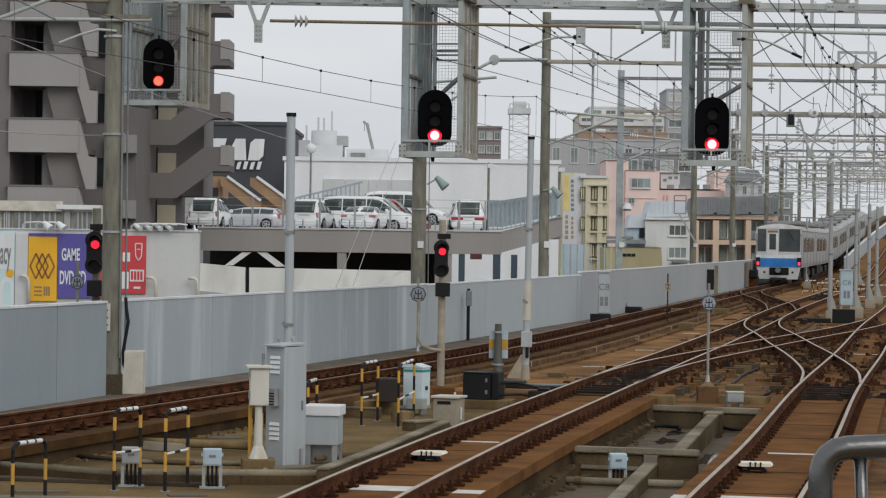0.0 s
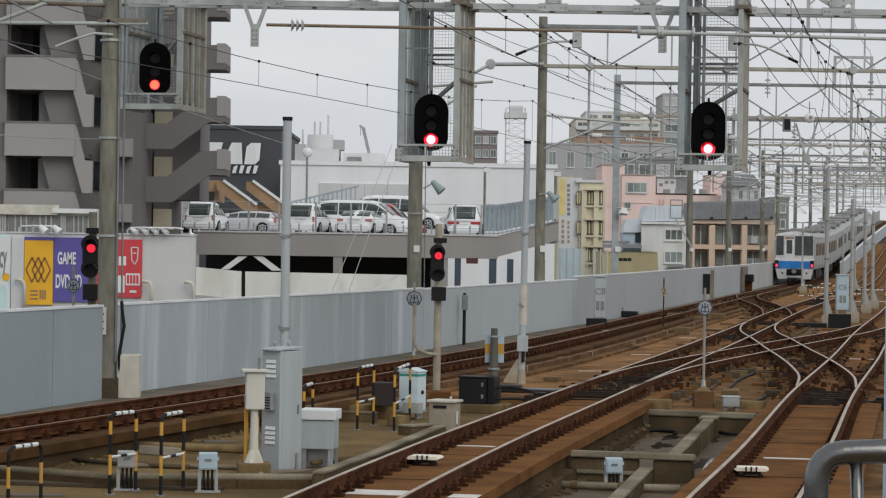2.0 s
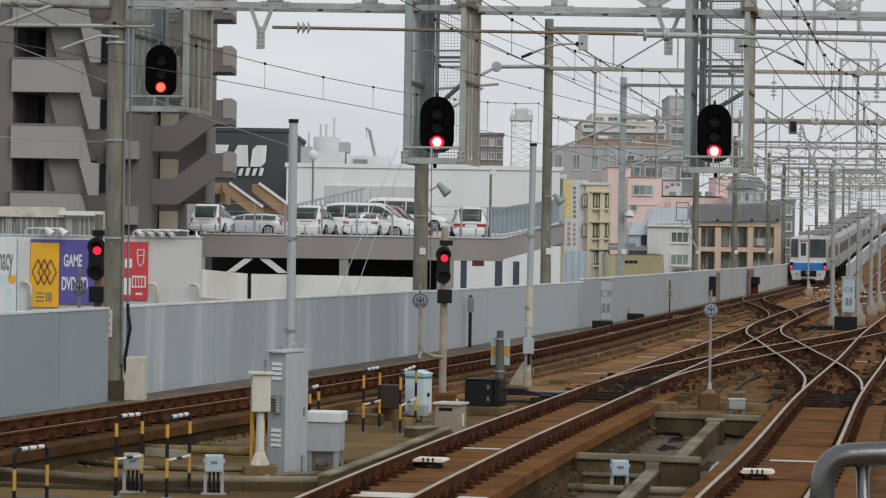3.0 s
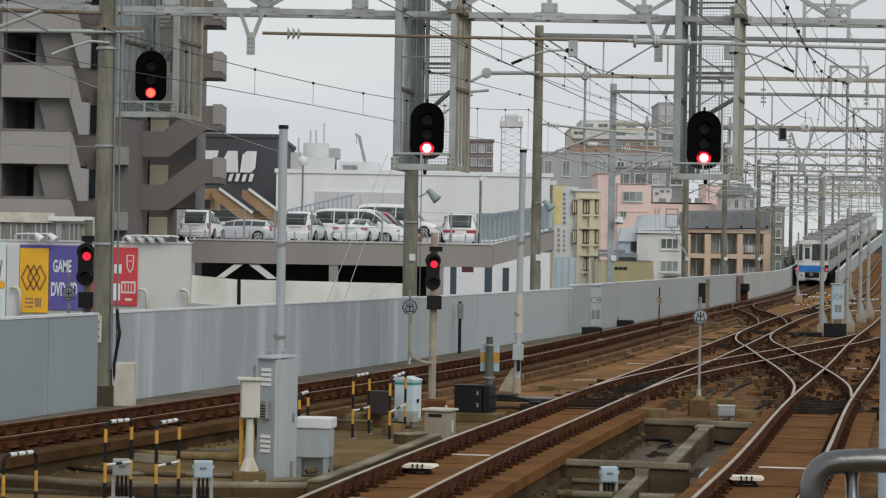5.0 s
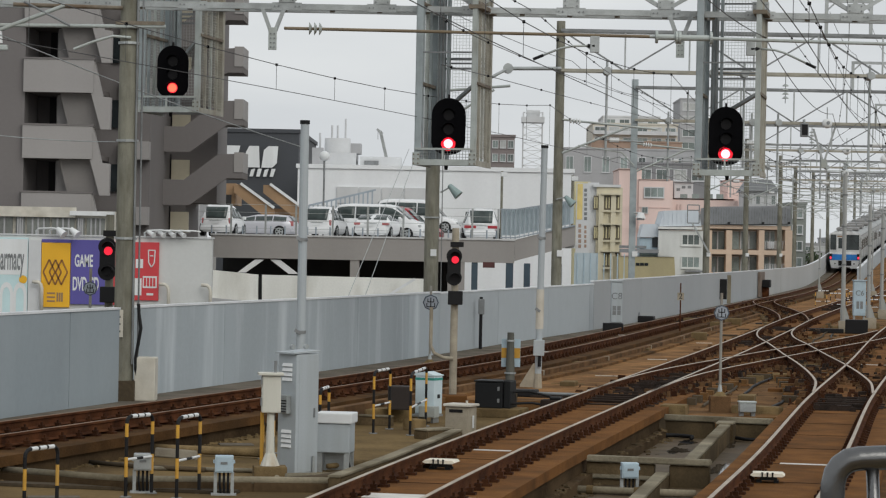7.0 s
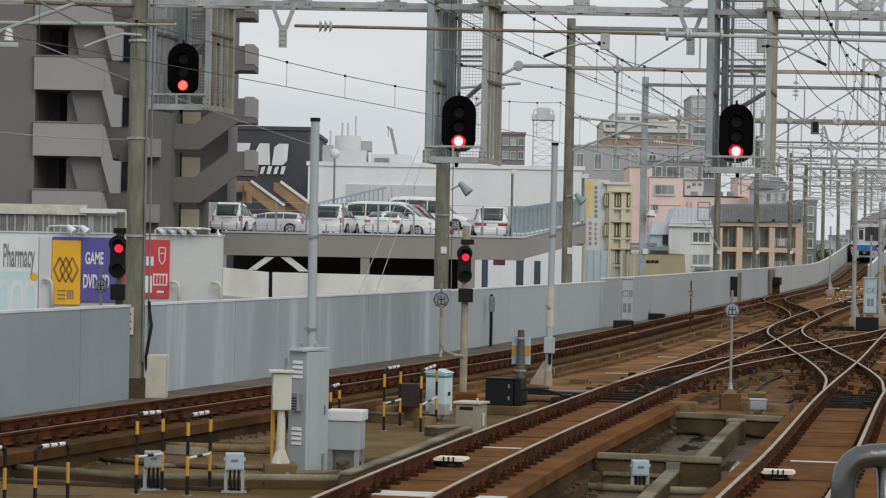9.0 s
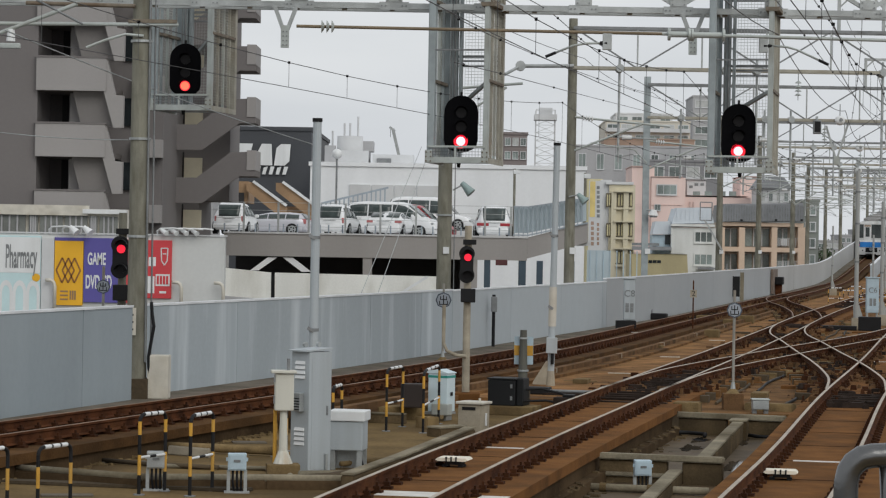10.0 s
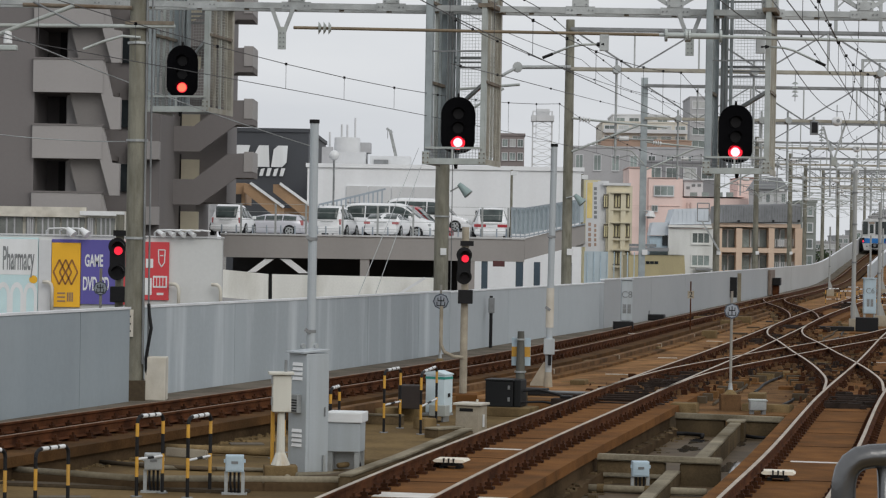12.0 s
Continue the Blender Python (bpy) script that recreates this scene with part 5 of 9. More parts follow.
lp = line_pole(pose(-5.475, 42.09, -0.15, 0, 0), 9.5, 0.17, "tall weathered concrete pole with bands and a black cable")
part("number_plate", box(-0.14, 0.01, -0.21, -0.195, 1.05, 1.5), M_CREAM, lp, "pale plate with worn marks")
for k in range(3):
    part("plate_mark", box(-0.10, -0.03, -0.217, -0.211, 1.13 + 0.12 * k, 1.16 + 0.12 * k), M_BLACK, lp)
part("footing_block", box(0.2, 0.55, -0.15, 0.25, 0.0, 0.72, 0.02), M_CREAM, lp, "pale concrete block beside the pole")
part("cable", rod(bmesh.new(), (0.16, -0.12, 0.6), (0.14, -0.1, 9.3), 0.018), M_STEELD, lp)
part("cable", tube(bmesh.new(), [(0.25, -0.12, 1.6), (0.26, -0.12, 1.45), (0.3, -0.14, 1.2), (0.22, -0.14, 0.7), (0.24, -0.1, 0.05)], 0.028), M_BLACK, lp)
part("arm", rod(bmesh.new(), (-2.6, -0.2, 6.15), (0.62, -0.2, 6.18), 0.032), M_GALVP, lp, "pale stained bracket tube")
part("bracket_foot", box(-0.2, 0.6, -0.24, -0.16, 6.2, 6.26), M_RUSTG, lp)
part("arm", rod(bmesh.new(), (-2.5, -0.22, 5.92), (-1.05, -0.2, 6.5), 0.035), M_GALVP, lp)
part("stay_rod", rod(bmesh.new(), (-1.72, -0.22, 6.55), (-0.95, -0.22, 6.16), 0.02), M_STEELD, lp)
part("arm", rod(bmesh.new(), (-1.9, -0.2, 6.5), (-0.1, -0.15, 6.48), 0.035), M_RUSTG, lp)
part("pull_off", tube(bmesh.new(), [(-0.89, -0.2, 5.78), (-0.57, -0.2, 5.91), (-0.25, -0.19, 6.01), (0.05, -0.19, 5.99)], 0.022), M_GALVP, lp)
part("insulator", rod(bmesh.new(), (-2.14, -0.2, 5.86), (-2.14, -0.2, 6.06), 0.075, 0.06), M_WHITE, lp, "white insulator")
part("insulator_base", box(-2.32, -1.98, -0.26, -0.14, 5.74, 5.83, 0.02), M_GALVP, lp)
lp2 = line_pole(pose(-0.62, 64.0, -2.2), 12.0, 0.19, "thick concrete pole with flood lamp beyond the barrier", False)
part("arm", rod(bmesh.new(), (0.15, -0.1, 8.6), (1.9, -0.3, 8.75), 0.035), M_GALVP, lp2)
part("strut", rod(bmesh.new(), (0.15, -0.1, 7.75), (1.5, -0.25, 8.65), 0.03), M_GALVP, lp2)
part("tag_plate", box(-0.02, 0.13, -0.23, -0.22, 4.45, 4.62), M_WHITE, lp2)
fl = part("lamp_arm", rod(bmesh.new(), (0.2, 0, 6.05), (0.45, 0, 6.2), 0.02), M_GALV, lp2)
part("flood_lamp", rod(bmesh.new(), (0.42, 0, 6.24), (0.66, -0.06, 5.98), 0.06, 0.13, 14), M_LAMPG, fl, "pale blue bell-shaped flood lamp")
fl2 = thing("flood_lamp", "pale blue bell-shaped lamp on the concrete pole", "lamp", pose(3.31, 79.80, 4.04))
part("arm", rod(bmesh.new(), (-0.2, 0, 0), (0.12, 0, 0.08), 0.02), M_GALV, fl2)
part("bell", rod(bmesh.new(), (0.08, 0, 0.1), (0.33, -0.06, -0.16), 0.06, 0.14, 14), M_LAMPG, fl2)

# number post by the far crossing
np_ = thing("number_post", "thin rusty post with a small numbered plate", "track post", pose(7.55, 85.21, -0.33))
part("post", rod(bmesh.new(), (0, 0, 0), (0, 0, 1.75), 0.024), M_RAIL, np_)
part("plate", box(-0.11, 0.11, -0.05, -0.038, 1.18, 1.43), M_BEIGEC, np_)


def words(text, size, material, parent, m, name="lettering", bold=0.0):
    c = bpy.data.curves.new(name, "FONT")
    c.body, c.size, c.extrude, c.align_x, c.align_y = text, size, 0.004, "CENTER", "CENTER"
    c.offset = size * bold
    tmp = new("tmp_text", c)
    dg = bpy.context.evaluated_depsgraph_get()
    me = bpy.data.meshes.new_from_object(tmp.evaluated_get(dg))
    bpy.data.objects.remove(tmp)
    me.materials.clear()
    me.materials.append(material)
    ob = new(name, me)
    ob.parent = parent
    ob.matrix_basis = m
    return ob


words("2", 0.26, M_BLACK, np_, pose(0, -0.056, 1.305, 90))

# equipment along the barrier


def trackside_box(m, w, h, material, label, text=None):
    t = thing("trackside_box", label, "equipment box", m, group="boxes beside the tracks")
    part("case", box(-w / 2, w / 2, -0.15, 0.15, 0.35, h, 0.03), material, t)
    part("cap", box(-w / 2 - 0.03, w / 2 + 0.03, -0.19, 0.19, h + 0.003, h + 0.05, 0.015), material, t)
    for sx in (-w / 2 + 0.05, w / 2 - 0.05):
        part("leg", box(sx - 0.035, sx + 0.035, -0.08, 0.08, 0, 0.35), M_GALV, t)
    if text:
        words(text, 0.3, M_STEELD, t, pose(0, -0.156, h * 0.72, 90))
        for k in range(2):
            for j in range(2):
                part("label_bar", box(-0.13 + 0.15 * j, -0.02 + 0.15 * j, -0.156, -0.151, h * 0.45 - 0.15 * k, h * 0.5 - 0.15 * k + 0.06), M_STEELD, t)
    return t


tbx = trackside_box(pose(5.21, 82.07, -0.2), 0.36, 1.66, M_GBOX, "grey marked equipment box against the barrier", "C8")
part("base_block", box(-0.42, 0.22, -0.25, 0.25, 0.0, 0.33, 0.02), M_BLACK, tbx, "dark base block")
trackside_box(pose(16.30, 102.66, -0.33), 0.5, 1.75, M_BLUEG, "pale blue marked equipment box on legs", "C6")
ct = thing("cable_post", "black post with a cable box on the barrier", "post", pose(0.68, 66.10, -0.15))
part("post", rod(bmesh.new(), (0, 0, 0), (0, 0, 1.35), 0.045), M_BLACK, ct)
part("case", box(-0.07, 0.09, -0.08, 0.02, 0.9, 1.3, 0.02), M_STEELD, ct)
ct = thing("cabinet_hatch", "dark hatch in a pale frame on the barrier", "hatch", pose(BARF.x(125.5) + 0.28, 125.5, -0.15))
part("frame", box(0.14, 0.32, -0.08, 0.0, 0.1, 1.5), M_BEAM, ct)
part("dark_panel", box(-0.42, 0.12, -0.09, -0.062, 0.3, 1.3), M_BLACK, ct)
part("post", rod(bmesh.new(), (-0.55, -0.1, 0), (-0.55, -0.1, 1.9), 0.05), M_STEELD, ct)
ct = thing("brown_gate", "brown weathered gate panel set in the barrier", "gate", pose(BARF.x(150) + 0.02, 150, -0.15, 0, 0, 78.7))
part("leaf", box(-1.7, 1.7, -0.22, -0.08, 0.05, 1.5, 0.01), mat("brown_weathered_panel", (0.17, 0.13, 0.105), 0.8, 0.0, 0.2), ct)
part("machine", box(-0.5, 0.5, -0.7, -0.23, 0.6, 1.05, 0.05), M_BLACK, ct)
part("stand", box(-0.3, 0.3, -0.6, -0.24, 0.0, 0.6), M_RAIL, ct)
pl = thing("low_machine", "low black point machine beside the track", "point machine", pose(6.62, 93.76, -0.2, 0, 0, -12))
part("casing", box(-0.75, 0.75, -0.25, 0.25, 0.05, 0.28, 0.05), M_BLACK, pl)
part("motor", rod(bmesh.new(), (-0.3, 0, 0.3), (0.2, 0, 0.3), 0.12), M_STEELD, pl)
pl2 = thing("low_machine", "low black point machine between the tracks", "point machine", pose(1.50, 48.36, -0.36, 0, 0, -12))
part("casing", box(-0.45, 0.1, -0.2, 0.2, 0.03, 0.17, 0.03), M_BLACK, pl2)
for e in (-0.22, -0.1, 0.05, 0.2):
    part("slide_bar", bar(bmesh.new(), (0.0, e, 0.05), (0.85, e + 0.03, 0.05), 0.05, 0.05), M_OILY, pl2)
part("bar", rod(bmesh.new(), (-0.9, 0, 0.1), (0.9, 0, 0.1), 0.03), M_STEELD, pl2)

# white posts beyond the crossing
def gusset_post(x, y, h, r, label):
    """A slim steel post with banded straps, a flared gusset and a concrete block."""
    t = thing("steel_post", label, "post", pose(x, y, -0.33), group="steel posts beyond the crossing")
    part("shaft", rod(bmesh.new(), (0, 0, 0), (0, 0, h), r, r * 0.9, 12), M_POST, t)
    part("gusset", prism(bmesh.new(), [(-r, 0.22), (-r - 0.02, 0.9), (r + 0.02, 0.9), (r + 0.24, 0.22)], -0.02, 0.02), M_POST, t)
    for f in (0.42, 0.66, 0.86):
        part("strap", rod(bmesh.new(), (0, 0, h * f), (0, 0, h * f + 0.06), r * 1.15, None, 12), M_STEELD, t)
    part("block", box(-0.42, 0.4, -0.3, 0.3, 0, 0.22, 0.02), M_CONC, t, "stained concrete block foot")
    part("block", box(-0.2, 0.26, -0.34, -0.305, 0, 0.42, 0.01), M_BEIGEC, t)
    return t


M_POST = mat("weathered_pale_post", (0.36, 0.37, 0.36), 0.6, 0.1, 0.12, 0.5, 0.1, (0.21, 0.19, 0.15), 0.55, streak=True)
gusset_post(14.06, 92.2, 5.75, 0.082, "slim pale steel post on a gusset beside the crossing")
gusset_post(15.84, 97.5, 4.75, 0.075, "slim pale steel post by the blue equipment box")
gusset_post(18.80, 112.2, 4.6, 0.085, "slim pale steel post with a wide gusset foot")
gusset_post(20.40, 119.5, 4.6, 0.08, "slim pale steel post with a gusset foot")
gusset_post(18.75, 118.0, 3.6, 0.05, "thin cream-stained post behind the blue box")
gusset_post(23.07, 161.4, 4.4, 0.06, "thin rusty pale post between the far tracks")
gusset_post(27.5, 168.0, 4.4, 0.06, "thin pale post beside the far track")
for x, y, w, h in ((8.94, 96.34, 0.5, 0.3), (9.52, 92.57, 0.4, 0.28), (10.63, 97.10, 0.6, 0.3), (7.81, 81.12, 0.45, 0.25), (3.04, 61.25, 0.3, 0.12), (5.31, 70.62, 0.25, 0.12), (2.39, 52.58, 0.3, 0.1), (5.43, 47.02, 0.3, 0.2)):
    solo("cable_pit", bx(bmesh.new(), -w / 2, w / 2, -0.3, 0.3, 0, h, 0.02), M_CONC, "small stained concrete cable pit box on the deck", "cable pit", group="cable pit boxes", m=pose(x, y, -0.335, 0, 0, -11))
tb = thing("tool_locker", "low black equipment row behind the white post", "equipment box", pose(14.03, 90.76, -0.33, 0, 0, -8))
part("case", box(-0.1, 0.7, -0.25, 0.25, 0, 0.5, 0.03), M_BLACK, tb)
part("case", box(-1.6, -0.15, -0.2, 0.2, 0, 0.16, 0.03), M_BLACK, tb)
# far striped hoops
for x, y in ((18.82, 128.85), (19.36, 136.76), (21.46, 143.69), (18.24, 112.84), (20.31, 123.97), (21.07, 124.40), (20.98, 136.42)):
    hoop((x, y), (x + 0.9, y + 0.6), 1.0, True)

# plate on legs by the sign
sb = thing("switch_box", "grey steel box on two legs at the pit edge", "equipment box", pose(5.08, 43.95, -0.80))
part("case", box(-0.14, 0.14, -0.12, 0.12, 0.54, 0.70, 0.012), M_GALV, sb)
part("lid", box(-0.155, 0.155, -0.135, 0.135, 0.702, 0.725, 0.006), M_GALVP, sb)
part("tray", box(-0.13, 0.13, -0.1, 0.1, 0.30, 0.32), M_CREAM, sb)
for e in (-0.1, 0.1):
    part("leg", box(e - 0.035, e + 0.035, -0.08, 0.08, 0.1, 0.54), M_STEELD, sb)

# ---------------------------------------------------------------- pits, beams, pipes, markings
def beam(a, b, w, z0, z1, label, material=M_BEAM):
    (ax, ay), (cx, cy) = a, b
    t = thing("pit_beam", label, "concrete beam", group="beams over the pits")
    # pale cap over a darker stained body paints top light and side shade
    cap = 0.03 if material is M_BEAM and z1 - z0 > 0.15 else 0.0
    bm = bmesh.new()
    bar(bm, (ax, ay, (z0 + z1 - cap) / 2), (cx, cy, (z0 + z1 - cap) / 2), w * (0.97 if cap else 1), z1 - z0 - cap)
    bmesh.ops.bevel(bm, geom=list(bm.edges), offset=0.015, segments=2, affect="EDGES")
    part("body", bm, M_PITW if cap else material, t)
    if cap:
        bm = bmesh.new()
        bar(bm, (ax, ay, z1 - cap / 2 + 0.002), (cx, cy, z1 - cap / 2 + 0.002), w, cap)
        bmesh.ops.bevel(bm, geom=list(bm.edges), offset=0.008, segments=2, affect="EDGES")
        part("lit_worn_top", bm, M_BEAM, t, "worn top, paled to paint the light on it")
    return t


# near cross wall in two lengths under one coping
beam((1.83, 34.34), (2.72, 34.09), 0.15, -0.76, -0.36, "stained concrete cross wall in the pit", M_PITW)
beam((2.92, 34.04), (3.44, 33.90), 0.15, -0.76, -0.36, "stained concrete cross wall in the pit", M_PITW)
beam((1.82, 34.30), (3.45, 33.86), 0.19, -0.355, -0.275, "pale weathered coping of the pit's cross wall")
beam((1.84, 34.24), (2.70, 34.00), 0.05, -0.58, -0.52, "pale smeared ledge on the pit wall", M_BEAM)
beam((1.86, 28.31), (2.82, 34.0), 0.19, -0.8, -0.46, "pale worn concrete beam along the pit")
beam((3.16, 34.3), (4.52, 42.2), 0.19, -0.8, -0.36, "pale worn concrete beam along the pit")
beam((4.50, 42.1), (4.60, 42.62), 0.3, -0.8, -0.33, "flared end of the concrete beam in the pit")
beam((3.50, 43.30), (5.36, 42.62), 0.2, -0.38, -0.285, "pale weathered cross beam in the pit")
beam((3.50, 43.32), (4.42, 42.98), 0.16, -0.76, -0.385, "brown-stained concrete cross wall in the pit", M_PITW)
beam((4.66, 42.90), (5.36, 42.64), 0.16, -0.76, -0.385, "brown-stained concrete cross wall in the pit", M_PITW)
beam((3.22, 43.0), (3.52, 43.3), 0.3, -0.76, -0.27, "dark stepped concrete block in the pit", M_CONCD)
beam((3.62, 44.1), (4.05, 44.0), 0.5, -0.5, -0.16, "stained concrete block past the pit", M_CONC)
beam((4.95, 44.9), (5.75, 44.6), 0.35, -0.5, -0.2, "stained concrete block past the pit", M_CONC)
smooth(solo("pipe", tube(bmesh.new(), [(1.15, 32.95, -0.6), (2.1, 32.74, -0.605), (3.12, 32.48, -0.6)], 0.05, 12), M_BEAM, "pale stained pipe across the pit", "pipe"))
for u in (1.75, 2.35):
    solo("pipe_collar", rod(bmesh.new(), (u, 33.03 - 0.23 * (u - 0.8), -0.603), (u + 0.08, 33.01 - 0.23 * (u - 0.8), -0.603), 0.06, None, 12), M_CONC, "collar round the pipe in the pit", "pipe collar", group="pipe collars")
smooth(solo("pipe", tube(bmesh.new(), [(3.30, 42.2, -0.60), (3.46, 42.75, -0.60), (3.75, 42.9, -0.61), (4.02, 42.6, -0.61), (3.98, 42.35, -0.62)], 0.035, 8), M_BLACK, "black flexible pipe looped on the pit floor", "pipe"))
smooth(solo("pipe", tube(bmesh.new(), [(4.66, 42.6, -0.60), (4.85, 42.3, -0.61), (5.05, 42.2, -0.61), (5.14, 42.5, -0.60)], 0.03, 8), M_BLACK, "black flexible pipe on the pit floor", "pipe"))
strip("pit_ledge", lambda y: T2.x(y) + 0.93, lambda y: T2.x(y) + 1.10, 20, 43.0, -0.52, "narrow stained ledge at the foot of the track bed", M_BASE)


def puddle(x, y, w, l, seed):
    rr = random.Random(seed)
    ph = [rr.uniform(0, 6.28) for _ in range(4)]
    bm = bmesh.new()
    vs = []
    for k in range(56):
        a = k * math.tau / 56
        q = 1 + 0.22 * math.sin(3 * a + ph[0]) + 0.16 * math.sin(5 * a + ph[1]) + 0.12 * math.sin(9 * a + ph[2]) + 0.07 * math.sin(17 * a + ph[3])
        vs.append(bm.verts.new((w * q * math.cos(a), l * q * math.sin(a), 0)))
    f = bm.faces.new(vs)
    r = bmesh.ops.extrude_face_region(bm, geom=[f])
    bmesh.ops.translate(bm, verts=[v for v in r["geom"] if isinstance(v, bmesh.types.BMVert)], vec=(0, 0, 0.004))
    bmesh.ops.recalc_face_normals(bm, faces=bm.faces)
    solo("puddle", bm, M_WATER, "shallow puddle of rain water on the pit floor", "puddle", group="puddles in the pit", m=pose(x, y, -0.657, 0, 0, -10))


rr = random.Random(44)
bits = []
for _ in range(260):
    y = rr.uniform(29, 43)
    x = T2.x(y) + 1.0 + abs(rr.gauss(0, 0.14)) if rr.random() < 0.6 else T3.x(y) - 0.95 - abs(rr.gauss(0, 0.1))
    bits.append((x, y, -0.665 if x > T2.x(y) + 1.1 else -0.53, rr.uniform(0, 3), rr.uniform(0.01, 0.05), rr.uniform(0.01, 0.06), rr.uniform(0.008, 0.04)))
heap("pit_rubble", "crumbled concrete and dirt along the pit edges", M_PITW, 4, bits)
bits = []
for _ in range(300):
    y = rr.uniform(29, 47)
    x = T1.x(y) + 1.02 + abs(rr.gauss(0, 0.16))
    bits.append((x, y, -0.505, rr.uniform(0, 3), rr.uniform(0.01, 0.05), rr.uniform(0.01, 0.06), rr.uniform(0.008, 0.04)))
heap("deck_rubble", "crumbled concrete and dirt at the foot of the track bed", M_CONC, 5, bits)
puddle(3.56, 40.2, 0.15, 0.55, 3)
puddle(3.86, 41.9, 0.13, 0.5, 8)
puddle(4.52, 41.7, 0.12, 0.8, 5)
puddle(3.9, 36.9, 0.16, 0.9, 9)


def slack(pts):
    return smooth(solo("loose_cable", tube(bmesh.new(), pts, 0.022, 8), M_BLACK, "loose black cable hanging into the pit", "cable", group="loose cables"))


slack([(3.39, 47.80, -0.3), (3.58, 45.47, -0.28), (3.77, 44.10, -0.29)])
slack([(7.81, 48.83, -0.3), (7.79, 46.75, -0.28), (7.58, 44.61, -0.3), (8.12, 44.58, -0.3)])


def run(name, pts, r, material, label, cat):
    bm = tube(bmesh.new(), pts, r, 10)
    return smooth(solo(name, bm, material, label, cat))


DUCT = [(-5.6, 31.42), (-3.87, 30.45), (-2.4, 30.66), (-1.40, 30.75)]
# dark strips paint the duct's shaded side below its pale top
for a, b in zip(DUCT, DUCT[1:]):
    beam(a, b, 0.13, -0.52, -0.39, "side of the cable duct, painted dark as shade", M_BASE)
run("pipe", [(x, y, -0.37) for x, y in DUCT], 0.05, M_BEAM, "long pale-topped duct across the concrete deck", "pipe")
beam((-4.12, 35.3), (-3.50, 34.86), 0.05, -0.5, -0.37, "thin pale board lying on the deck", M_BEIGEC)
run("pipe", [(-3.9, 33.2, -0.47), (-2.6, 33.1, -0.47), (-2.2, 32.2, -0.47)], 0.03, M_BEAM, "thin pale pipe on the deck", "pipe")
run("pipe", [(-4.76, 36.36, -0.42), (-4.13, 35.76, -0.42), (-2.63, 35.3, -0.42)], 0.06, M_CONC, "stained cable pipe across the concrete deck", "pipe")
run("pipe", [(-2.05, 30.90, -0.4), (-1.66, 31.26, -0.4), (-1.01, 32.78, -0.4), (-0.61, 34.87, -0.4)], 0.06, M_CONCD, "thick dark pipe beside the grey cabinet", "pipe")
run("pipe", [(-1.63, 33.42, -0.42), (-0.69, 34.82, -0.42)], 0.035, M_CONC, "stained cable pipe beside the track", "pipe")
beam((-5.61, 30.86), (-2.55, 30.3), 0.3, -0.51, -0.46, "long dark cable trough across the deck", M_CONCD)
beam((-5.07, 27.90), (-2.16, 27.94), 0.3, -0.51, -0.4, "pale concrete ledge across the deck", M_BEAM)
beam((-1.39, 30.14), (-0.84, 32.9), 0.17, -0.51, -0.24, "mossy concrete kerb beside the track", M_BEAM)
beam((-0.84, 32.9), (0.07, 38.17), 0.17, -0.51, -0.24, "mossy concrete kerb beside the track", M_BEAM)
run("pipe", [(-2.05, 31.5, -0.42), (-1.45, 31.72, -0.42), (-1.22, 32.4, -0.42), (-0.94, 34.05, -0.42), (-0.5, 36.4, -0.42)], 0.075, M_BEAM, "thick mossy pipe along the deck edge", "pipe")
beam((-0.5, 39.45), (-0.07, 39.91), 0.3, -0.51, -0.34, "short stained concrete block on the deck", M_BEAM)
beam((-0.72, 41.31), (-0.52, 41.49), 0.3, -0.51, -0.32, "short stained concrete block on the deck", M_CONC)
beam((-2.2, 42.6), (-1.0, 42.2), 0.16, -0.51, -0.33, "low stained concrete sill on the deck", M_BEAM)
run("pipe", [(-5.0, 33.9, -0.46), (-4.2, 33.35, -0.46), (-3.2, 33.0, -0.46)], 0.03, M_CONCD, "thin dark pipe on the deck", "pipe")
for x, y, w, l in ((-4.55, 33.9, 0.3, 0.12), (-3.3, 31.6, 0.22, 0.1), (-3.2, 37.6, 0.25, 0.15), (-2.2, 38.6, 0.2, 0.12), (-1.5, 35.2, 0.12, 0.12), (-4.6, 29.4, 0.3, 0.1), (-2.9, 29.2, 0.22, 0.1)):
    solo("deck_plate", bx(bmesh.new(), -w, w, -l, l, 0, 0.02, 0.005), M_WALK, "flat grey cover plate on the concrete deck", "cover plate", group="deck plates", m=pose(x, y, -0.5, 0, 0, 12))
beam((-2.26, 43.28), (-0.64, 44.23), 0.35, -0.51, -0.32, "stained concrete block with rounded edge", M_CONC)
beam((-1.62, 42.93), (-0.78, 43.57), 0.5, -0.51, -0.27, "stained concrete block with rounded edge", M_CONC)
M_DKLOCK = mat("dark_brown_paint", (0.022, 0.014, 0.011), 0.7, 0.0, 0.2, 0.6, 0.1)
solo("dark_locker", box(-0.2, 0.2, -0.16, 0.16, 0, 0.40, 0.02), M_DKLOCK, "small dark locker on a concrete block", "locker", m=pose(-0.90, 42.92, -0.27))


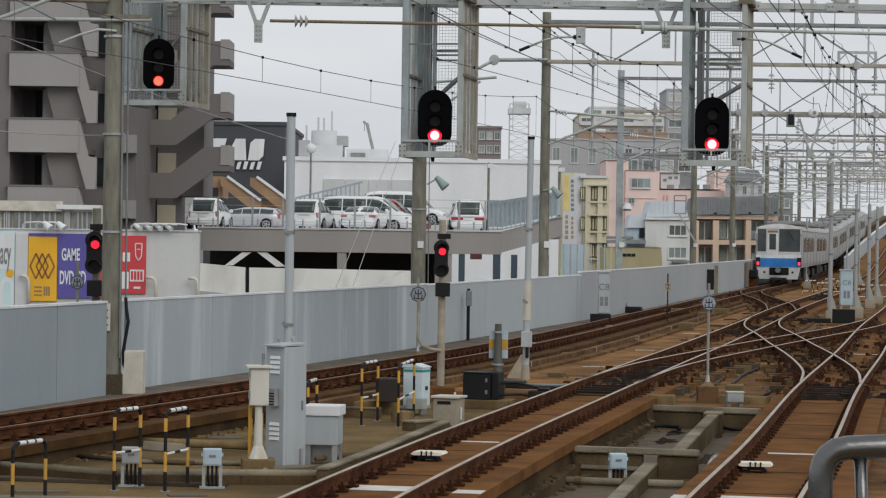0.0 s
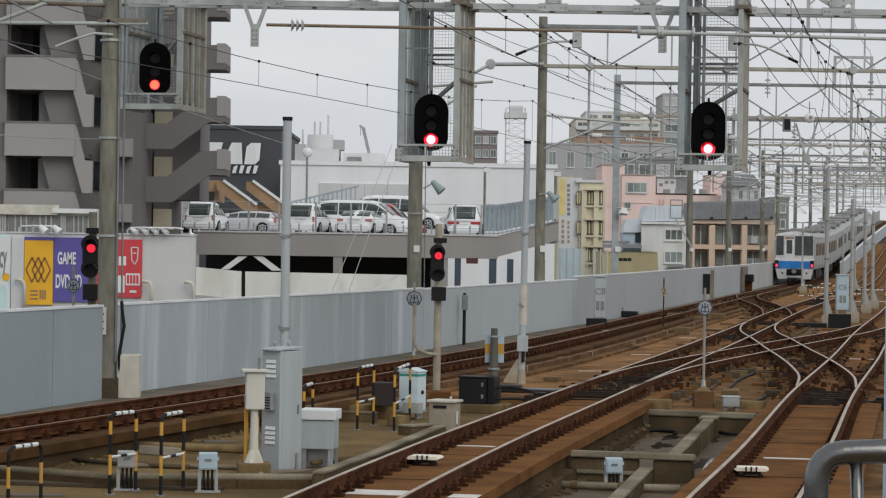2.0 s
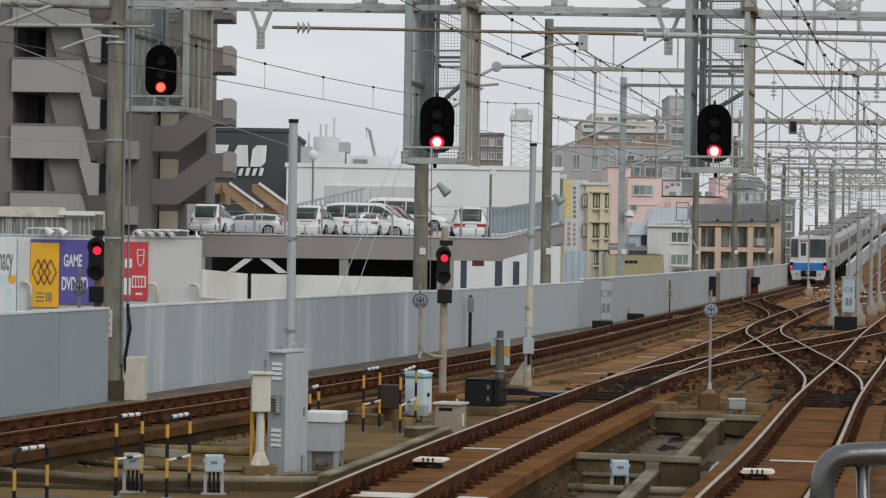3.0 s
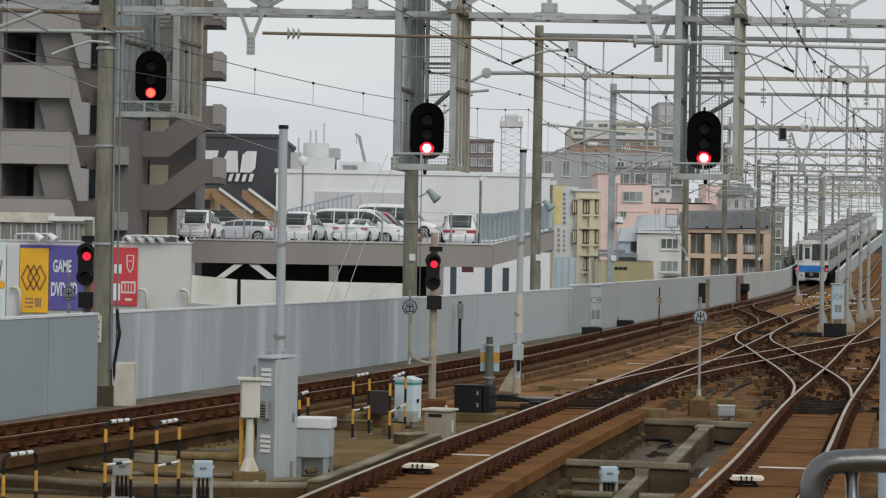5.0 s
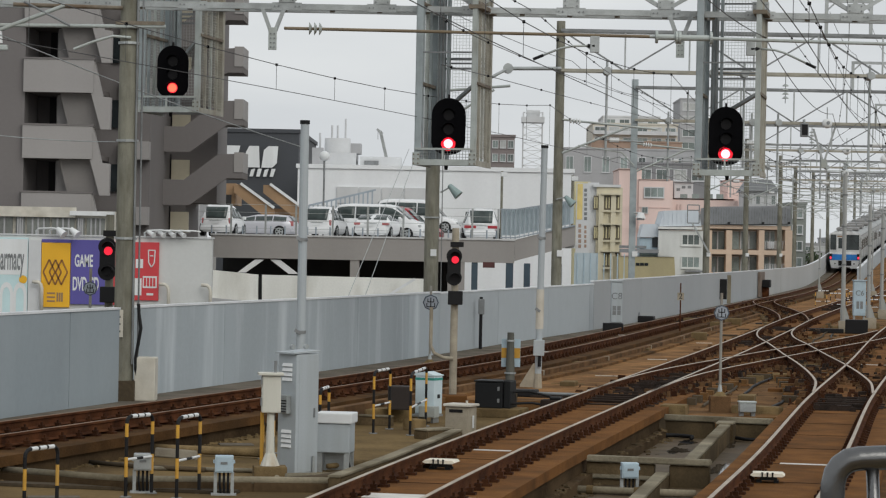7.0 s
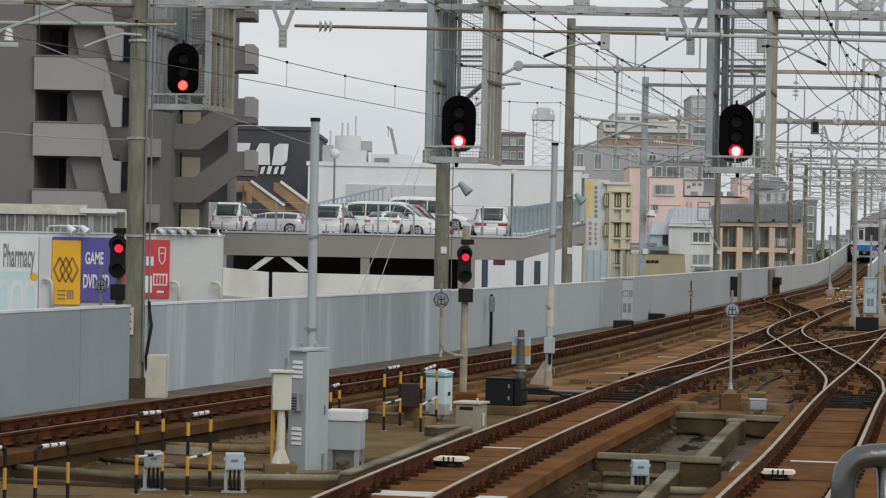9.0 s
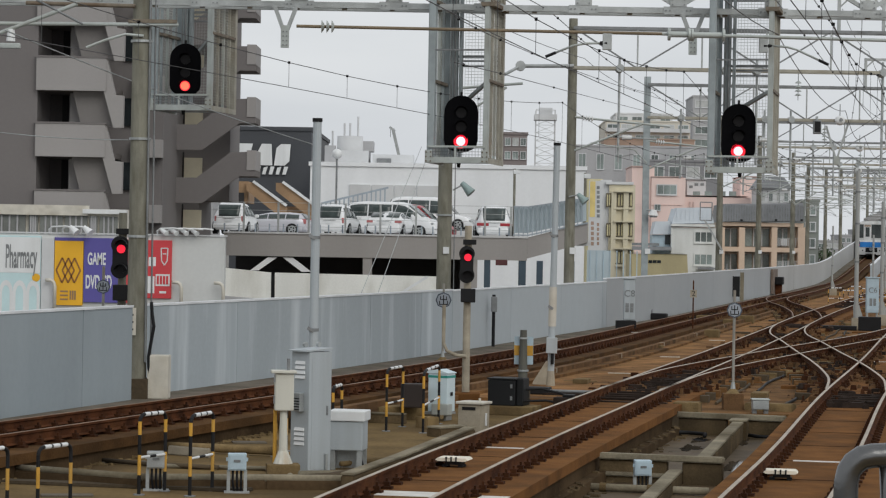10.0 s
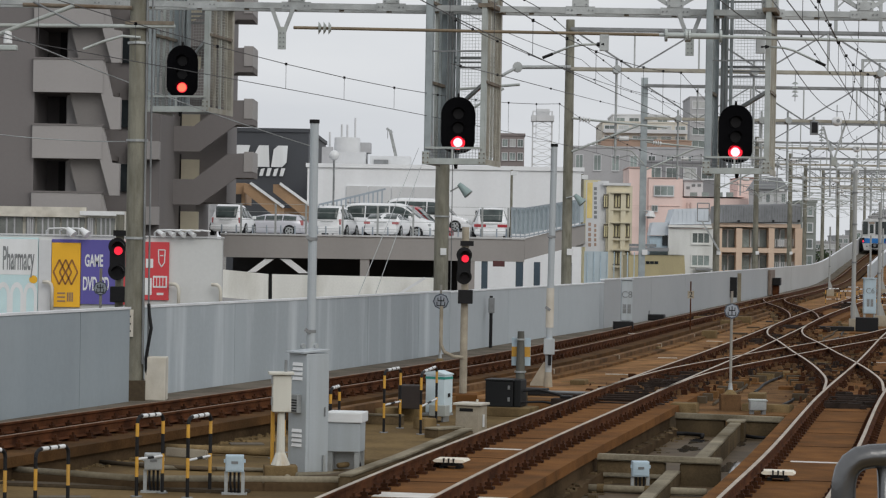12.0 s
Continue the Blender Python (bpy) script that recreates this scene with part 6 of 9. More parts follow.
def balise(m):
    t = thing("track_marker", "cream plastic track transponder on a dark bracket", "transponder", m, group="transponders between rails")
    part("plate", prism(bmesh.new(), [(-0.17, 0.075), (-0.2, 0.09), (-0.17, 0.115), (0.17, 0.115), (0.2, 0.09), (0.17, 0.075)], -0.16, 0.16), M_BALISE, t)
    for k in (-0.06, 0.0, 0.06):
        b = part("bolt", rod(bmesh.new(), (k, -0.172, 0.06), (k, -0.172, 0.115), 0.009, None, 8), M_BLACK, t)
        part("nut", rod(bmesh.new(), (k, -0.172, 0.115), (k, -0.172, 0.127), 0.014, None, 6), M_BLACK, b)
    part("bracket", box(-0.09, 0.11, -0.12, 0.12, 0.03, 0.074), M_BLACK, t)
    for k in (-0.1, 0.1):
        part("foot", box(k - 0.03, k + 0.03, -0.1, 0.1, 0, 0.03), M_BLACK, t)


balise(pose(-0.13, 30.69, -0.188, 0, 0, -12))
balise(pose(3.70, 29.79, -0.188, 0, 0, -8))


def marking(line, y, u0, u1, w=0.12):
    x, (sx, sy) = line.x(y), line.side(y)
    solo("track_stripe", box(u0, u1, -w / 2, w / 2, 0, 0.006), M_STRIPE, "faded white painted stripe across the track bed", "marking", group="painted stripes", kind="structure", m=pose(x, y, -0.188, 0, 0, math.degrees(math.atan2(sy, sx))))


for ln, y, u0, u1, w in ((T2, 27.2, -0.43, 0.43, 0.5), (T2, 33.6, -0.4, 0.1, 0.12), (T2, 27.1, 0.68, 0.99, 0.35), (T3, 32.4, -0.3, 0.42, 0.14), (T3, 26.7, -0.42, 0.42, 0.3), (T3, 26.6, -0.89, -0.65, 0.35), (T3, 62, -0.4, 0.4, 0.15), (T2, 45, -0.9, -0.6, 0.2), (T1, 66, -0.4, 0.4, 0.2), (T1, 80, -0.4, 0.4, 0.2)):
    marking(ln, y, u0, u1, w)
# joints across the beds
for ln, ys in ((T2, np.arange(22, 44, 3.4)), (T3, np.arange(22, 44, 2.6))):
    for y in ys:
        x, (sx, sy) = ln.x(y), ln.side(y)
        solo("bed_joint", box(-0.42, 0.42, -0.012, 0.012, 0, 0.004), M_FAST, "dark joint line across the track bed", "joint", group="bed joints", kind="structure", m=pose(x, y, -0.189, 0, 0, math.degrees(math.atan2(sy, sx))))


def turnout_gear(line, y, side):
    x, (sx, sy) = line.x(y), line.side(y)
    t = thing("point_rods", "dark greasy point rods between the rails", "point machine", pose(x, y, -0.19, 0, 0, math.degrees(math.atan2(sy, sx))), group="point machines")
    for k in range(4):
        part("sleeper_plate", box(-0.75, 0.75, k * 0.62 - 0.08, k * 0.62 + 0.08, 0.0, 0.02), M_OILY, t)
        part("rod", rod(bmesh.new(), (-0.5, k * 0.62 + 0.2, 0.06), (0.5, k * 0.62 + 0.2, 0.06), 0.02), M_OILY, t)
    part("drive", box(side * 0.85, side * 1.25, 0.05, 0.4, -0.1, 0.05, 0.02), M_OILY, t)
    part("drive_cover", box(side * 0.9, side * 1.1, 0.1, 0.35, 0.051, 0.1, 0.02), M_BLACK, t)
    part("drive_rod", rod(bmesh.new(), (side * 0.5, 0.22, 0.0), (side * 0.86, 0.22, 0.0), 0.03), M_OILY, t)


turnout_gear(T2, 44.0, -1)
turnout_gear(T3, 44.5, 1)
turnout_gear(T2, 88.0, 1)
# sleepers under the crossings
for ln, y0, y1 in ((X23, 47, 82), (X32, 48, 84), (X21, 97, 145), (T2, 86, 100), (T3, 60, 84)):
    for y in np.arange(y0, y1, 0.9):
        x, (sx, sy) = ln.x(y), ln.side(y)
        rr = random.random()
        solo("sleeper", box(-1.15, 1.15, -0.12, 0.12, 0, 0.13), M_DECKD if rr < 0.5 else M_CONCD if rr < 0.88 else M_CONC, "stained concrete sleeper under the crossing", "sleeper", group="sleepers of the crossings", m=pose(x, y, -0.331 + grade(y), 0, 0, math.degrees(math.atan2(sy, sx)) + 3 * (rr - 0.5)))

# handrail close to the camera
hr = thing("handrail", "brushed stainless platform handrail with a rounded corner", "handrail", pose(0, 4.6, 0))
smooth(part("top_rail", tube(bmesh.new(), [(0.693, 0, 1.918), (0.691, 0, 1.970), (0.690, 0, 2.021), (0.689, 0, 2.062), (0.690, 0, 2.084), (0.694, 0, 2.103), (0.703, 0, 2.117), (0.717, 0, 2.127), (0.737, 0, 2.131), (0.768, 0, 2.133), (0.798, 0, 2.134), (0.942, 0, 2.136)], 0.0225, 16), M_CHROME, hr))
smooth(part("inner_post", rod(bmesh.new(), (0.76, 0.00, 2.12), (0.77, 0.00, 1.92), 0.012, None, 14), M_CHROME, hr))
part("base_plate", box(0.62, 0.88, -0.1, 0.1, 1.05, 1.1), M_STEELD, hr)
plat = solo("platform_floor", box(-1.5, 3.5, -4.0, 5.2, 0.85, 1.05), M_CONC, "grey concrete platform end under the handrail", "platform", "structure")
pc = thing("platform_post", "pale blue-grey painted steel post at the platform end", "post", pose(0.89, 4.9, 1.05))
part("shaft", rod(bmesh.new(), (0, 0, 0), (0, 0, 3.2), 0.028, None, 16), M_BLUEG, pc)
part("foot", rod(bmesh.new(), (0, 0, 0), (0, 0, 0.02), 0.07), M_STEELD, pc)


# ---------------------------------------------------------------- town
GZ = -7.0
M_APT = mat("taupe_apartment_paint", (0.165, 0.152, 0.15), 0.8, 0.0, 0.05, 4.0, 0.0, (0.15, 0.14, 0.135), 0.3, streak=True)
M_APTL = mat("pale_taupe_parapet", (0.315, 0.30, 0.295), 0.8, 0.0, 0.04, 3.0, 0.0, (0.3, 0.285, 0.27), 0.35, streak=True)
M_GREENG = mat("light_grey_panel_glass", (0.20, 0.21, 0.195), 0.3, 0.0, 0.25, 0.8)
# two darker taupes with the shade of stair wall and slabs painted in
M_APTM = mat("shaded_taupe_stair_wall", (0.20, 0.187, 0.18), 0.85, 0.0, 0.06, 3.0)
M_APTD = mat("shaded_taupe_soffit", (0.13, 0.115, 0.108), 0.85, 0.0, 0.06, 3.0)
M_PINK = mat("pink_render", (0.80, 0.62, 0.57), 0.8, 0.0, 0.05, 4.0, 0.0, (0.5, 0.37, 0.33), 0.3, streak=True)
M_BEIGE = mat("beige_render", (0.62, 0.57, 0.43), 0.8, 0.0, 0.06, 4.0, 0.0, (0.4, 0.36, 0.27), 0.35, streak=True)
M_NAVY = mat("dark_slate_cladding", (0.05, 0.054, 0.062), 0.6, 0.0, 0.06, 3.0)
M_BEIGEY = mat("yellow_cream_render", (0.62, 0.56, 0.34), 0.8, 0.0, 0.08, 4.0, 0.0, (0.4, 0.36, 0.24), 0.4, streak=True)
M_WINB = mat("brown_shaded_window", (0.13, 0.11, 0.075), 0.4, 0.0, 0.3, 1.0)
M_YELP = mat("faded_yellow_sign", (0.66, 0.52, 0.20), 0.6, 0.0, 0.1)
M_PINKD = mat("dusky_pink_trim", (0.60, 0.44, 0.40), 0.8, 0.0, 0.06, 3.0)
M_WALLO = mat("weathered_white_render", (0.70, 0.71, 0.69), 0.8, 0.0, 0.06, 3.0, 0.0, (0.42, 0.42, 0.39), 0.45, streak=0.2)
M_SHED = mat("mustard_beige_sheet", (0.44, 0.38, 0.22), 0.75, 0.0, 0.08, 3.0, 0.0, (0.3, 0.26, 0.16), 0.4, streak=0.3)
M_TANIN = mat("pale_tan_recess_wall", (0.42, 0.36, 0.29), 0.8, 0.0, 0.08, 3.0)
M_APPW = mat("grimy_white_concrete", (0.76, 0.76, 0.72), 0.85, 0.0, 0.08, 2.0, 0.1, (0.40, 0.38, 0.32), 0.6, streak=0.3, stain_size=2.5)
M_TAN = mat("tan_render", (0.66, 0.50, 0.38), 0.8, 0.0, 0.07, 4.0)
M_GREYB = mat("grey_render", (0.40, 0.40, 0.41), 0.8, 0.0, 0.08, 6.0, 0.0, (0.26, 0.26, 0.26), 0.4, streak=True)
M_GREYL = mat("pale_grey_render", (0.60, 0.61, 0.62), 0.8, 0.0, 0.06, 6.0, 0.0, (0.42, 0.42, 0.42), 0.35, streak=True)
M_WALLW = mat("white_wall_panels", (0.82, 0.84, 0.86), 0.7, 0.0, 0.04, 5.0, 0.0, (0.55, 0.56, 0.58), 0.3, streak=True)
M_ADW = mat("pale_grey_wall_paint", (0.60, 0.61, 0.60), 0.75, 0.0, 0.05, 3.0, 0.0, (0.42, 0.42, 0.40), 0.4, streak=0.25)
M_BLUEST = mat("dark_blue_steel", (0.055, 0.085, 0.115), 0.5, 0.2, 0.1)
M_FENCEL = mat("pale_blue_sheet_fence", (0.44, 0.52, 0.56), 0.6, 0.0, 0.06, 2.0)
M_PARKF = mat("taupe_fascia", (0.33, 0.315, 0.305), 0.7, 0.0, 0.05, 4.0, 0.0, (0.26, 0.25, 0.24), 0.3, streak=True)
M_WOOD = mat("brown_timber_cladding", (0.30, 0.19, 0.105), 0.75, 0.0, 0.15, 1.5)
M_BLIND = mat("pale_curtain", (0.45, 0.46, 0.45), 0.8, 0.0, 0.15, 1.0)
# bright cream that paints the light on the stair landings
M_LITW = mat("painted_lit_landing", (0.62, 0.57, 0.44), 0.8, 0.0, 0.05)
M_ROOFG = mat("grey_metal_roof", (0.24, 0.25, 0.265), 0.6, 0.1, 0.1, 2.0)
M_ROOFB = mat("blue_grey_roof", (0.60, 0.65, 0.70), 0.6, 0.0, 0.06, 2.0)
M_FENCE = mat("blue_grey_fence", (0.32, 0.37, 0.42), 0.6, 0.1, 0.08, 1.0)
M_SY = mat("yellow_board", (0.80, 0.43, 0.02), 0.5, 0.0, 0.04)
M_SB = mat("violet_blue_board", (0.10, 0.085, 0.33), 0.5, 0.0, 0.04)
M_SR = mat("red_board", (0.58, 0.05, 0.06), 0.5, 0.0, 0.04)
M_SC = mat("pale_cyan_board", (0.55, 0.72, 0.74), 0.5, 0.0, 0.05)
# near-black colour that paints the shade inside openings
M_DARKIN = mat("painted_interior_shade", (0.022, 0.021, 0.022), 0.8, 0.0, 0.2)
# brown lightened to paint haze over the distant storey
M_BRICKB = mat("brown_band", (0.36, 0.25, 0.19), 0.8, 0.0, 0.1, 3.0)
M_LEAF = mat("dark_foliage", (0.05, 0.075, 0.035), 0.8, 0.0, 0.35, 1.0)


def slab_poly(name, pts, y0, y1, material, parent, label=""):
    return part(name, prism(bmesh.new(), pts, y0, y1), material, parent, label)


def window(parent, x0, x1, z0, z1, y, frame_mat, curtain=False, name="window", bars=1):
    """A glazed opening: frame proud of the wall, a pane set back in it, and a mullion."""
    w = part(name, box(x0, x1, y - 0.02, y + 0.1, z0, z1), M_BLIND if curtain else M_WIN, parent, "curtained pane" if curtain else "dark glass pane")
    e = min(0.06, (x1 - x0) * 0.05)
    part("window_frame", bx(bx(bx(bx(bmesh.new(), x0 - e, x0 + e, y - 0.07, y - 0.022, z0 - e, z1 + e), x1 - e, x1 + e, y - 0.07, y - 0.022, z0 - e, z1 + e), x0 + e, x1 - e, y - 0.07, y - 0.022, z1 - e, z1 + e), x0 + e, x1 - e, y - 0.07, y - 0.022, z0 - e, z0 + e), frame_mat, w)
    for k in range(bars):
        xm = x0 + (x1 - x0) * (k + 1) / (bars + 1)
        part("mullion", box(xm - e * 0.5, xm + e * 0.5, y - 0.06, y - 0.022, z0 + e, z1 - e), frame_mat, w)
    part("sill", box(x0 - e * 1.5, x1 + e * 1.5, y - 0.12, y - 0.071, z0 - e * 2, z0 - e), frame_mat, w)
    return w


def block(name, label, x0, x1, y, deep, z1, material, z0=GZ, roof=None, lip=0.25):
    """A building body with a parapet roof."""
    t = thing(name, label, "building", pose(0, 0, 0))
    part("wall", box(x0, x1, y, y + deep, z0, z1), material, t)
    part("roof", box(x0 - 0.1, x1 + 0.1, y - 0.1, y + deep + 0.1, z1 + 0.003, z1 + lip), roof or material, t)
    return t


# apartment block with stepped balconies
AY = 100.0


def ZT(h):
    return 11.656 - h * 0.02222


ap = thing("apartment_block", "taupe apartment block with balconies and outside stairs", "apartment block", pose(0, 0, 0))
part("wall", box(-23.27, -17.09, AY, AY + 14, GZ, 16), M_APT, ap, "dark taupe side wall")
part("back_wall", box(-17.09, -12.49, AY + 3.2, AY + 14, GZ, 16), M_APT, ap)
for top in (-258, -140, -23, 95, 212, 331):
    zt, zb = ZT(top), ZT(top + 58)
    fl = part("balcony", box(-17.11, -14.36, AY - 0.25, AY - 0.08, zb, zt), M_APTL, ap, "pale balcony parapet")
    part("coping", box(-17.16, -14.31, AY - 0.28, AY - 0.05, zt + 0.002, zt + 0.07), M_APT, fl)
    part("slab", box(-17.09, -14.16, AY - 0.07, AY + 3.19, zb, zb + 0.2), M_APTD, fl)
    slab_poly("return_panel", [(-14.61, zt +0.00), (-14.33, zt -0.06), (-14.00, zt -1.42), (-13.67, zt -1.46), (-13.68, zt -2.71), (-14.05, zt -2.72), (-14.46, zt -1.28), (-14.64, zt -1.27)], AY - 0.2, AY + 0.2, M_APTL, fl, "stepped pale return panel")
    # this face gets a greyer taupe to paint its shade
    slab_poly("soffit", [(-15.75, zt -1.29), (-14.46, zt -1.28), (-14.05, zt -2.69), (-15.39, zt -2.64)], AY + 0.3, AY + 0.6, M_APTM, fl, "slanting stair wall, its shade painted grey")
    # dark sheet painted in for the shade of the doorway
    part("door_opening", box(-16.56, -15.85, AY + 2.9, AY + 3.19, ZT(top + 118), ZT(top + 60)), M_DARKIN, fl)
    part("downpipe", box(-16.27, -16.20, AY + 2.8, AY + 2.89, ZT(top + 118), ZT(top + 60)), M_APTL, fl)
    part("pillar", box(-15.96, -15.53, AY + 1.0, AY + 1.6, ZT(top + 117), ZT(top + 60)), M_APTL, fl)
    part("side_window", box(-14.10, -13.57, AY + 3.05, AY + 3.19, ZT(top + 112), ZT(top + 62)), M_GLASS, fl)
    part("window_bar", box(-13.75, -13.70, AY + 2.98, AY + 3.04, ZT(top + 112), ZT(top + 66)), M_APTL, fl)
    part("mid_band", box(-13.67, -12.47, AY + 2.6, AY + 3.18, ZT(top + 53), ZT(top + 20)), M_APTL, fl)
# outside stairs
AS = 108.0


def SXZ(u, h, off):
    return 0.024 * u + 0.00034 * (h + off) - 18.964, 12.46 - 0.024 * (h + off)


part("stair_back", box(-13.61, -11.79, AS + 2.5, AS + 8, GZ, 17), M_APT, ap)
part("stair_wall", box(-11.79, -10.45, AS + 2.5, AS + 7, SXZ(0, 345, 0)[1], 17), M_APT, ap)
for off in (-279, -186, -93, 0, 94):
    a = slab_poly("stair_flight", [SXZ(228, 212, off), SXZ(302, 212, off), SXZ(362, 166, off), SXZ(406, 164, off), SXZ(406, 208, off), SXZ(378, 208, off), SXZ(312, 257, off), SXZ(228, 257, off)], AS - 0.1, AS + 0.12, M_APT, ap, "taupe stair parapet")
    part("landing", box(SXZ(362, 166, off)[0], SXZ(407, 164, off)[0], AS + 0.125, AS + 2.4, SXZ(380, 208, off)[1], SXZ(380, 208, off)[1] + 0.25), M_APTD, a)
    part("landing_end", box(SXZ(391, 164, off)[0], SXZ(407, 164, off)[0], AS - 0.14, AS + 2.4, SXZ(380, 208, off)[1] + 0.26, SXZ(380, 164, off)[1] + 0.05), M_APTL, a)
    # dark sheet that stands for shade behind the landing
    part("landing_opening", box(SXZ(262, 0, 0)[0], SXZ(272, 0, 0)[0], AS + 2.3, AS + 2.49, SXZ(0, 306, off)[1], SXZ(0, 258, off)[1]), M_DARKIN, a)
    # the landing's light is only this pale colour, no lamp
    part("lit_wall", box(SXZ(273, 0, 0)[0], SXZ(305, 0, 0)[0], AS + 2.2, AS + 2.49, SXZ(0, 305, off)[1], SXZ(0, 268, off)[1]), M_LITW, a, "landing wall, its light painted in cream")
    part("stair_post", box(SXZ(245, 0, 0)[0], SXZ(252, 0, 0)[0], AS + 0.4, AS + 0.9, SXZ(0, 306, off)[1], SXZ(0, 258, off)[1]), M_APTL, a)

# low framed building in front of the apartments
lb = thing("garden_building", "low cream framed building with glazed panels", "building", pose(0, 0, 0))
LBY = 93.0


def SXL(u):
    return u * 0.020667 - 16.203


def SZL(h):
    return 11.025 - h * 0.020667


part("wall", box(-20.35, -12.58, LBY + 0.3, LBY + 5, GZ, 3.54), M_CREAM, lb)
part("fascia", box(-20.35, -13.95, LBY, LBY + 0.29, 3.29, 3.66), M_CREAM, lb)
part("fascia", box(-14.15, -12.54, LBY - 0.1, LBY + 0.2, 3.37, 3.53), M_WHITE, lb)
for x0, x1 in ((2, 18), (22, 62), (66, 106), (110, 124), (128, 160), (-60, -4), (-130, -64)):
    part("glazed_panel", box(SXL(x0), SXL(x1), LBY + 0.2, LBY + 0.295, SZL(410), SZL(375)), M_GREENG, lb)
    for k in range(1, 4):
        xm = SXL(x0 + (x1 - x0) * k / 4)
        part("lattice_bar", box(xm - 0.03, xm + 0.03, LBY + 0.14, LBY + 0.195, SZL(410), SZL(375)), M_GREYB, lb)

# advertising wall
SWY = 86.0


def SX(u):
    return u * 0.019111 - 14.983


def SZ(h):
    return 10.393 - h * 0.019111


sw = thing("advertising_wall", "pale grey wall carrying coloured advertising boards", "wall", pose(0, 0, 0))
part("wall", box(-19.94, -8.25, SWY, SWY + 0.4, GZ, 2.59), M_ADW, sw)
part("coping", box(-19.98, -8.21, SWY - 0.05, SWY + 0.45, 2.60, 2.65), M_GREYL, sw)
part("pipe", box(-14.44, -14.02, SWY - 0.12, SWY - 0.003, GZ, 2.44), M_GREYL, sw, "pale pilaster between the boards")


def board(name, u0, v0, u1, py1, material, label):
    t = thing(name, label, "advertising board", pose(0, 0, 0), group="boards on the wall")
    part("panel", box(SX(u0), SX(u1), SWY - 0.09, SWY - 0.005, SZ(py1), SZ(v0), 0.01), material, t)
    return t


y_ = board("advertising_board", 51, 420, 102, 534, M_SY, "yellow advertising board with a zigzag emblem")
for k in range(3):
    cx = SX(65 + 11 * k)
    em = bmesh.new()
    for s in (-1, 1):
        bar(em, (cx + s * 0.2, SWY - 0.1, SZ(472)), (cx, SWY - 0.1, SZ(450)), 0.02, 0.05)
        bar(em, (cx + s * 0.2, SWY - 0.1, SZ(472)), (cx, SWY - 0.1, SZ(494)), 0.02, 0.05)
    part("emblem", em, mat("brown_print", (0.28, 0.12, 0.03), 0.6), y_)
for k in range(3):
    part("text_bar", box(SX(62), SX(76), SWY - 0.098, SWY - 0.091, SZ(511 + 7 * k), SZ(508 + 7 * k)), M_WOOD, y_)
    part("text_bar", box(SX(79 + 4 * k), SX(82 + 4 * k), SWY - 0.098, SWY - 0.091, SZ(524), SZ(508)), M_WOOD, y_)
b_ = board("advertising_board", 103, 414, 165, 528, M_SB, "violet-blue advertising board with white lettering")
part("top_strip", box(SX(51), SX(102.8), SWY - 0.088, SWY - 0.005, SZ(419.6), SZ(414)), M_SB, b_)
words("GAME", 0.42, M_WHITE, b_, Matrix.Translation((SX(126), SWY - 0.096, SZ(452))) @ pose(0, 0, 0, 90) @ Matrix.Diagonal((0.55, 1.35, 1, 1)), bold=0.025)
words("DVD\u00b7CD", 0.42, M_WHITE, b_, Matrix.Translation((SX(130), SWY - 0.096, SZ(493))) @ pose(0, 0, 0, 90) @ Matrix.Diagonal((0.56, 1.5, 1, 1)), bold=0.025)
r0_ = board("advertising_board", 166, 416, 214, 528, M_SR, "red strip of an advertising board behind the pole")
r_ = board("advertising_board", 215, 416, 259, 519, M_SR, "red advertising board with white panels")
part("white_panel", box(SX(214), SX(229), SWY - 0.098, SWY - 0.091, SZ(510), SZ(480)), M_WHITE, r_)
part("white_panel", box(SX(231), SX(256), SWY - 0.098, SWY - 0.091, SZ(497), SZ(476)), M_WHITE, r_)
for k in range(4):
    part("text_bar", box(SX(233 + 5.5 * k), SX(237 + 5.5 * k), SWY - 0.105, SWY - 0.099, SZ(494), SZ(479)), M_SR, r_)
for k in range(2):
    part("text_bar", box(SX(218 + 8 * k), SX(223 + 8 * k), SWY - 0.098, SWY - 0.091, SZ(462), SZ(446)), M_WHITE, r_)
sh = bmesh.new()
for a, b in (((240, 430), (252, 430)), ((240, 430), (241, 452)), ((252, 430), (251, 452)), ((241, 452), (246, 460)), ((251, 452), (246, 460)), ((243, 440), (249, 440))):
    bar(sh, (SX(a[0]), SWY - 0.1, SZ(a[1])), (SX(b[0]), SWY - 0.1, SZ(b[1])), 0.02, 0.035)
part("shield_outline", sh, M_WHITE, r_)
part("text_bar", box(SX(238), SX(250), SWY - 0.098, SWY - 0.091, SZ(510), SZ(506)), M_WHITE, r_)
c_ = board("advertising_board", -150, 412, 27, 560, M_SC, "pale cyan board with dark lettering and arches")
part("white_top", box(SX(-150), SX(26), SWY - 0.098, SWY - 0.091, SZ(478), SZ(415)), M_WHITE, c_)
words("Pharmacy", 0.55, M_STEELD, c_, Matrix.Translation((SX(-8), SWY - 0.102, SZ(451))) @ pose(0, 0, 0, 90) @ Matrix.Diagonal((0.50, 2.0, 1, 1)), bold=0.02)
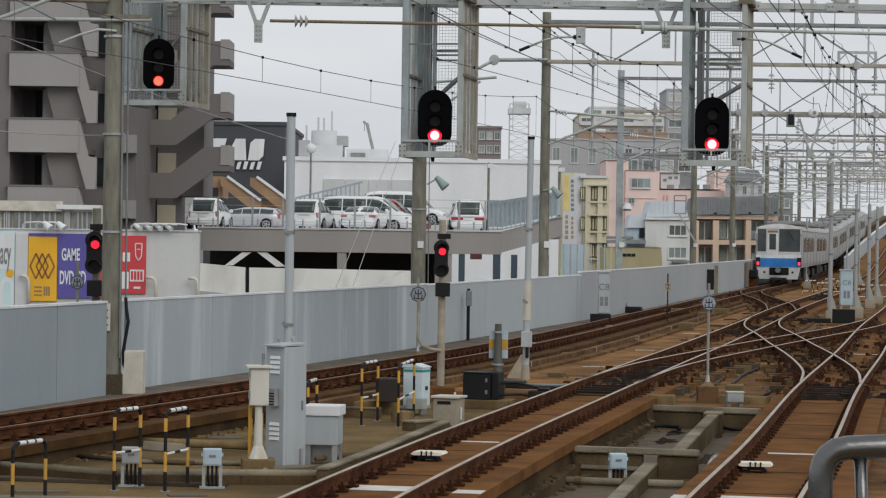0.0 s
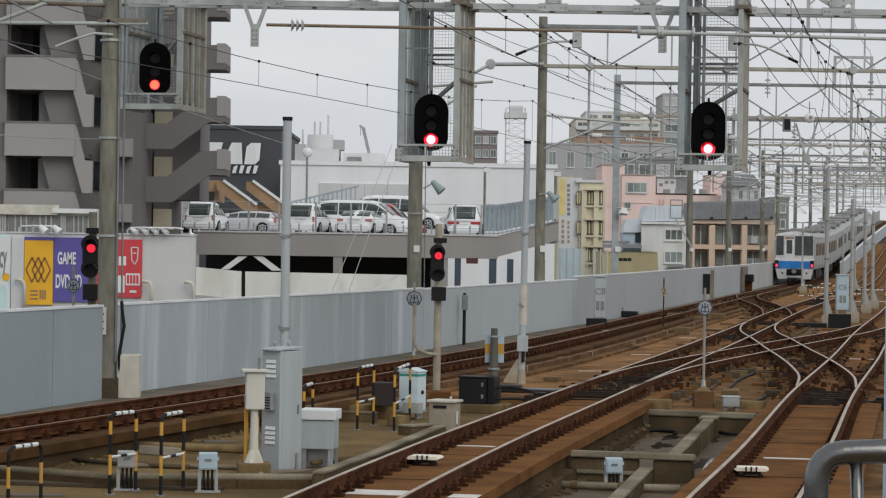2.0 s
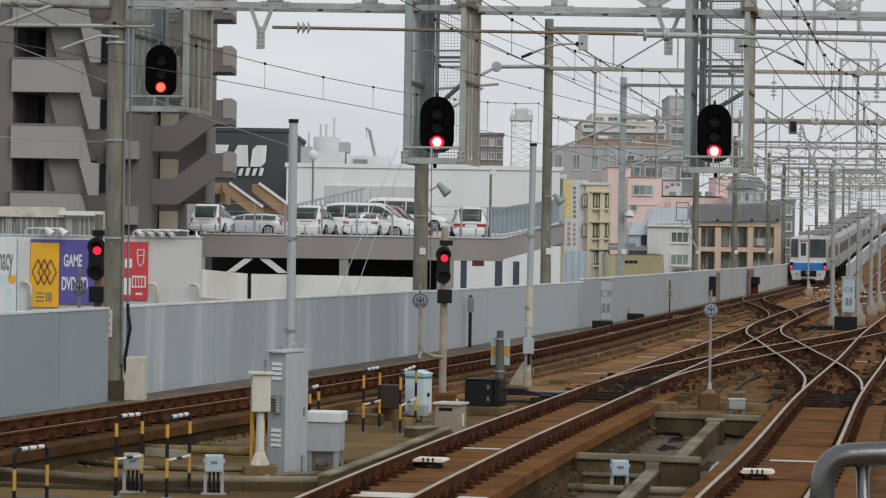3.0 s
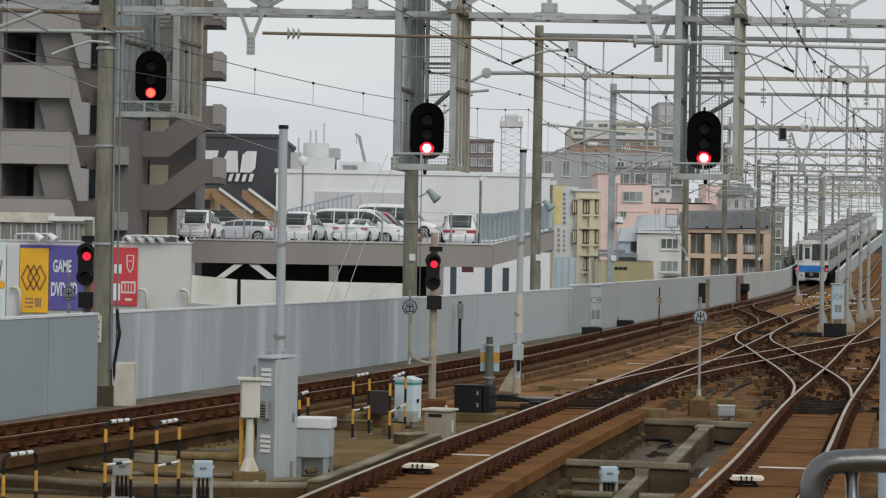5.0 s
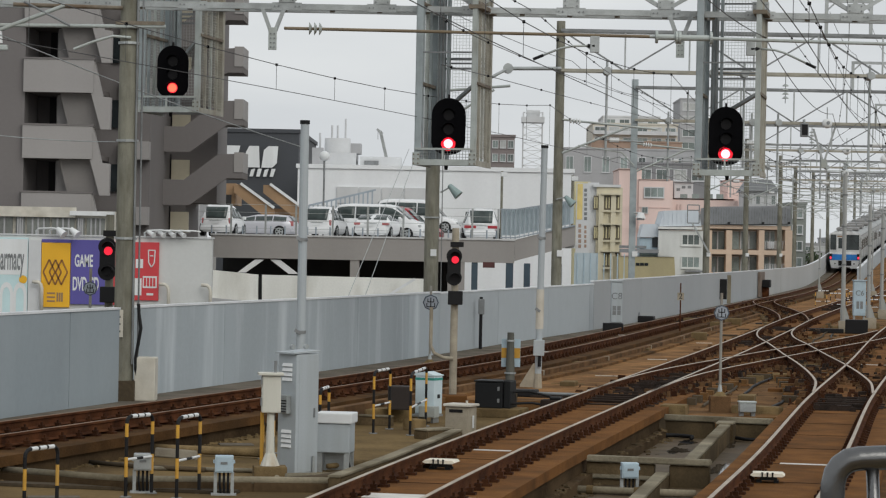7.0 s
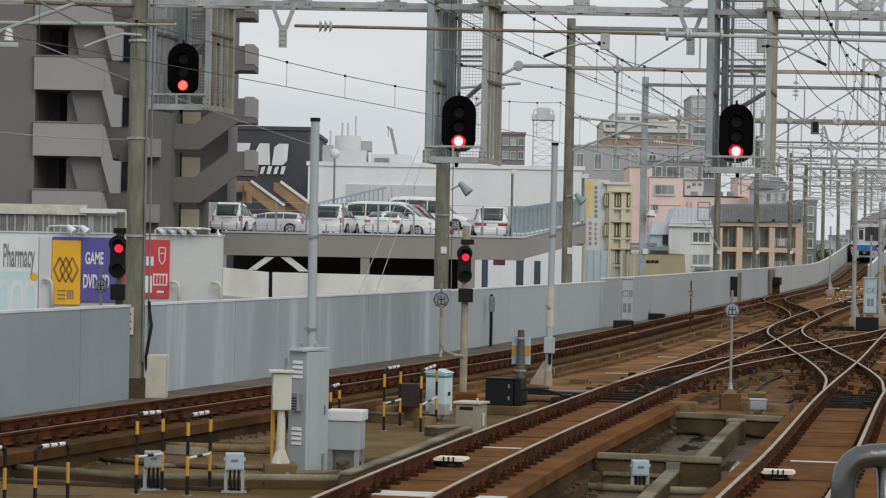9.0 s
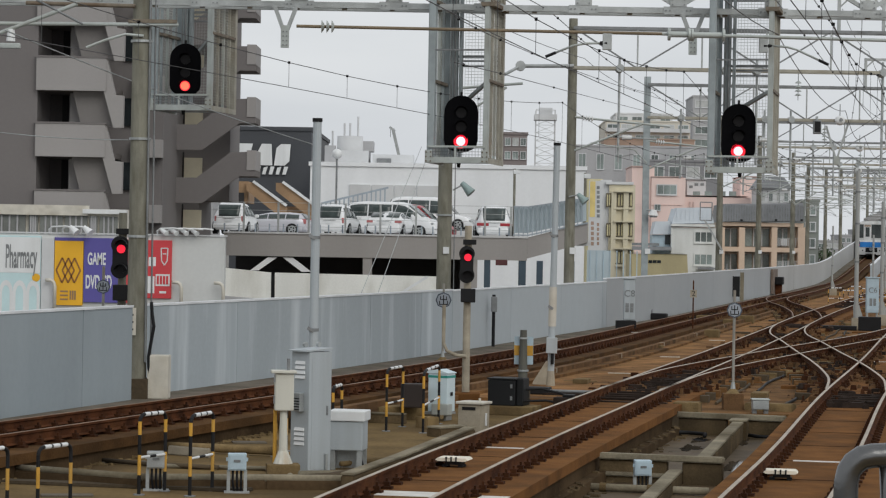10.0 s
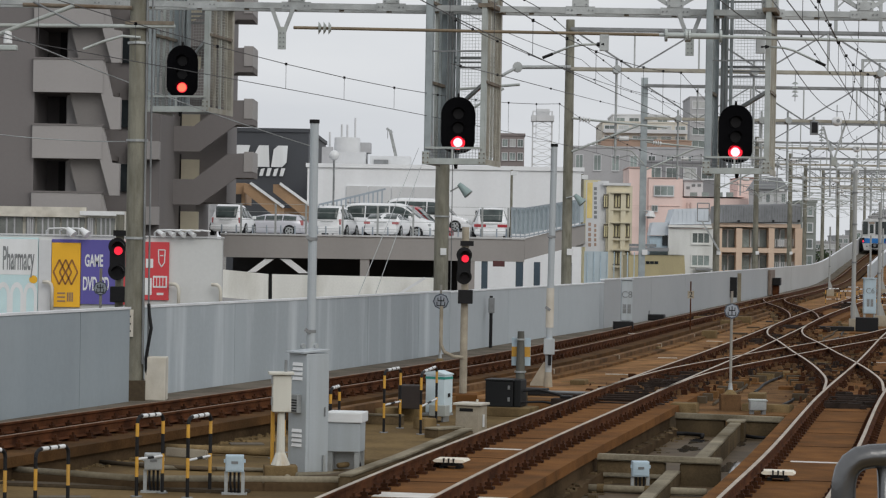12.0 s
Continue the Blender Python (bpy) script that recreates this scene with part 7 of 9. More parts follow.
for k in range(3):
    cx = SX(-34 + 24 * k)
    ar = bmesh.new()
    o = [(cx + 0.23 * math.cos(a), SZ(512) + 0.4 * math.sin(a)) for a in np.linspace(0, math.pi, 9)] + [(cx - 0.23, SZ(552)), (cx - 0.13, SZ(552))] + [(cx + 0.13 * math.cos(a), SZ(515) + 0.28 * math.sin(a)) for a in np.linspace(math.pi, 0, 9)] + [(cx + 0.13, SZ(552)), (cx + 0.23, SZ(552))]
    part("arch", prism(ar, o, SWY - 0.1, SWY - 0.092), M_WHITE, c_)
part("fruit", rod(bmesh.new(), (SX(19), SWY - 0.1, SZ(486)), (SX(19), SWY - 0.092, SZ(486)), 0.14, 0.14, 12), M_SY, c_)

# arm lamps on top of the wall
for u in (40, 64, 232, 250, 268, 286):
    t = thing("arm_lamp", "white curved arm lamp over the advertising boards", "lamp", pose(SX(u), SWY, SZ(409)), group="arm lamps")
    smooth(part("arm", tube(bmesh.new(), [(0, 0.1, 0), (0, 0, 0.18), (0.12, -0.1, 0.26), (0.6, -0.3, 0.28), (0.9, -0.4, 0.25)], 0.03), M_WHITE, t))
    if u < 200:
        bm = bmesh.new()
        rod(bm, (0.78, -0.42, 0.27), (1.02, -0.52, 0.06), 0.07, 0.15, 12)
        part("shade", bm, M_WHITE, t)
    else:
        part("shade", rod(bmesh.new(), (0.15, -0.1, 0.22), (0.35, -0.3, 0.1), 0.06, 0.09), M_WHITE, t)

for u in (48, 272, 346):
    t = thing("pipe_post", "cream bent pipe standing before the pale wall", "pipe", pose(SX(u), SWY - 0.3, SZ(545)), group="pipe posts")
    smooth(part("pipe", tube(bmesh.new(), [(0.12, 0, 0), (0.12, 0, 0.85), (0.08, 0, 0.98), (0, 0, 1.05), (-0.2, 0, 1.06)], 0.06), M_CREAM, t))

# ---------------------------------------------------------------- two-storey car park
PY = 116.0


def PX(u):
    return u * 0.025778 - 20.210


def PZ(h):
    return 13.314 - h * 0.025778


def ZF(h):
    return 15.334 - h * 0.030667


def ZW(h):
    return 16.687 - h * 0.033778


pk = thing("car_park", "two-storey taupe car park with open lower floor", "car park", pose(0, 0, 0))
DKZ = 2.77
part("fascia", box(-11.19, 2.67, PY, PY + 0.3, 1.79, DKZ + 0.04), M_PARKF, pk, "taupe edge beam")
part("fascia_cap", box(-11.22, 2.70, PY - 0.06, PY + 0.36, DKZ + 0.045, DKZ + 0.12), M_GREYL, pk)
part("upper_deck", box(-11.19, -0.63, PY + 0.305, PY + 24, DKZ - 0.25, DKZ), M_GREYL, pk)
part("upper_deck", box(-0.62, 5.56, PY + 0.305, PY + 9, DKZ - 0.25, DKZ), M_GREYL, pk)
slab_poly("ramp_fascia", [(2.67, 2.85), (5.42, 3.58), (5.43, 2.68), (2.68, 1.89)], PY, PY + 0.3, M_PARKF, pk, "rising taupe edge beam")
part("lower_floor", box(-11.19, 5.82, PY - 14, PY + 30, -3.2, -1.6), M_DECK, pk)
# added dark sheet for the shade deep in the lower floor
part("shade_backdrop", box(-11.45, -0.37, PY + 9, PY + 9.4, -1.6, DKZ - 0.26), M_DARKIN, pk)
for x0, x1 in ((597, 613), (770, 800), (812, 823), (873, 886), (905, 916), (960, 972)):
    part("column", box(PX(x0), PX(x1), PY + 0.05, PY + 0.5, -1.6, PZ(447)), M_PARKF if x0 in (597, 770) else M_BLUEST, pk)
slab_poly("brace", [(-9.97, 1.12), (-9.17, 1.73), (-8.76, 1.73), (-9.58, 1.13)], PY + 0.1, PY + 0.3, M_WALLW, pk)
slab_poly("brace", [(-8.48, 1.74), (-8.04, 1.74), (-7.18, 1.11), (-7.62, 1.10)], PY + 0.1, PY + 0.3, M_WALLW, pk)
part("sign_board", box(PX(832), PX(853), PY - 0.1, PY - 0.03, PZ(456), PZ(446)), mat("maroon_board", (0.10, 0.03, 0.03), 0.6), pk)
# white approach walls
RW = 100.0
aw = thing("approach_wall", "low white ramp walls before the car park", "wall", pose(0, 0, 0))
slab_poly("wall_panel", [(-9.59, 1.39), (-7.77, 1.24), (-7.74, -0.68), (-9.56, -0.70)], RW, RW + 0.3, M_APPW, aw)
slab_poly("wall_panel", [(-7.61, 1.24), (-1.08, 1.20), (-1.05, -0.58), (-7.59, -0.67)], RW, RW + 0.3, M_APPW, aw)
part("dark_gap", box(-7.75, -7.61, RW + 0.1, RW + 0.2, -3, 1.15), M_BLACK, aw)
slab_poly("kerb", [(-9.56, 0.30), (-7.74, 0.17), (-7.74, 0.04), (-9.55, 0.06)], RW - 0.2, RW - 0.02, M_GREYB, aw)
part("ramp_rail", bar(bmesh.new(), (-2.68, 98, 0.50), (-1.56, 98, 1.22), 0.1, 0.1), M_WHITE, aw)
# rail along the upper deck
fr = thing("deck_railing", "thin steel posts and wires along the car park edge", "railing", pose(0, 0, 0))
for u in (385, 446, 500, 565, 627, 690, 752, 812, 858, 325, 275, 240):
    part("post", box(PX(u) - 0.045, PX(u) + 0.045, PY - 0.05, PY + 0.04, DKZ + 0.12, PZ(352)), M_GALV, fr)
for v in (352, 366, 380, 394):
    part("wire", bar(bmesh.new(), (PX(230), PY, PZ(v)), (PX(860), PY, PZ(v)), 0.018, 0.018), M_GALV, fr)
for u in (350, 376, 405, 430, 455, 480, 520, 535, 560, 600, 618, 645, 700, 720, 770, 810, 838, 855):
    part("bollard", rod(bmesh.new(), (PX(u), PY + 0.2, DKZ + 0.12), (PX(u), PY + 0.2, DKZ + 0.5), 0.035, None, 8), M_FENCE, fr)
f2 = thing("slatted_fence", "blue-grey slatted fence on the rising deck", "fence", pose(0, 0, 0))
for u in np.arange(864, 992, 8.0):
    rise = max(0.0, (u - 888) / 107)
    part("slat", box(PX(u) - 0.022, PX(u) + 0.022, PY - 0.03, PY + 0.03, PZ(404 - 24 * rise), PZ(352 - 18 * rise)), M_FENCE, f2)
for a, b in (((862, 352), (888, 352)), ((888, 352), (994, 334)), ((862, 402), (888, 402)), ((888, 402), (994, 378))):
    part("rail", bar(bmesh.new(), (PX(a[0]), PY - 0.06, PZ(a[1])), (PX(b[0]), PY - 0.06, PZ(b[1])), 0.05, 0.06), M_FENCE, f2)
part("backing", prism(bmesh.new(), [(2.03, 4.23), (2.65, 4.24), (5.33, 4.74), (5.35, 3.66), (2.67, 3.05), (2.05, 3.05)], PY + 0.15, PY + 0.18), M_FENCEL, f2)
f3 = thing("slatted_fence", "grey fence rising along the back ramp", "fence", pose(0, 0, 0))
FY = 138.0
for u in np.arange(522, 640, 8.0):
    rise = (u - 522) / 118
    part("slat", box(u * 0.030667 - 24.043 - 0.04, u * 0.030667 - 24.043 + 0.04, FY, FY + 0.05, ZF(368), ZF(352 - 30 * rise)), M_FENCE, f3)
part("rail", bar(bmesh.new(), (522 * 0.030667 - 24.043, FY, ZF(351)), (640 * 0.030667 - 24.043, FY, ZF(321)), 0.06, 0.1), M_FENCE, f3)


# ---------------------------------------------------------------- cars
def car(label, m, paint, L=4.2, W_=1.7, H_=1.55, van=False, sedan=False, wide_lamps=False):
    """A parked car, nose towards +x, resting on its wheels: one rounded shell with glass laid on it."""
    t = thing("parked_car", label, "car", m, group="parked cars")
    b = (0.86 if sedan else 0.8) if not van else 0.98
    hood = 0.85 if not van else 0.65
    hw = W_ / 2
    if sedan:
        prof = [(0.0, 0.66), (0.04, b - 0.06), (0.3, b), (0.62, b + 0.18), (1.15, H_ - 0.03), (1.7, H_), (L - hood - 0.95, H_ - 0.06), (L - hood, b), (L - hood * 0.5, b - 0.08), (L - 0.16, b - 0.22), (L - 0.03, b - 0.36), (L, 0.45)]
        glass_r = (0.4, 1.05)
    else:
        prof = [(0.0, b - 0.16), (0.03, b - 0.04), (0.09, b + 0.16 * (H_ - b)), (0.26, b + 0.72 * (H_ - b)), (0.36, b + 0.88 * (H_ - b)), (0.55, H_ - 0.04), (1.0, H_), (L - hood - 1.2, H_ - 0.02), (L - hood - 0.85, H_ - 0.09), (L - hood, b + 0.02), (L - hood * 0.5, b - 0.06), (L - 0.16, b - 0.2), (L - 0.03, b - 0.36), (L, 0.45)]
        glass_r = (0.06, 0.33)
    run_x, run_z = [p[0] for p in prof], [p[1] for p in prof]

    def half_width(x):
        e = abs(x - L / 2) / (L / 2)
        tail = 0.0 if van or sedan else 0.16 * max(0.0, 1 - x / 0.55) ** 2
        return hw * (1 - 0.17 * e ** 5) * (1 - tail)

    def section(x):
        """Half of the shell's cross-section, from the sill to the middle of the roof."""
        h, w = float(np.interp(x, run_x, run_z)), half_width(x)
        bb = min(b, h - 0.05)
        k = max(0.0, (h - bb) / (H_ - b))
        pts = [(0.84 * w, 0.2), (0.96 * w, 0.29), (w, 0.45), (w, 0.45 + 0.6 * (bb - 0.45)), (0.975 * w, bb)]
        for v in (0.3, 0.6, 0.86):
            pts.append((w * (0.965 - (0.19 if van else 0.33) * k * v), bb + v * (h - bb)))
        yc = w * (0.965 - (0.19 if van else 0.33) * k * 0.9)
        pts += [(yc * 0.93, bb + 0.955 * (h - bb)), (yc * 0.78, h - 0.012), (yc * 0.45, h), (0.0, h + 0.025)]
        return pts

    def lay(bm, rows):
        for a, c in zip(rows[:-1], rows[1:]):
            for k in range(len(a) - 1):
                bm.faces.new((a[k], a[k + 1], c[k + 1], c[k]))

    xs = sorted(set([round(p, 3) for p in run_x] + [round(p, 3) for p in np.linspace(0, L, 26)]))
    bm = bmesh.new()
    rows = []
    for x in xs:
        half = section(x)
        ring = [(x - L / 2, y, z) for y, z in half] + [(x - L / 2, -y, z) for y, z in reversed(half[:-1])]
        rows.append([bm.verts.new(p) for p in ring])
    lay(bm, rows)
    bm.faces.new(rows[0])
    bm.faces.new(list(reversed(rows[-1])))
    bmesh.ops.recalc_face_normals(bm, faces=bm.faces)
    smooth(part("body", bm, paint, t))

    def top_glass(name, x0, x1, f):
        """Glass over the sloping end of the roof."""
        g = bmesh.new()
        rs = []
        for x in np.linspace(x0, x1, 6):
            h, w = float(np.interp(x, run_x, run_z)), half_width(x)
            dx = -0.012 if x < L / 2 else 0.012
            rs.append([g.verts.new((x - L / 2 + dx, f * w * q * (0.94 - 0.1 * (h - b) / (H_ - b)), h + 0.014)) for q in np.linspace(-1, 1, 7)])
        lay(g, rs)
        bmesh.ops.recalc_face_normals(g, faces=g.faces)
        bmesh.ops.solidify(g, geom=list(g.faces), thickness=0.006)
        smooth(part(name, g, M_CARGLASS, t))

    def side_glass(x0, x1, s):
        g = bmesh.new()
        rs = []
        for x in np.linspace(x0, x1, 5):
            h, w = float(np.interp(x, run_x, run_z)), half_width(x)
            bb = min(b, h - 0.05)
            k = max(0.0, (h - bb) / (H_ - b))
            rs.append([g.verts.new((x - L / 2, s * (w * (0.967 - (0.19 if van else 0.33) * k * v) + 0.008), bb + v * (h - bb))) for v in (0.08, 0.3, 0.6, 0.82)])
        lay(g, rs)
        bmesh.ops.recalc_face_normals(g, faces=g.faces)
        bmesh.ops.solidify(g, geom=list(g.faces), thickness=0.006)
        smooth(part("side_window", g, M_CARGLASS, t))

    top_glass("rear_window", *glass_r, 0.9 if sedan else 0.8)
    top_glass("windscreen", L - hood - (0.76 if not sedan else 0.9), L - hood - 0.06, 0.9)
    w0, w1 = (0.75 if sedan else 0.4), L - hood - 0.3
    for s in (-1, 1):
        for f0, f1 in ((0.0, 0.26), (0.28, 0.62), (0.64, 1.0)):
            side_glass(w0 + f0 * (w1 - w0), w0 + f1 * (w1 - w0), s)
        if wide_lamps:
            lamp = box(-L / 2 - 0.02, -L / 2 + 0.2, s * (hw - 0.34) - 0.3, s * (hw - 0.34) + 0.26, b - 0.2, b - 0.06, 0.02)
        elif sedan:
            lamp = box(-L / 2 - 0.01, -L / 2 + 0.4, s * (hw - 0.2) - 0.17, s * (hw - 0.2) + 0.13, b - 0.2, b - 0.08, 0.03)
        else:
            lamp = box(-L / 2 + 0.03, -L / 2 + 0.3, s * (hw - 0.21) - 0.05, s * (hw - 0.21) + 0.05, b - 0.2, b + 0.06, 0.03)
        part("tail_lamp", lamp, M_TAIL if wide_lamps or van else M_TAILP, t, "red tail lamp")
        part("head_lamp", box(L / 2 - 0.42, L / 2 - 0.1, s * (hw - 0.2) - 0.1, s * (hw - 0.2) + 0.09, b - 0.34, b - 0.22, 0.02), M_GALV, t)
        part("mirror", box(L / 2 - hood - 0.55, L / 2 - hood - 0.41, s * (hw + 0.08) - 0.09, s * (hw + 0.08) + 0.09, b + 0.02, b + 0.17, 0.04), paint, t)
        for wx in (-L / 2 + 0.72, L / 2 - 0.78):
            wh = part("wheel", rod(bmesh.new(), (wx, s * (hw - 0.2), 0.31), (wx, s * (hw + 0.012), 0.31), 0.31, None, 20), M_BLACK, t, "black tyre")
            rm = part("rim", rod(bmesh.new(), (wx, s * (hw + 0.013), 0.31), (wx, s * (hw + 0.022), 0.31), 0.205, 0.19, 16), M_GALV, wh)
            for k in range(5):
                a = k * math.tau / 5
                part("spoke_gap", rod(bmesh.new(), (wx + 0.12 * math.cos(a), s * (hw + 0.023), 0.31 + 0.12 * math.sin(a)), (wx + 0.12 * math.cos(a), s * (hw + 0.026), 0.31 + 0.12 * math.sin(a)), 0.045, None, 8), M_BLACK, wh)
    part("bumper", bx(bmesh.new(), -L / 2 - 0.05, -L / 2 + 0.2, -hw + 0.1, hw - 0.1, 0.27, 0.5, 0.07), paint, t)
    part("plate", box(-L / 2 - 0.03, -L / 2 - 0.012, -0.17, 0.17, 0.6, 0.7), M_WHITE, t)
    part("garnish", box(-L / 2 - 0.025, -L / 2 - 0.004, -0.3, 0.3, 0.73, 0.755), M_GALV, t)
    return t


M_CARGLASS = mat("grey_green_car_glass", (0.055, 0.07, 0.068), 0.1, 0.0, 0.3, 0.6, spec=0.4)
M_TAILP = mat("pale_red_tail_lens", (0.42, 0.14, 0.14), 0.3)
M_TAIL = mat("red_tail_lens", (0.35, 0.03, 0.04), 0.3)
M_CARW = mat("white_car_paint", (0.76, 0.77, 0.78), 0.25, 0.0, 0.02)
M_CARS = mat("silver_car_paint", (0.56, 0.56, 0.60), 0.3, 0.15, 0.02)
CZ = DKZ + 0.002


def CX(u, D):
    return (u * 0.0002222 - 0.17422) * D


RAISE = 0.42
part("raised_bay", prism(bmesh.new(), [(CX(600, 134), DKZ - 0.2), (CX(860, 134), DKZ - 0.2), (CX(860, 134), DKZ + RAISE), (CX(620, 134), DKZ + RAISE)], 131.8, 138.0), M_GREYL, pk)
car("white compact hatchback with a large dark rear window", pose(CX(371, 121.8), 121.8, CZ, 0, 0, 84), M_CARW, 3.6, 1.7, 1.5)
car("silver low hatchback parked behind the compact car", pose(CX(432, 130), 130, CZ, 0, 0, 171), M_CARS, 4.1, 1.7, 1.16)
car("white compact hatchback beside the white minivan", pose(CX(552, 121.8), 121.8, CZ, 0, 0, 80), M_CARW, 3.6, 1.66, 1.5)
car("large white minivan with red lamps, seen from its side", pose(CX(648, 128), 128, CZ, 0, 0, -12), M_CARW, 4.8, 1.8, 1.78, van=True)
car("white coupe with a dark rear window before the minivan", pose(CX(646, 121.8), 121.8, CZ, 0, 0, 81), M_CARW, 4.0, 1.75, 1.2, sedan=True)
car("dark red car showing its roof behind the minivan", pose(CX(690, 131), 131, CZ, 0, 0, -12), M_TAIL, 4.0, 1.7, 1.72)
car("white van with dark windows on the back row", pose(CX(716, 134.5), 134.5, CZ + RAISE, 0, 0, -8), M_CARW, 4.7, 1.75, 1.75)
car("white estate car with wide red lamps seen from behind", pose(CX(826, 122), 122, CZ, 0, 0, 91), M_CARW, 4.6, 1.78, 1.56, wide_lamps=True)
LFZ = -1.598
car("silver car on the lower floor of the car park", pose(CX(826, 118), 122, LFZ, 0, 0, 80), M_CARS, 4.3, 1.7, 1.5)
car("white car on the lower floor of the car park", pose(CX(890, 130), 132, LFZ, 0, 0, 150), M_CARW, 4.2, 1.7, 1.9)
car("white car on the lower floor behind a column", pose(CX(960, 132), 134, LFZ, 0, 0, 150), M_CARW, 4.2, 1.7, 1.9)

# ---------------------------------------------------------------- farther town
nb = block("sports_building", "dark slate clad building with white sign shapes", -15.56, -10.32, 165.0, 20, 9.65, M_NAVY)
NX, NZ = (lambda u: u * 0.036667 - 28.747 + 0.0), (lambda v: 17.827 - v * 0.036667)
for pts in ([(360, 285), (369, 247), (399, 247), (390, 285)], [(396, 285), (415, 247), (432, 247), (434, 285)], [(437, 285), (441, 254), (449, 247), (466, 247), (464, 277), (456, 285)]):
    slab_poly("sign_shape", [(NX(u), NZ(v)) for u, v in pts], 164.8, 164.92, M_WHITE, nb, "plain white sign shape")
for k in range(5):
    slab_poly("sign_bar", [(NX(404 + 12 * k), NZ(301)), (NX(407 + 12 * k), NZ(287 + k % 2 * 2)), (NX(414 + 12 * k), NZ(287)), (NX(410 + 12 * k), NZ(301))], 164.8, 164.92, M_WHITE, nb)
wp = thing("timber_stairs", "brown timber clad stairs with white rails", "stairs", pose(0, 0, 0))
TX, TZ = (lambda u: u * 0.031111 - 24.391), (lambda v: 15.504 - v * 0.031111)
part("landing", box(TX(360), TX(392), 140, 144, TZ(352), TZ(314)), M_WOOD, wp)
# painted shadow under the landing
part("under_shadow", box(TX(365), TX(385), 139.9, 139.99, TZ(352), TZ(334)), M_DARKIN, wp)
for e in (0, 52):
    slab_poly("stringer", [(TX(390 + e), TZ(330)), (TX(390 + e), TZ(316)), (TX(402 + e), TZ(316)), (TX(462 + e), TZ(360)), (TX(462 + e), TZ(372)), (TX(445 + e), TZ(372))], 139.5, 140.0, M_WOOD, wp)
    part("rail", bar(bmesh.new(), (TX(402 + e), 139.4, TZ(314)), (TX(462 + e), 139.4, TZ(356)), 0.1, 0.14), M_WHITE, wp)
part("side_wall", box(TX(445), TX(500), 140.1, 143, TZ(400), TZ(357)), M_WOOD, wp)

wb = block("white_hall", "long white panelled hall with a grey window band", -9.55, 6.90, 152.0, 18, 7.02, M_WALLW)
for a in (571, 611, 651, 691):
    part("window_band", box(a * 0.033778 - 26.482, a * 0.033778 - 25.232, 151.9, 151.99, ZW(347), ZW(318)), M_GREYL, wb)
rt = thing("roof_plant", "grey water tanks and masts on the white roof", "roof plant", pose(0, 0, 0))
RX, RZ = (lambda u: u * 0.035111 - 27.527), (lambda v: 17.212 - v * 0.035111)
smooth(part("tank", rod(bmesh.new(), (RX(571), 158, RZ(287)), (RX(571), 158, RZ(232)), 0.85, 0.8, 20), M_GREYL, rt))
part("enclosure", box(RX(528), RX(605), 157, 161, RZ(287), RZ(258)), M_GREYL, rt)
part("duct", box(RX(590), RX(612), 158, 160, RZ(258), RZ(240)), M_GREYB, rt)
part("low_unit", box(RX(612), RX(684), 157, 160, RZ(287), RZ(264)), M_GREYL, rt)
part("fan_grille", box(RX(620), RX(645), 156.9, 156.99, RZ(284), RZ(271)), M_STEELD, rt)
for u, v in ((560, 208), (570, 208), (584, 196), (539, 222)):
    part("mast", rod(bmesh.new(), (RX(u), 158.5, RZ(287)), (RX(u), 158.5, RZ(v)), 0.06, None, 8), M_GREYL, rt)
part("guard", box(RX(528), RX(548), 156.8, 156.85, RZ(284), RZ(250)), M_GREYB, rt)
ml = thing("globe_lamp", "pole lamp with a pale globe on the car park", "lamp", pose(CX(548, 128), 128, CZ))
part("pole", rod(bmesh.new(), (0, 0, 0), (0, 0, 4.0), 0.05, None, 8), M_STEELD, ml)
gb = bmesh.new()
bmesh.ops.create_uvsphere(gb, u_segments=16, v_segments=10, radius=0.26, matrix=Matrix.Translation((0, 0, 4.15)))
smooth(part("globe", gb, M_WHITE, ml))
for u, v, D in ((863, 285, 121), (988, 290, 118)):
    t = thing("pole_lamp", "brown pole with a small square flood lamp", "lamp", pose(CX(u, D), D, CZ), group="flood lamps")
    h = (0.0933 - v * 0.0002222) * D + 2.5 - CZ
    part("pole", rod(bmesh.new(), (0, 0, 0), (0, 0, h), 0.06, None, 8), M_CONCG, t)
    part("lamp_head", box(-0.05, 0.25, -0.1, 0.1, h - 0.25, h - 0.05, 0.02), M_WHITE, t)
cr = thing("tower_crane", "distant pale crane jib with a hook", "crane", pose(0, 330, 0))
KX, KZ = (lambda u: u * 0.073333 - 57.493), (lambda v: 33.227 - v * 0.073333)
part("jib", bar(bmesh.new(), (KX(664), 0, KZ(290)), (KX(646), 0, KZ(217)), 0.35, 0.4), M_GALV, cr)
part("boom_tip", bar(bmesh.new(), (KX(640), 0, KZ(214)), (KX(650), 0, KZ(222)), 0.3, 0.3), M_GALV, cr)
part("cable", rod(bmesh.new(), (KX(642), 0, KZ(216)), (KX(642), 0, KZ(232)), 0.03), M_WIRE, cr)
part("mast", bar(bmesh.new(), (KX(664), 0, GZ), (KX(664), 0, KZ(288)), 0.6, 0.6), M_GALV, cr)
# pale grey on this tower paints the haze of distance
tw = thing("lattice_tower", "pale lattice antenna tower behind the hall", "tower", pose(0, 260, 0))
LX, LZ = (lambda u: u * 0.057778 - 45.298), (lambda v: 26.882 - v * 0.057778)
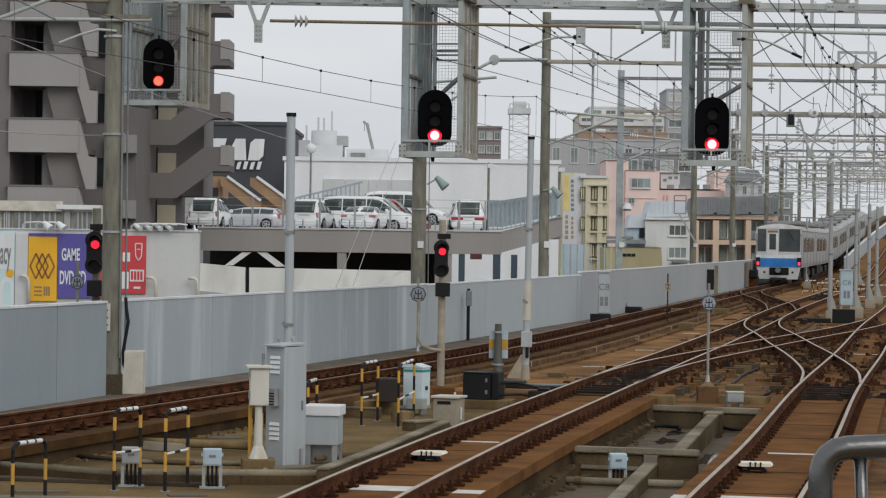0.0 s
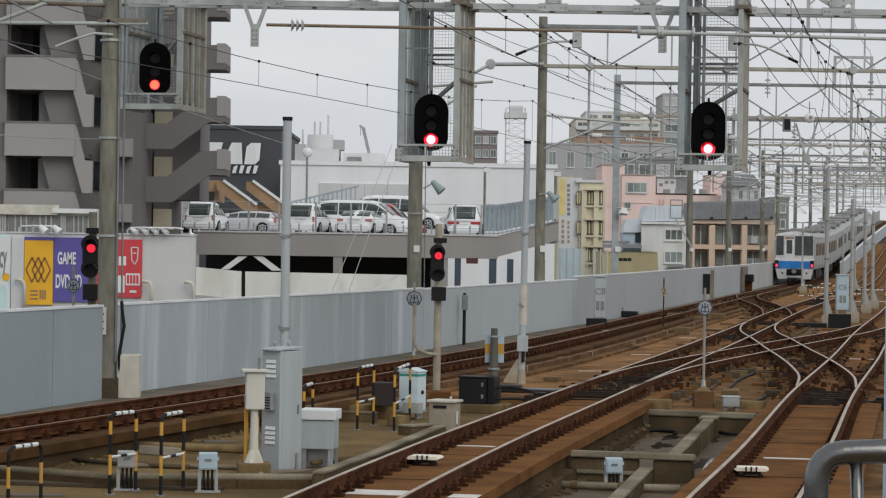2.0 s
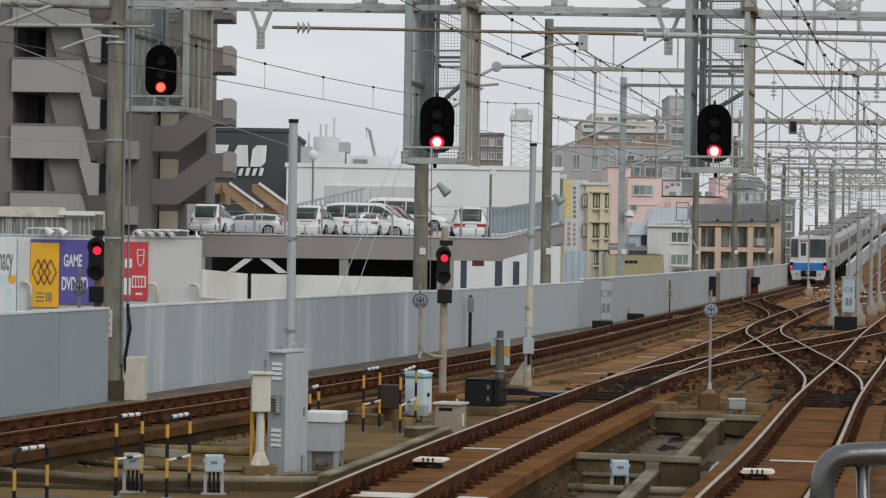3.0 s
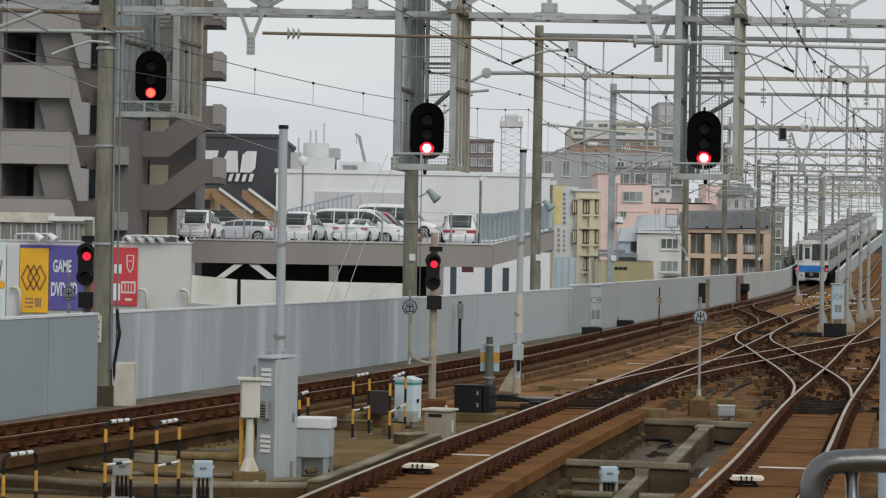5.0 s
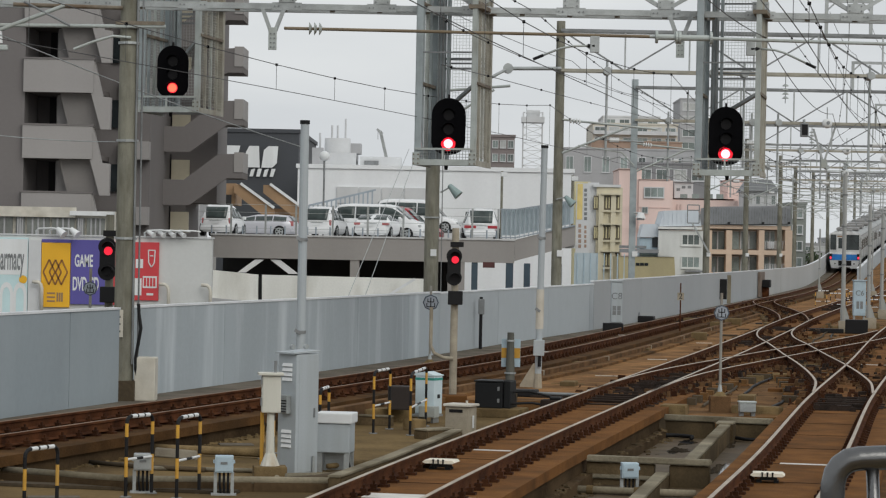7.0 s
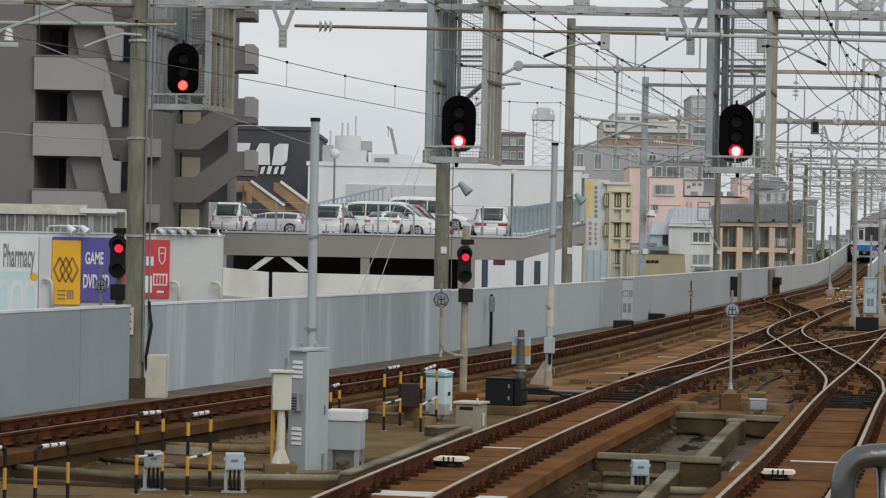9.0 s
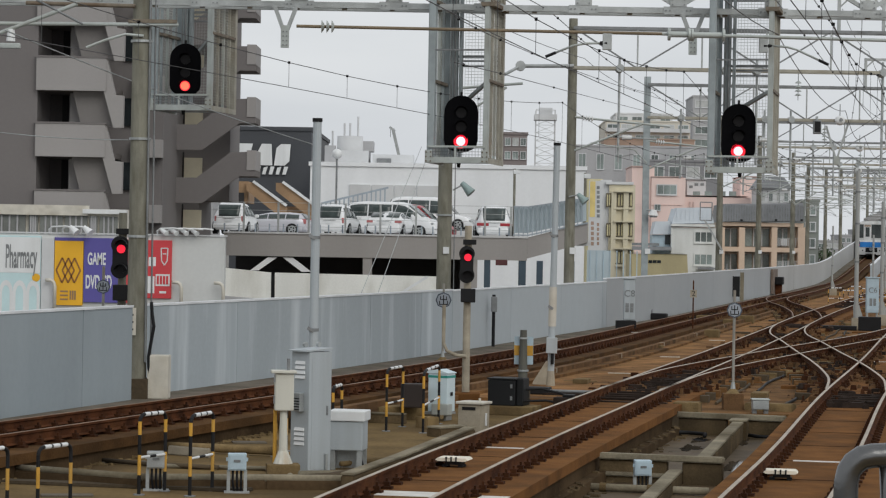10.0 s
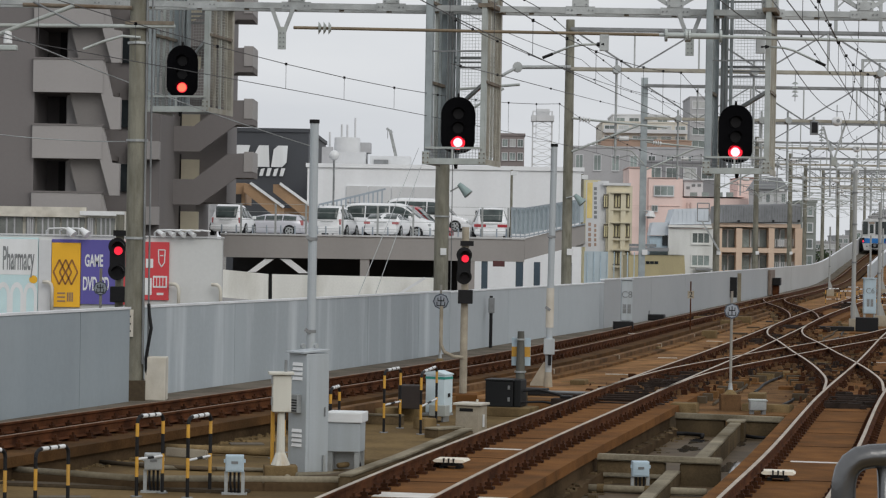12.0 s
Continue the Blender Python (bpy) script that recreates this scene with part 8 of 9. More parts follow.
for u in (899, 933):
    for d in (0, 1.8):
        part("leg", bar(bmesh.new(), (LX(u), d, GZ), (LX(u), d, LZ(182)), 0.1, 0.1), M_GREYL, tw)
for k in range(8):
    a, b = LZ(290 - 13.5 * k), LZ(290 - 13.5 * (k + 1))
    for x0, x1 in ((899, 933), (933, 899)):
        part("brace", bar(bmesh.new(), (LX(x0), 0, a), (LX(x1), 0, b), 0.05, 0.05), M_GREYL, tw)
    part("ring", bar(bmesh.new(), (LX(899), 0, b), (LX(933), 0, b), 0.05, 0.05), M_GREYL, tw)
part("platform", box(LX(896), LX(936), -0.3, 2.1, LZ(200), LZ(190)), M_GREYL, tw)
part("tank", box(LX(905), LX(928), 0.2, 1.6, LZ(190), LZ(178)), M_GREYL, tw)


def tower_block(name, label, x0, x1, zv, z1, D, deep, material, rows, cols, balcony=None, frame_mat=None, pad=0.14):
    """A building front with rows of windows between the heights zv and z1."""
    t = block(name, label, x0, x1, D, deep, z1, material)
    cw, ch = (x1 - x0) / cols, (z1 - zv) / rows
    for r in range(rows):
        for c in range(cols):
            window(t, x0 + cw * (c + pad), x0 + cw * (c + 1 - pad), z1 - ch * (r + 0.8), z1 - ch * (r + 0.25), D, frame_mat or M_GREYL, random.random() < 0.3, bars=1)
        if balcony:
            part("balcony", box(x0 + 0.05, x1 - 0.05, D - 0.9, D - 0.13, z1 - ch * (r + 0.98), z1 - ch * (r + 0.62)), balcony, t)
    return t


tower_block("brown_block", "grey-brown block behind the hall", 3.28, 5.56, 9.34, 13.34, 250, 14, mat("grey_brown_render", (0.21, 0.18, 0.175), 0.8, 0.0, 0.06, 4.0), 3, 3)
# cream paled to put distance haze into the colour
tower_block("far_apartments", "distant cream apartments with brown bands", 21.16, 34.49, 18.89, 22.18, 400, 20, mat("haze_paled_cream", (0.62, 0.58, 0.50), 0.8, 0.0, 0.06, 8.0), 2, 6, balcony=M_GREYL)
tower_block("far_apartments", "distant cream upper storey with brown trim", 22.87, 31.80, 22.18, 23.43, 402, 14, M_GREYL, 1, 4)
block("brown_storey", "distant brown clad storey", 1020 * 0.088444 - 69.340, 1180 * 0.088444 - 69.340, 398.0, 10, 40.354 - 238 * 0.088444, M_BRICKB)
tower_block("far_tower", "distant plain grey tower", 36.59, 39.48, 14.42, 27.49, 420, 14, M_GREYB, 6, 1)
tower_block("grey_block", "long grey block with few windows", 13.75, 33.09, 12.05, 15.82, 340, 16, M_GREYB, 1, 8, pad=0.3)
tower_block("grey_block", "low dark grey block beside the pink house", 23.52, 32.83, 11.23, 13.84, 335, 10, mat("mid_grey_render", (0.24, 0.24, 0.25), 0.8, 0.0, 0.07, 5.0), 1, 4)
cf = thing("cream_flats", "cream flats with piers, ledges and dark grilled windows", "building", pose(0, 0, 0))
part("wall", box(12.62, 14.97, 230.00, 240.00, -3.68, 8.11), M_BEIGE, cf)
part("side_wall", box(10.65, 12.07, 230.60, 239.00, -3.74, 8.61), M_BEIGEY, cf, "yellowish side wall")
part("pale_strip", box(11.83, 12.85, 230.30, 239.00, -3.72, 8.54), M_GREYL, cf)
part("roof", box(12.29, 14.79, 229.80, 240.00, 8.13, 8.37), M_GREYL, cf)
part("pier", box(12.81, 13.26, 229.65, 230.00, -3.72, 7.49), M_BEIGE, cf)
part("pier", box(13.91, 14.36, 229.65, 230.00, -3.69, 7.51), M_BEIGE, cf)
g = part("window", box(13.08, 13.90, 229.95, 230.00, 6.09, 7.35), M_WINB, cf, "dark grilled window")
part("grille_bar", box(13.17, 13.28, 229.88, 229.94, 6.22, 7.21), M_BEIGEY, g)
part("grille_bar", box(13.44, 13.55, 229.88, 229.94, 6.22, 7.22), M_BEIGEY, g)
part("grille_bar", box(13.70, 13.81, 229.88, 229.94, 6.23, 7.22), M_BEIGEY, g)
g = part("window", box(14.18, 14.74, 229.95, 230.00, 6.10, 7.37), M_WINB, cf, "dark grilled window")
part("grille_bar", box(14.27, 14.38, 229.88, 229.94, 6.24, 7.23), M_BEIGEY, g)
part("grille_bar", box(14.54, 14.65, 229.88, 229.94, 6.24, 7.24), M_BEIGEY, g)
g = part("window", box(12.35, 12.77, 229.95, 230.00, 6.07, 7.34), M_WINB, cf, "dark grilled window")
part("grille_bar", box(12.41, 12.51, 229.88, 229.94, 6.20, 7.20), M_BEIGEY, g)
part("grille_bar", box(12.60, 12.71, 229.88, 229.94, 6.21, 7.20), M_BEIGEY, g)
part("hood", box(13.02, 14.75, 229.40, 230.00, 7.44, 7.57), M_BEIGE, cf)
part("ledge", box(13.05, 14.78, 229.60, 230.00, 5.89, 6.05), M_BEIGE, cf)
g = part("window", box(13.13, 13.96, 229.95, 230.00, 3.38, 4.65), M_WINB, cf, "dark grilled window")
part("grille_bar", box(13.22, 13.33, 229.88, 229.94, 3.51, 4.51), M_BEIGEY, g)
part("grille_bar", box(13.49, 13.60, 229.88, 229.94, 3.52, 4.51), M_BEIGEY, g)
part("grille_bar", box(13.76, 13.86, 229.88, 229.94, 3.52, 4.52), M_BEIGEY, g)
g = part("window", box(14.23, 14.79, 229.95, 230.00, 3.40, 4.67), M_WINB, cf, "dark grilled window")
part("grille_bar", box(14.33, 14.43, 229.88, 229.94, 3.53, 4.53), M_BEIGEY, g)
part("grille_bar", box(14.59, 14.70, 229.88, 229.94, 3.54, 4.53), M_BEIGEY, g)
g = part("window", box(12.40, 12.82, 229.95, 230.00, 3.36, 4.64), M_WINB, cf, "dark grilled window")
part("grille_bar", box(12.46, 12.57, 229.88, 229.94, 3.50, 4.49), M_BEIGEY, g)
part("grille_bar", box(12.65, 12.76, 229.88, 229.94, 3.50, 4.50), M_BEIGEY, g)
part("hood", box(13.07, 14.80, 229.40, 230.00, 4.73, 4.86), M_BEIGE, cf)
part("ledge", box(13.10, 14.83, 229.60, 230.00, 3.19, 3.35), M_BEIGE, cf)
g = part("window", box(13.18, 14.00, 229.95, 230.00, 0.93, 2.19), M_WINB, cf, "dark grilled window")
part("grille_bar", box(13.27, 13.38, 229.88, 229.94, 1.06, 2.05), M_BEIGEY, g)
part("grille_bar", box(13.54, 13.65, 229.88, 229.94, 1.06, 2.06), M_BEIGEY, g)
part("grille_bar", box(13.80, 13.91, 229.88, 229.94, 1.07, 2.06), M_BEIGEY, g)
g = part("window", box(14.28, 14.84, 229.95, 230.00, 0.94, 2.21), M_WINB, cf, "dark grilled window")
part("grille_bar", box(14.37, 14.48, 229.88, 229.94, 1.08, 2.07), M_BEIGEY, g)
part("grille_bar", box(14.64, 14.75, 229.88, 229.94, 1.08, 2.08), M_BEIGEY, g)
g = part("window", box(12.45, 12.87, 229.95, 230.00, 0.91, 2.18), M_WINB, cf, "dark grilled window")
part("grille_bar", box(12.51, 12.61, 229.88, 229.94, 1.04, 2.04), M_BEIGEY, g)
part("grille_bar", box(12.70, 12.81, 229.88, 229.94, 1.05, 2.04), M_BEIGEY, g)
part("hood", box(13.12, 14.85, 229.40, 230.00, 2.28, 2.41), M_BEIGE, cf)
part("ledge", box(13.15, 14.88, 229.60, 230.00, 0.73, 0.89), M_BEIGE, cf)
sg = thing("sign_strip", "tall shop sign strip with yellow, black and red-brown marks", "sign", pose(0, 0, 0))
part("panel", box(10.70, 11.85, 228.00, 228.20, 2.14, 8.38), M_GREYL, sg)
part("yellow_field", box(10.78, 11.26, 227.97, 228.00, 5.13, 8.33), M_YELP, sg)
part("mark", box(11.38, 11.64, 227.97, 228.00, 7.64, 7.92), M_STEELD, sg)
part("mark", box(11.39, 11.64, 227.97, 228.00, 7.22, 7.49), M_STEELD, sg)
part("mark", box(11.40, 11.65, 227.97, 228.00, 6.79, 7.07), M_STEELD, sg)
part("mark", box(11.41, 11.66, 227.97, 228.00, 6.37, 6.65), M_STEELD, sg)
part("mark", box(11.42, 11.67, 227.97, 228.00, 5.95, 6.22), M_STEELD, sg)
part("mark", box(11.42, 11.68, 227.97, 228.00, 5.52, 5.80), M_STEELD, sg)
part("mark", box(11.43, 11.69, 227.97, 228.00, 5.10, 5.38), M_STEELD, sg)
part("mark", box(10.92, 11.17, 227.97, 228.00, 4.42, 4.73), M_BRICKB, sg)
part("mark", box(10.93, 11.18, 227.97, 228.00, 3.96, 4.27), M_BRICKB, sg)
part("mark", box(10.93, 11.19, 227.97, 228.00, 3.50, 3.81), M_BRICKB, sg)
part("mark", box(10.94, 11.20, 227.97, 228.00, 3.04, 3.36), M_BRICKB, sg)
part("mark", box(10.95, 11.20, 227.97, 228.00, 2.58, 2.90), M_BRICKB, sg)
part("mark", box(11.45, 11.65, 227.97, 228.00, 4.32, 4.60), M_BRICKB, sg)
part("mark", box(11.46, 11.66, 227.97, 228.00, 3.90, 4.18), M_BRICKB, sg)
part("mark", box(11.46, 11.66, 227.97, 228.00, 3.48, 3.75), M_BRICKB, sg)
part("mark", box(11.47, 11.67, 227.97, 228.00, 3.05, 3.33), M_BRICKB, sg)
part("mark", box(11.48, 11.68, 227.97, 228.00, 2.63, 2.91), M_BRICKB, sg)
sf = thing("sheet_fence", "pale blue ribbed sheet fence below the cream flats", "fence", pose(0, 190, 0))
part("sheet", box(8.84, 10.55, 0, 0.05, GZ, 2.21), M_FENCEL, sf)
for k in range(9):
    part("rib", box(9.04 + 0.5 * k, 9.11 + 0.5 * k, -0.06, -0.003, GZ, 2.21), M_BLUEG, sf)
ph = thing("pink_house", "pale pink rendered house with a wide dark window", "building", pose(0, 0, 0))
part("wall", box(19.11, 21.77, 300.40, 312.00, -7.84, 11.96), M_PINK, ph)
part("wall", box(21.43, 25.43, 300.00, 312.00, -7.77, 10.77), M_PINK, ph)
part("wing", box(25.14, 33.22, 300.80, 312.00, -7.62, 8.57), M_PINK, ph)
part("stair_tower", box(32.21, 35.08, 303.00, 312.00, -7.58, 11.02), M_PINK, ph)
part("coping", box(21.41, 25.12, 299.85, 312.20, 10.82, 10.89), M_PINKD, ph)
part("coping", box(25.11, 32.95, 300.60, 312.20, 8.74, 8.73), M_PINKD, ph)
part("coping", box(19.02, 21.43, 300.20, 312.20, 12.00, 12.10), M_PINKD, ph)
part("coping", box(32.16, 34.76, 302.80, 312.20, 11.07, 11.16), M_PINKD, ph)
part("string_course", box(19.20, 25.13, 299.90, 300.00, 7.55, 7.53), M_PINKD, ph)
part("string_course", box(19.25, 25.18, 299.90, 300.00, 4.99, 4.97), M_PINKD, ph)
window(ph, 22.07, 24.36, 8.76, 9.90, 299.90, M_GREYL, False, bars=2)
window(ph, 21.83, 22.50, 6.89, 7.57, 299.90, M_GREYL, False, bars=1)
part("slit", box(23.76, 23.94, 299.95, 300.00, 5.85, 6.47), M_PINKD, ph)
part("slit", box(25.94, 26.11, 300.70, 300.80, 7.33, 7.98), M_PINKD, ph)
part("slit", box(26.36, 26.53, 300.70, 300.80, 7.34, 7.99), M_PINKD, ph)
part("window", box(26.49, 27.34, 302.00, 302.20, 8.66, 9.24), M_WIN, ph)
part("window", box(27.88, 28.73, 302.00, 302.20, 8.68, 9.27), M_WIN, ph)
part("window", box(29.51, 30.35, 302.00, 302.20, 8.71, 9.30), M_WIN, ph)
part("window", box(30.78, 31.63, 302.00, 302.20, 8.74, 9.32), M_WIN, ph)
pn = thing("roof_room", "whitish rooftop room with three small openings", "building", pose(0, 0, 0))
part("wall", box(25.93, 28.18, 304.00, 309.00, 8.70, 10.63), M_GREYL, pn)
part("opening", box(26.20, 26.63, 303.95, 304.00, 9.66, 9.98), M_STEELD, pn)
part("opening", box(26.83, 27.26, 303.95, 304.00, 9.95, 10.27), M_STEELD, pn)
part("opening", box(27.53, 27.96, 303.95, 304.00, 9.97, 10.29), M_STEELD, pn)
part("roof", box(25.83, 28.23, 303.70, 309.20, 10.68, 10.77), M_GREYB, pn)
wh = thing("white_house", "white rendered house with a blue-grey roof and dark windows", "house", pose(0, 0, 0))
part("wall", box(17.09, 20.85, 215.00, 224.00, -3.15, 4.23), M_WALLO, wh)
part("eave", box(17.05, 20.74, 214.75, 224.00, 4.32, 4.53), M_WALLO, wh)
slab_poly("roof", [(17.15, 4.55), (17.52, 5.87), (20.38, 5.99), (20.70, 4.62)], 215.0, 221.0, M_ROOFB, wh, "blue-grey sheet roof")
part("roof_seam", box(17.52, 17.58, 214.95, 215.00, 4.58, 5.74), M_ROOFB, wh)
part("roof_seam", box(17.89, 17.94, 214.95, 215.00, 4.58, 5.75), M_ROOFB, wh)
part("roof_seam", box(18.25, 18.31, 214.95, 215.00, 4.59, 5.75), M_ROOFB, wh)
part("roof_seam", box(18.62, 18.67, 214.95, 215.00, 4.60, 5.76), M_ROOFB, wh)
part("roof_seam", box(18.98, 19.04, 214.95, 215.00, 4.61, 5.77), M_ROOFB, wh)
part("roof_seam", box(19.35, 19.41, 214.95, 215.00, 4.61, 5.78), M_ROOFB, wh)
part("roof_seam", box(19.72, 19.77, 214.95, 215.00, 4.62, 5.78), M_ROOFB, wh)
part("roof_seam", box(20.08, 20.14, 214.95, 215.00, 4.63, 5.79), M_ROOFB, wh)
part("roof_seam", box(20.45, 20.50, 214.95, 215.00, 4.63, 5.80), M_ROOFB, wh)
window(wh, 19.07, 20.57, 3.00, 3.91, 215.00, M_WALLO, False, bars=2)
window(wh, 19.06, 20.60, 1.09, 2.03, 215.00, M_WALLO, False, bars=2)
part("lean_roof", box(19.36, 20.78, 214.00, 214.87, 0.75, 0.88), M_ROOFG, wh)
bh = thing("blue_roof_house", "small house under a pale blue sheet roof", "house", pose(0, 0, 0))
slab_poly("roof", [(15.54, 3.61), (15.78, 4.71), (17.08, 4.73), (17.10, 3.64)], 215.5, 219.0, M_ROOFB, bh)
part("wall", box(15.57, 17.21, 215.80, 219.00, -3.22, 3.59), M_BLUEG, bh)
part("window", box(16.63, 17.08, 215.70, 215.80, 2.77, 3.59), M_GLASS, bh)
part("low_roof", box(13.83, 17.09, 214.40, 215.60, 2.27, 2.58), M_ROOFG, bh)
part("low_roof", box(13.82, 16.09, 215.00, 215.60, 2.64, 2.87), M_STEELD, bh)
sh = thing("low_beige_shed", "low yellowish shed with a flat roof", "building", pose(0, 0, 0))
slab_poly("wall", [(13.13, 1.95), (17.60, 1.99), (17.93, -2.92), (13.29, -3.01)], 205.0, 213.0, M_SHED, sh)
part("roof", box(13.07, 17.66, 204.85, 213.00, 2.05, 2.05), M_GREYB, sh)
part("window", box(14.50, 14.81, 204.96, 205.00, 1.24, 1.47), M_GLASS, sh)
part("window", box(14.85, 15.16, 204.96, 205.00, 1.25, 1.48), M_GLASS, sh)
part("window", box(15.20, 15.51, 204.96, 205.00, 1.25, 1.48), M_GLASS, sh)
tn = thing("tan_flats", "tan rendered flats with recessed balconies and glass doors", "building", pose(0, 0, 0))
part("back_wall", box(22.18, 29.71, 226.40, 235.00, -3.25, 4.85), M_TANIN, tn)
part("beam", box(22.15, 29.56, 225.00, 226.39, 4.54, 4.87), M_TAN, tn)
part("beam", box(22.19, 29.61, 225.00, 226.39, 2.28, 2.69), M_TAN, tn)
part("beam", box(22.23, 29.64, 225.00, 226.39, 0.40, 0.67), M_TAN, tn)
part("pier", box(22.16, 22.62, 224.98, 226.39, -3.39, 4.38), M_TAN, tn)
part("pier", box(23.88, 24.40, 224.98, 226.39, -3.36, 4.41), M_TAN, tn)
part("pier", box(26.76, 27.25, 224.98, 226.39, -3.30, 4.47), M_TAN, tn)
part("pier", box(29.08, 29.71, 224.98, 226.39, -3.25, 4.51), M_TAN, tn)
g = part("glass_door", box(22.58, 23.18, 226.30, 226.40, 2.71, 4.34), M_WIN, tn)
part("door_frame", box(22.58, 22.68, 226.24, 226.30, 2.70, 4.34), M_GREYL, g)
part("door_frame", box(22.66, 23.15, 226.24, 226.30, 4.28, 4.34), M_GREYL, g)
g = part("glass_door", box(23.20, 23.84, 226.30, 226.40, 2.72, 4.35), M_WIN, tn)
part("door_frame", box(23.20, 23.30, 226.24, 226.30, 2.71, 4.35), M_GREYL, g)
part("door_frame", box(23.29, 23.81, 226.24, 226.30, 4.29, 4.35), M_GREYL, g)
g = part("glass_door", box(24.35, 25.15, 226.30, 226.40, 2.75, 4.37), M_WIN, tn)
part("door_frame", box(24.35, 24.45, 226.24, 226.30, 2.74, 4.37), M_GREYL, g)
part("door_frame", box(24.44, 25.12, 226.24, 226.30, 4.32, 4.37), M_GREYL, g)
g = part("glass_door", box(25.25, 25.98, 226.30, 226.40, 2.77, 4.39), M_WIN, tn)
part("door_frame", box(25.25, 25.35, 226.24, 226.30, 2.75, 4.39), M_GREYL, g)
part("door_frame", box(25.34, 25.95, 226.24, 226.30, 4.33, 4.39), M_GREYL, g)
g = part("glass_door", box(25.98, 26.68, 226.30, 226.40, 2.78, 4.40), M_WIN, tn)
part("door_frame", box(25.98, 26.08, 226.24, 226.30, 2.77, 4.40), M_GREYL, g)
part("door_frame", box(26.07, 26.65, 226.24, 226.30, 4.34, 4.40), M_GREYL, g)
g = part("glass_door", box(27.20, 27.79, 226.30, 226.40, 2.80, 4.42), M_WIN, tn)
part("door_frame", box(27.20, 27.30, 226.24, 226.30, 2.79, 4.42), M_GREYL, g)
part("door_frame", box(27.29, 27.76, 226.24, 226.30, 4.37, 4.43), M_GREYL, g)
g = part("glass_door", box(27.83, 28.31, 226.30, 226.40, 2.81, 4.44), M_WIN, tn)
part("door_frame", box(27.83, 27.93, 226.24, 226.30, 2.80, 4.44), M_GREYL, g)
part("door_frame", box(27.91, 28.28, 226.24, 226.30, 4.38, 4.44), M_GREYL, g)
part("baluster", box(27.17, 27.21, 225.10, 225.14, 2.79, 3.45), M_GREYL, tn)
part("baluster", box(27.32, 27.37, 225.10, 225.14, 2.79, 3.45), M_GREYL, tn)
part("baluster", box(27.48, 27.53, 225.10, 225.14, 2.79, 3.46), M_GREYL, tn)
part("baluster", box(27.64, 27.68, 225.10, 225.14, 2.80, 3.46), M_GREYL, tn)
part("baluster", box(27.79, 27.84, 225.10, 225.14, 2.80, 3.46), M_GREYL, tn)
part("baluster", box(27.95, 28.00, 225.10, 225.14, 2.80, 3.46), M_GREYL, tn)
part("baluster", box(28.11, 28.15, 225.10, 225.14, 2.81, 3.47), M_GREYL, tn)
part("baluster", box(28.26, 28.31, 225.10, 225.14, 2.81, 3.47), M_GREYL, tn)
part("baluster", box(28.42, 28.47, 225.10, 225.14, 2.81, 3.47), M_GREYL, tn)
part("baluster", box(28.57, 28.62, 225.10, 225.14, 2.82, 3.48), M_GREYL, tn)
part("baluster", box(28.73, 28.78, 225.10, 225.14, 2.82, 3.48), M_GREYL, tn)
part("baluster", box(28.89, 28.93, 225.10, 225.14, 2.82, 3.48), M_GREYL, tn)
part("rail", box(27.13, 29.08, 225.08, 225.16, 3.49, 3.52), M_GREYL, tn)
g = part("glass_door", box(22.62, 23.22, 226.30, 226.40, 0.69, 2.07), M_WIN, tn)
part("door_frame", box(22.62, 22.72, 226.24, 226.30, 0.68, 2.07), M_GREYL, g)
part("door_frame", box(22.71, 23.20, 226.24, 226.30, 2.02, 2.08), M_GREYL, g)
g = part("glass_door", box(23.25, 23.88, 226.30, 226.40, 0.71, 2.09), M_WIN, tn)
part("door_frame", box(23.25, 23.34, 226.24, 226.30, 0.70, 2.09), M_GREYL, g)
part("door_frame", box(23.33, 23.86, 226.24, 226.30, 2.03, 2.09), M_GREYL, g)
g = part("glass_door", box(24.39, 25.19, 226.30, 226.40, 0.73, 2.11), M_WIN, tn)
part("door_frame", box(24.39, 24.49, 226.24, 226.30, 0.72, 2.11), M_GREYL, g)
part("door_frame", box(24.48, 25.16, 226.24, 226.30, 2.05, 2.11), M_GREYL, g)
g = part("glass_door", box(25.30, 26.02, 226.30, 226.40, 0.75, 2.13), M_WIN, tn)
part("door_frame", box(25.30, 25.39, 226.24, 226.30, 0.73, 2.13), M_GREYL, g)
part("door_frame", box(25.38, 25.99, 226.24, 226.30, 2.07, 2.13), M_GREYL, g)
g = part("glass_door", box(26.03, 26.71, 226.30, 226.40, 0.76, 2.14), M_WIN, tn)
part("door_frame", box(26.03, 26.12, 226.24, 226.30, 0.75, 2.14), M_GREYL, g)
part("door_frame", box(26.11, 26.69, 226.24, 226.30, 2.08, 2.14), M_GREYL, g)
g = part("glass_door", box(27.24, 27.83, 226.30, 226.40, 0.78, 2.16), M_WIN, tn)
part("door_frame", box(27.24, 27.34, 226.24, 226.30, 0.77, 2.16), M_GREYL, g)
part("door_frame", box(27.33, 27.80, 226.24, 226.30, 2.10, 2.16), M_GREYL, g)
g = part("glass_door", box(27.87, 28.35, 226.30, 226.40, 0.79, 2.17), M_WIN, tn)
part("door_frame", box(27.87, 27.97, 226.24, 226.30, 0.78, 2.17), M_GREYL, g)
part("door_frame", box(27.96, 28.32, 226.24, 226.30, 2.11, 2.18), M_GREYL, g)
part("baluster", box(27.21, 27.25, 225.10, 225.14, 0.77, 1.43), M_GREYL, tn)
part("baluster", box(27.36, 27.41, 225.10, 225.14, 0.77, 1.43), M_GREYL, tn)
part("baluster", box(27.52, 27.57, 225.10, 225.14, 0.78, 1.44), M_GREYL, tn)
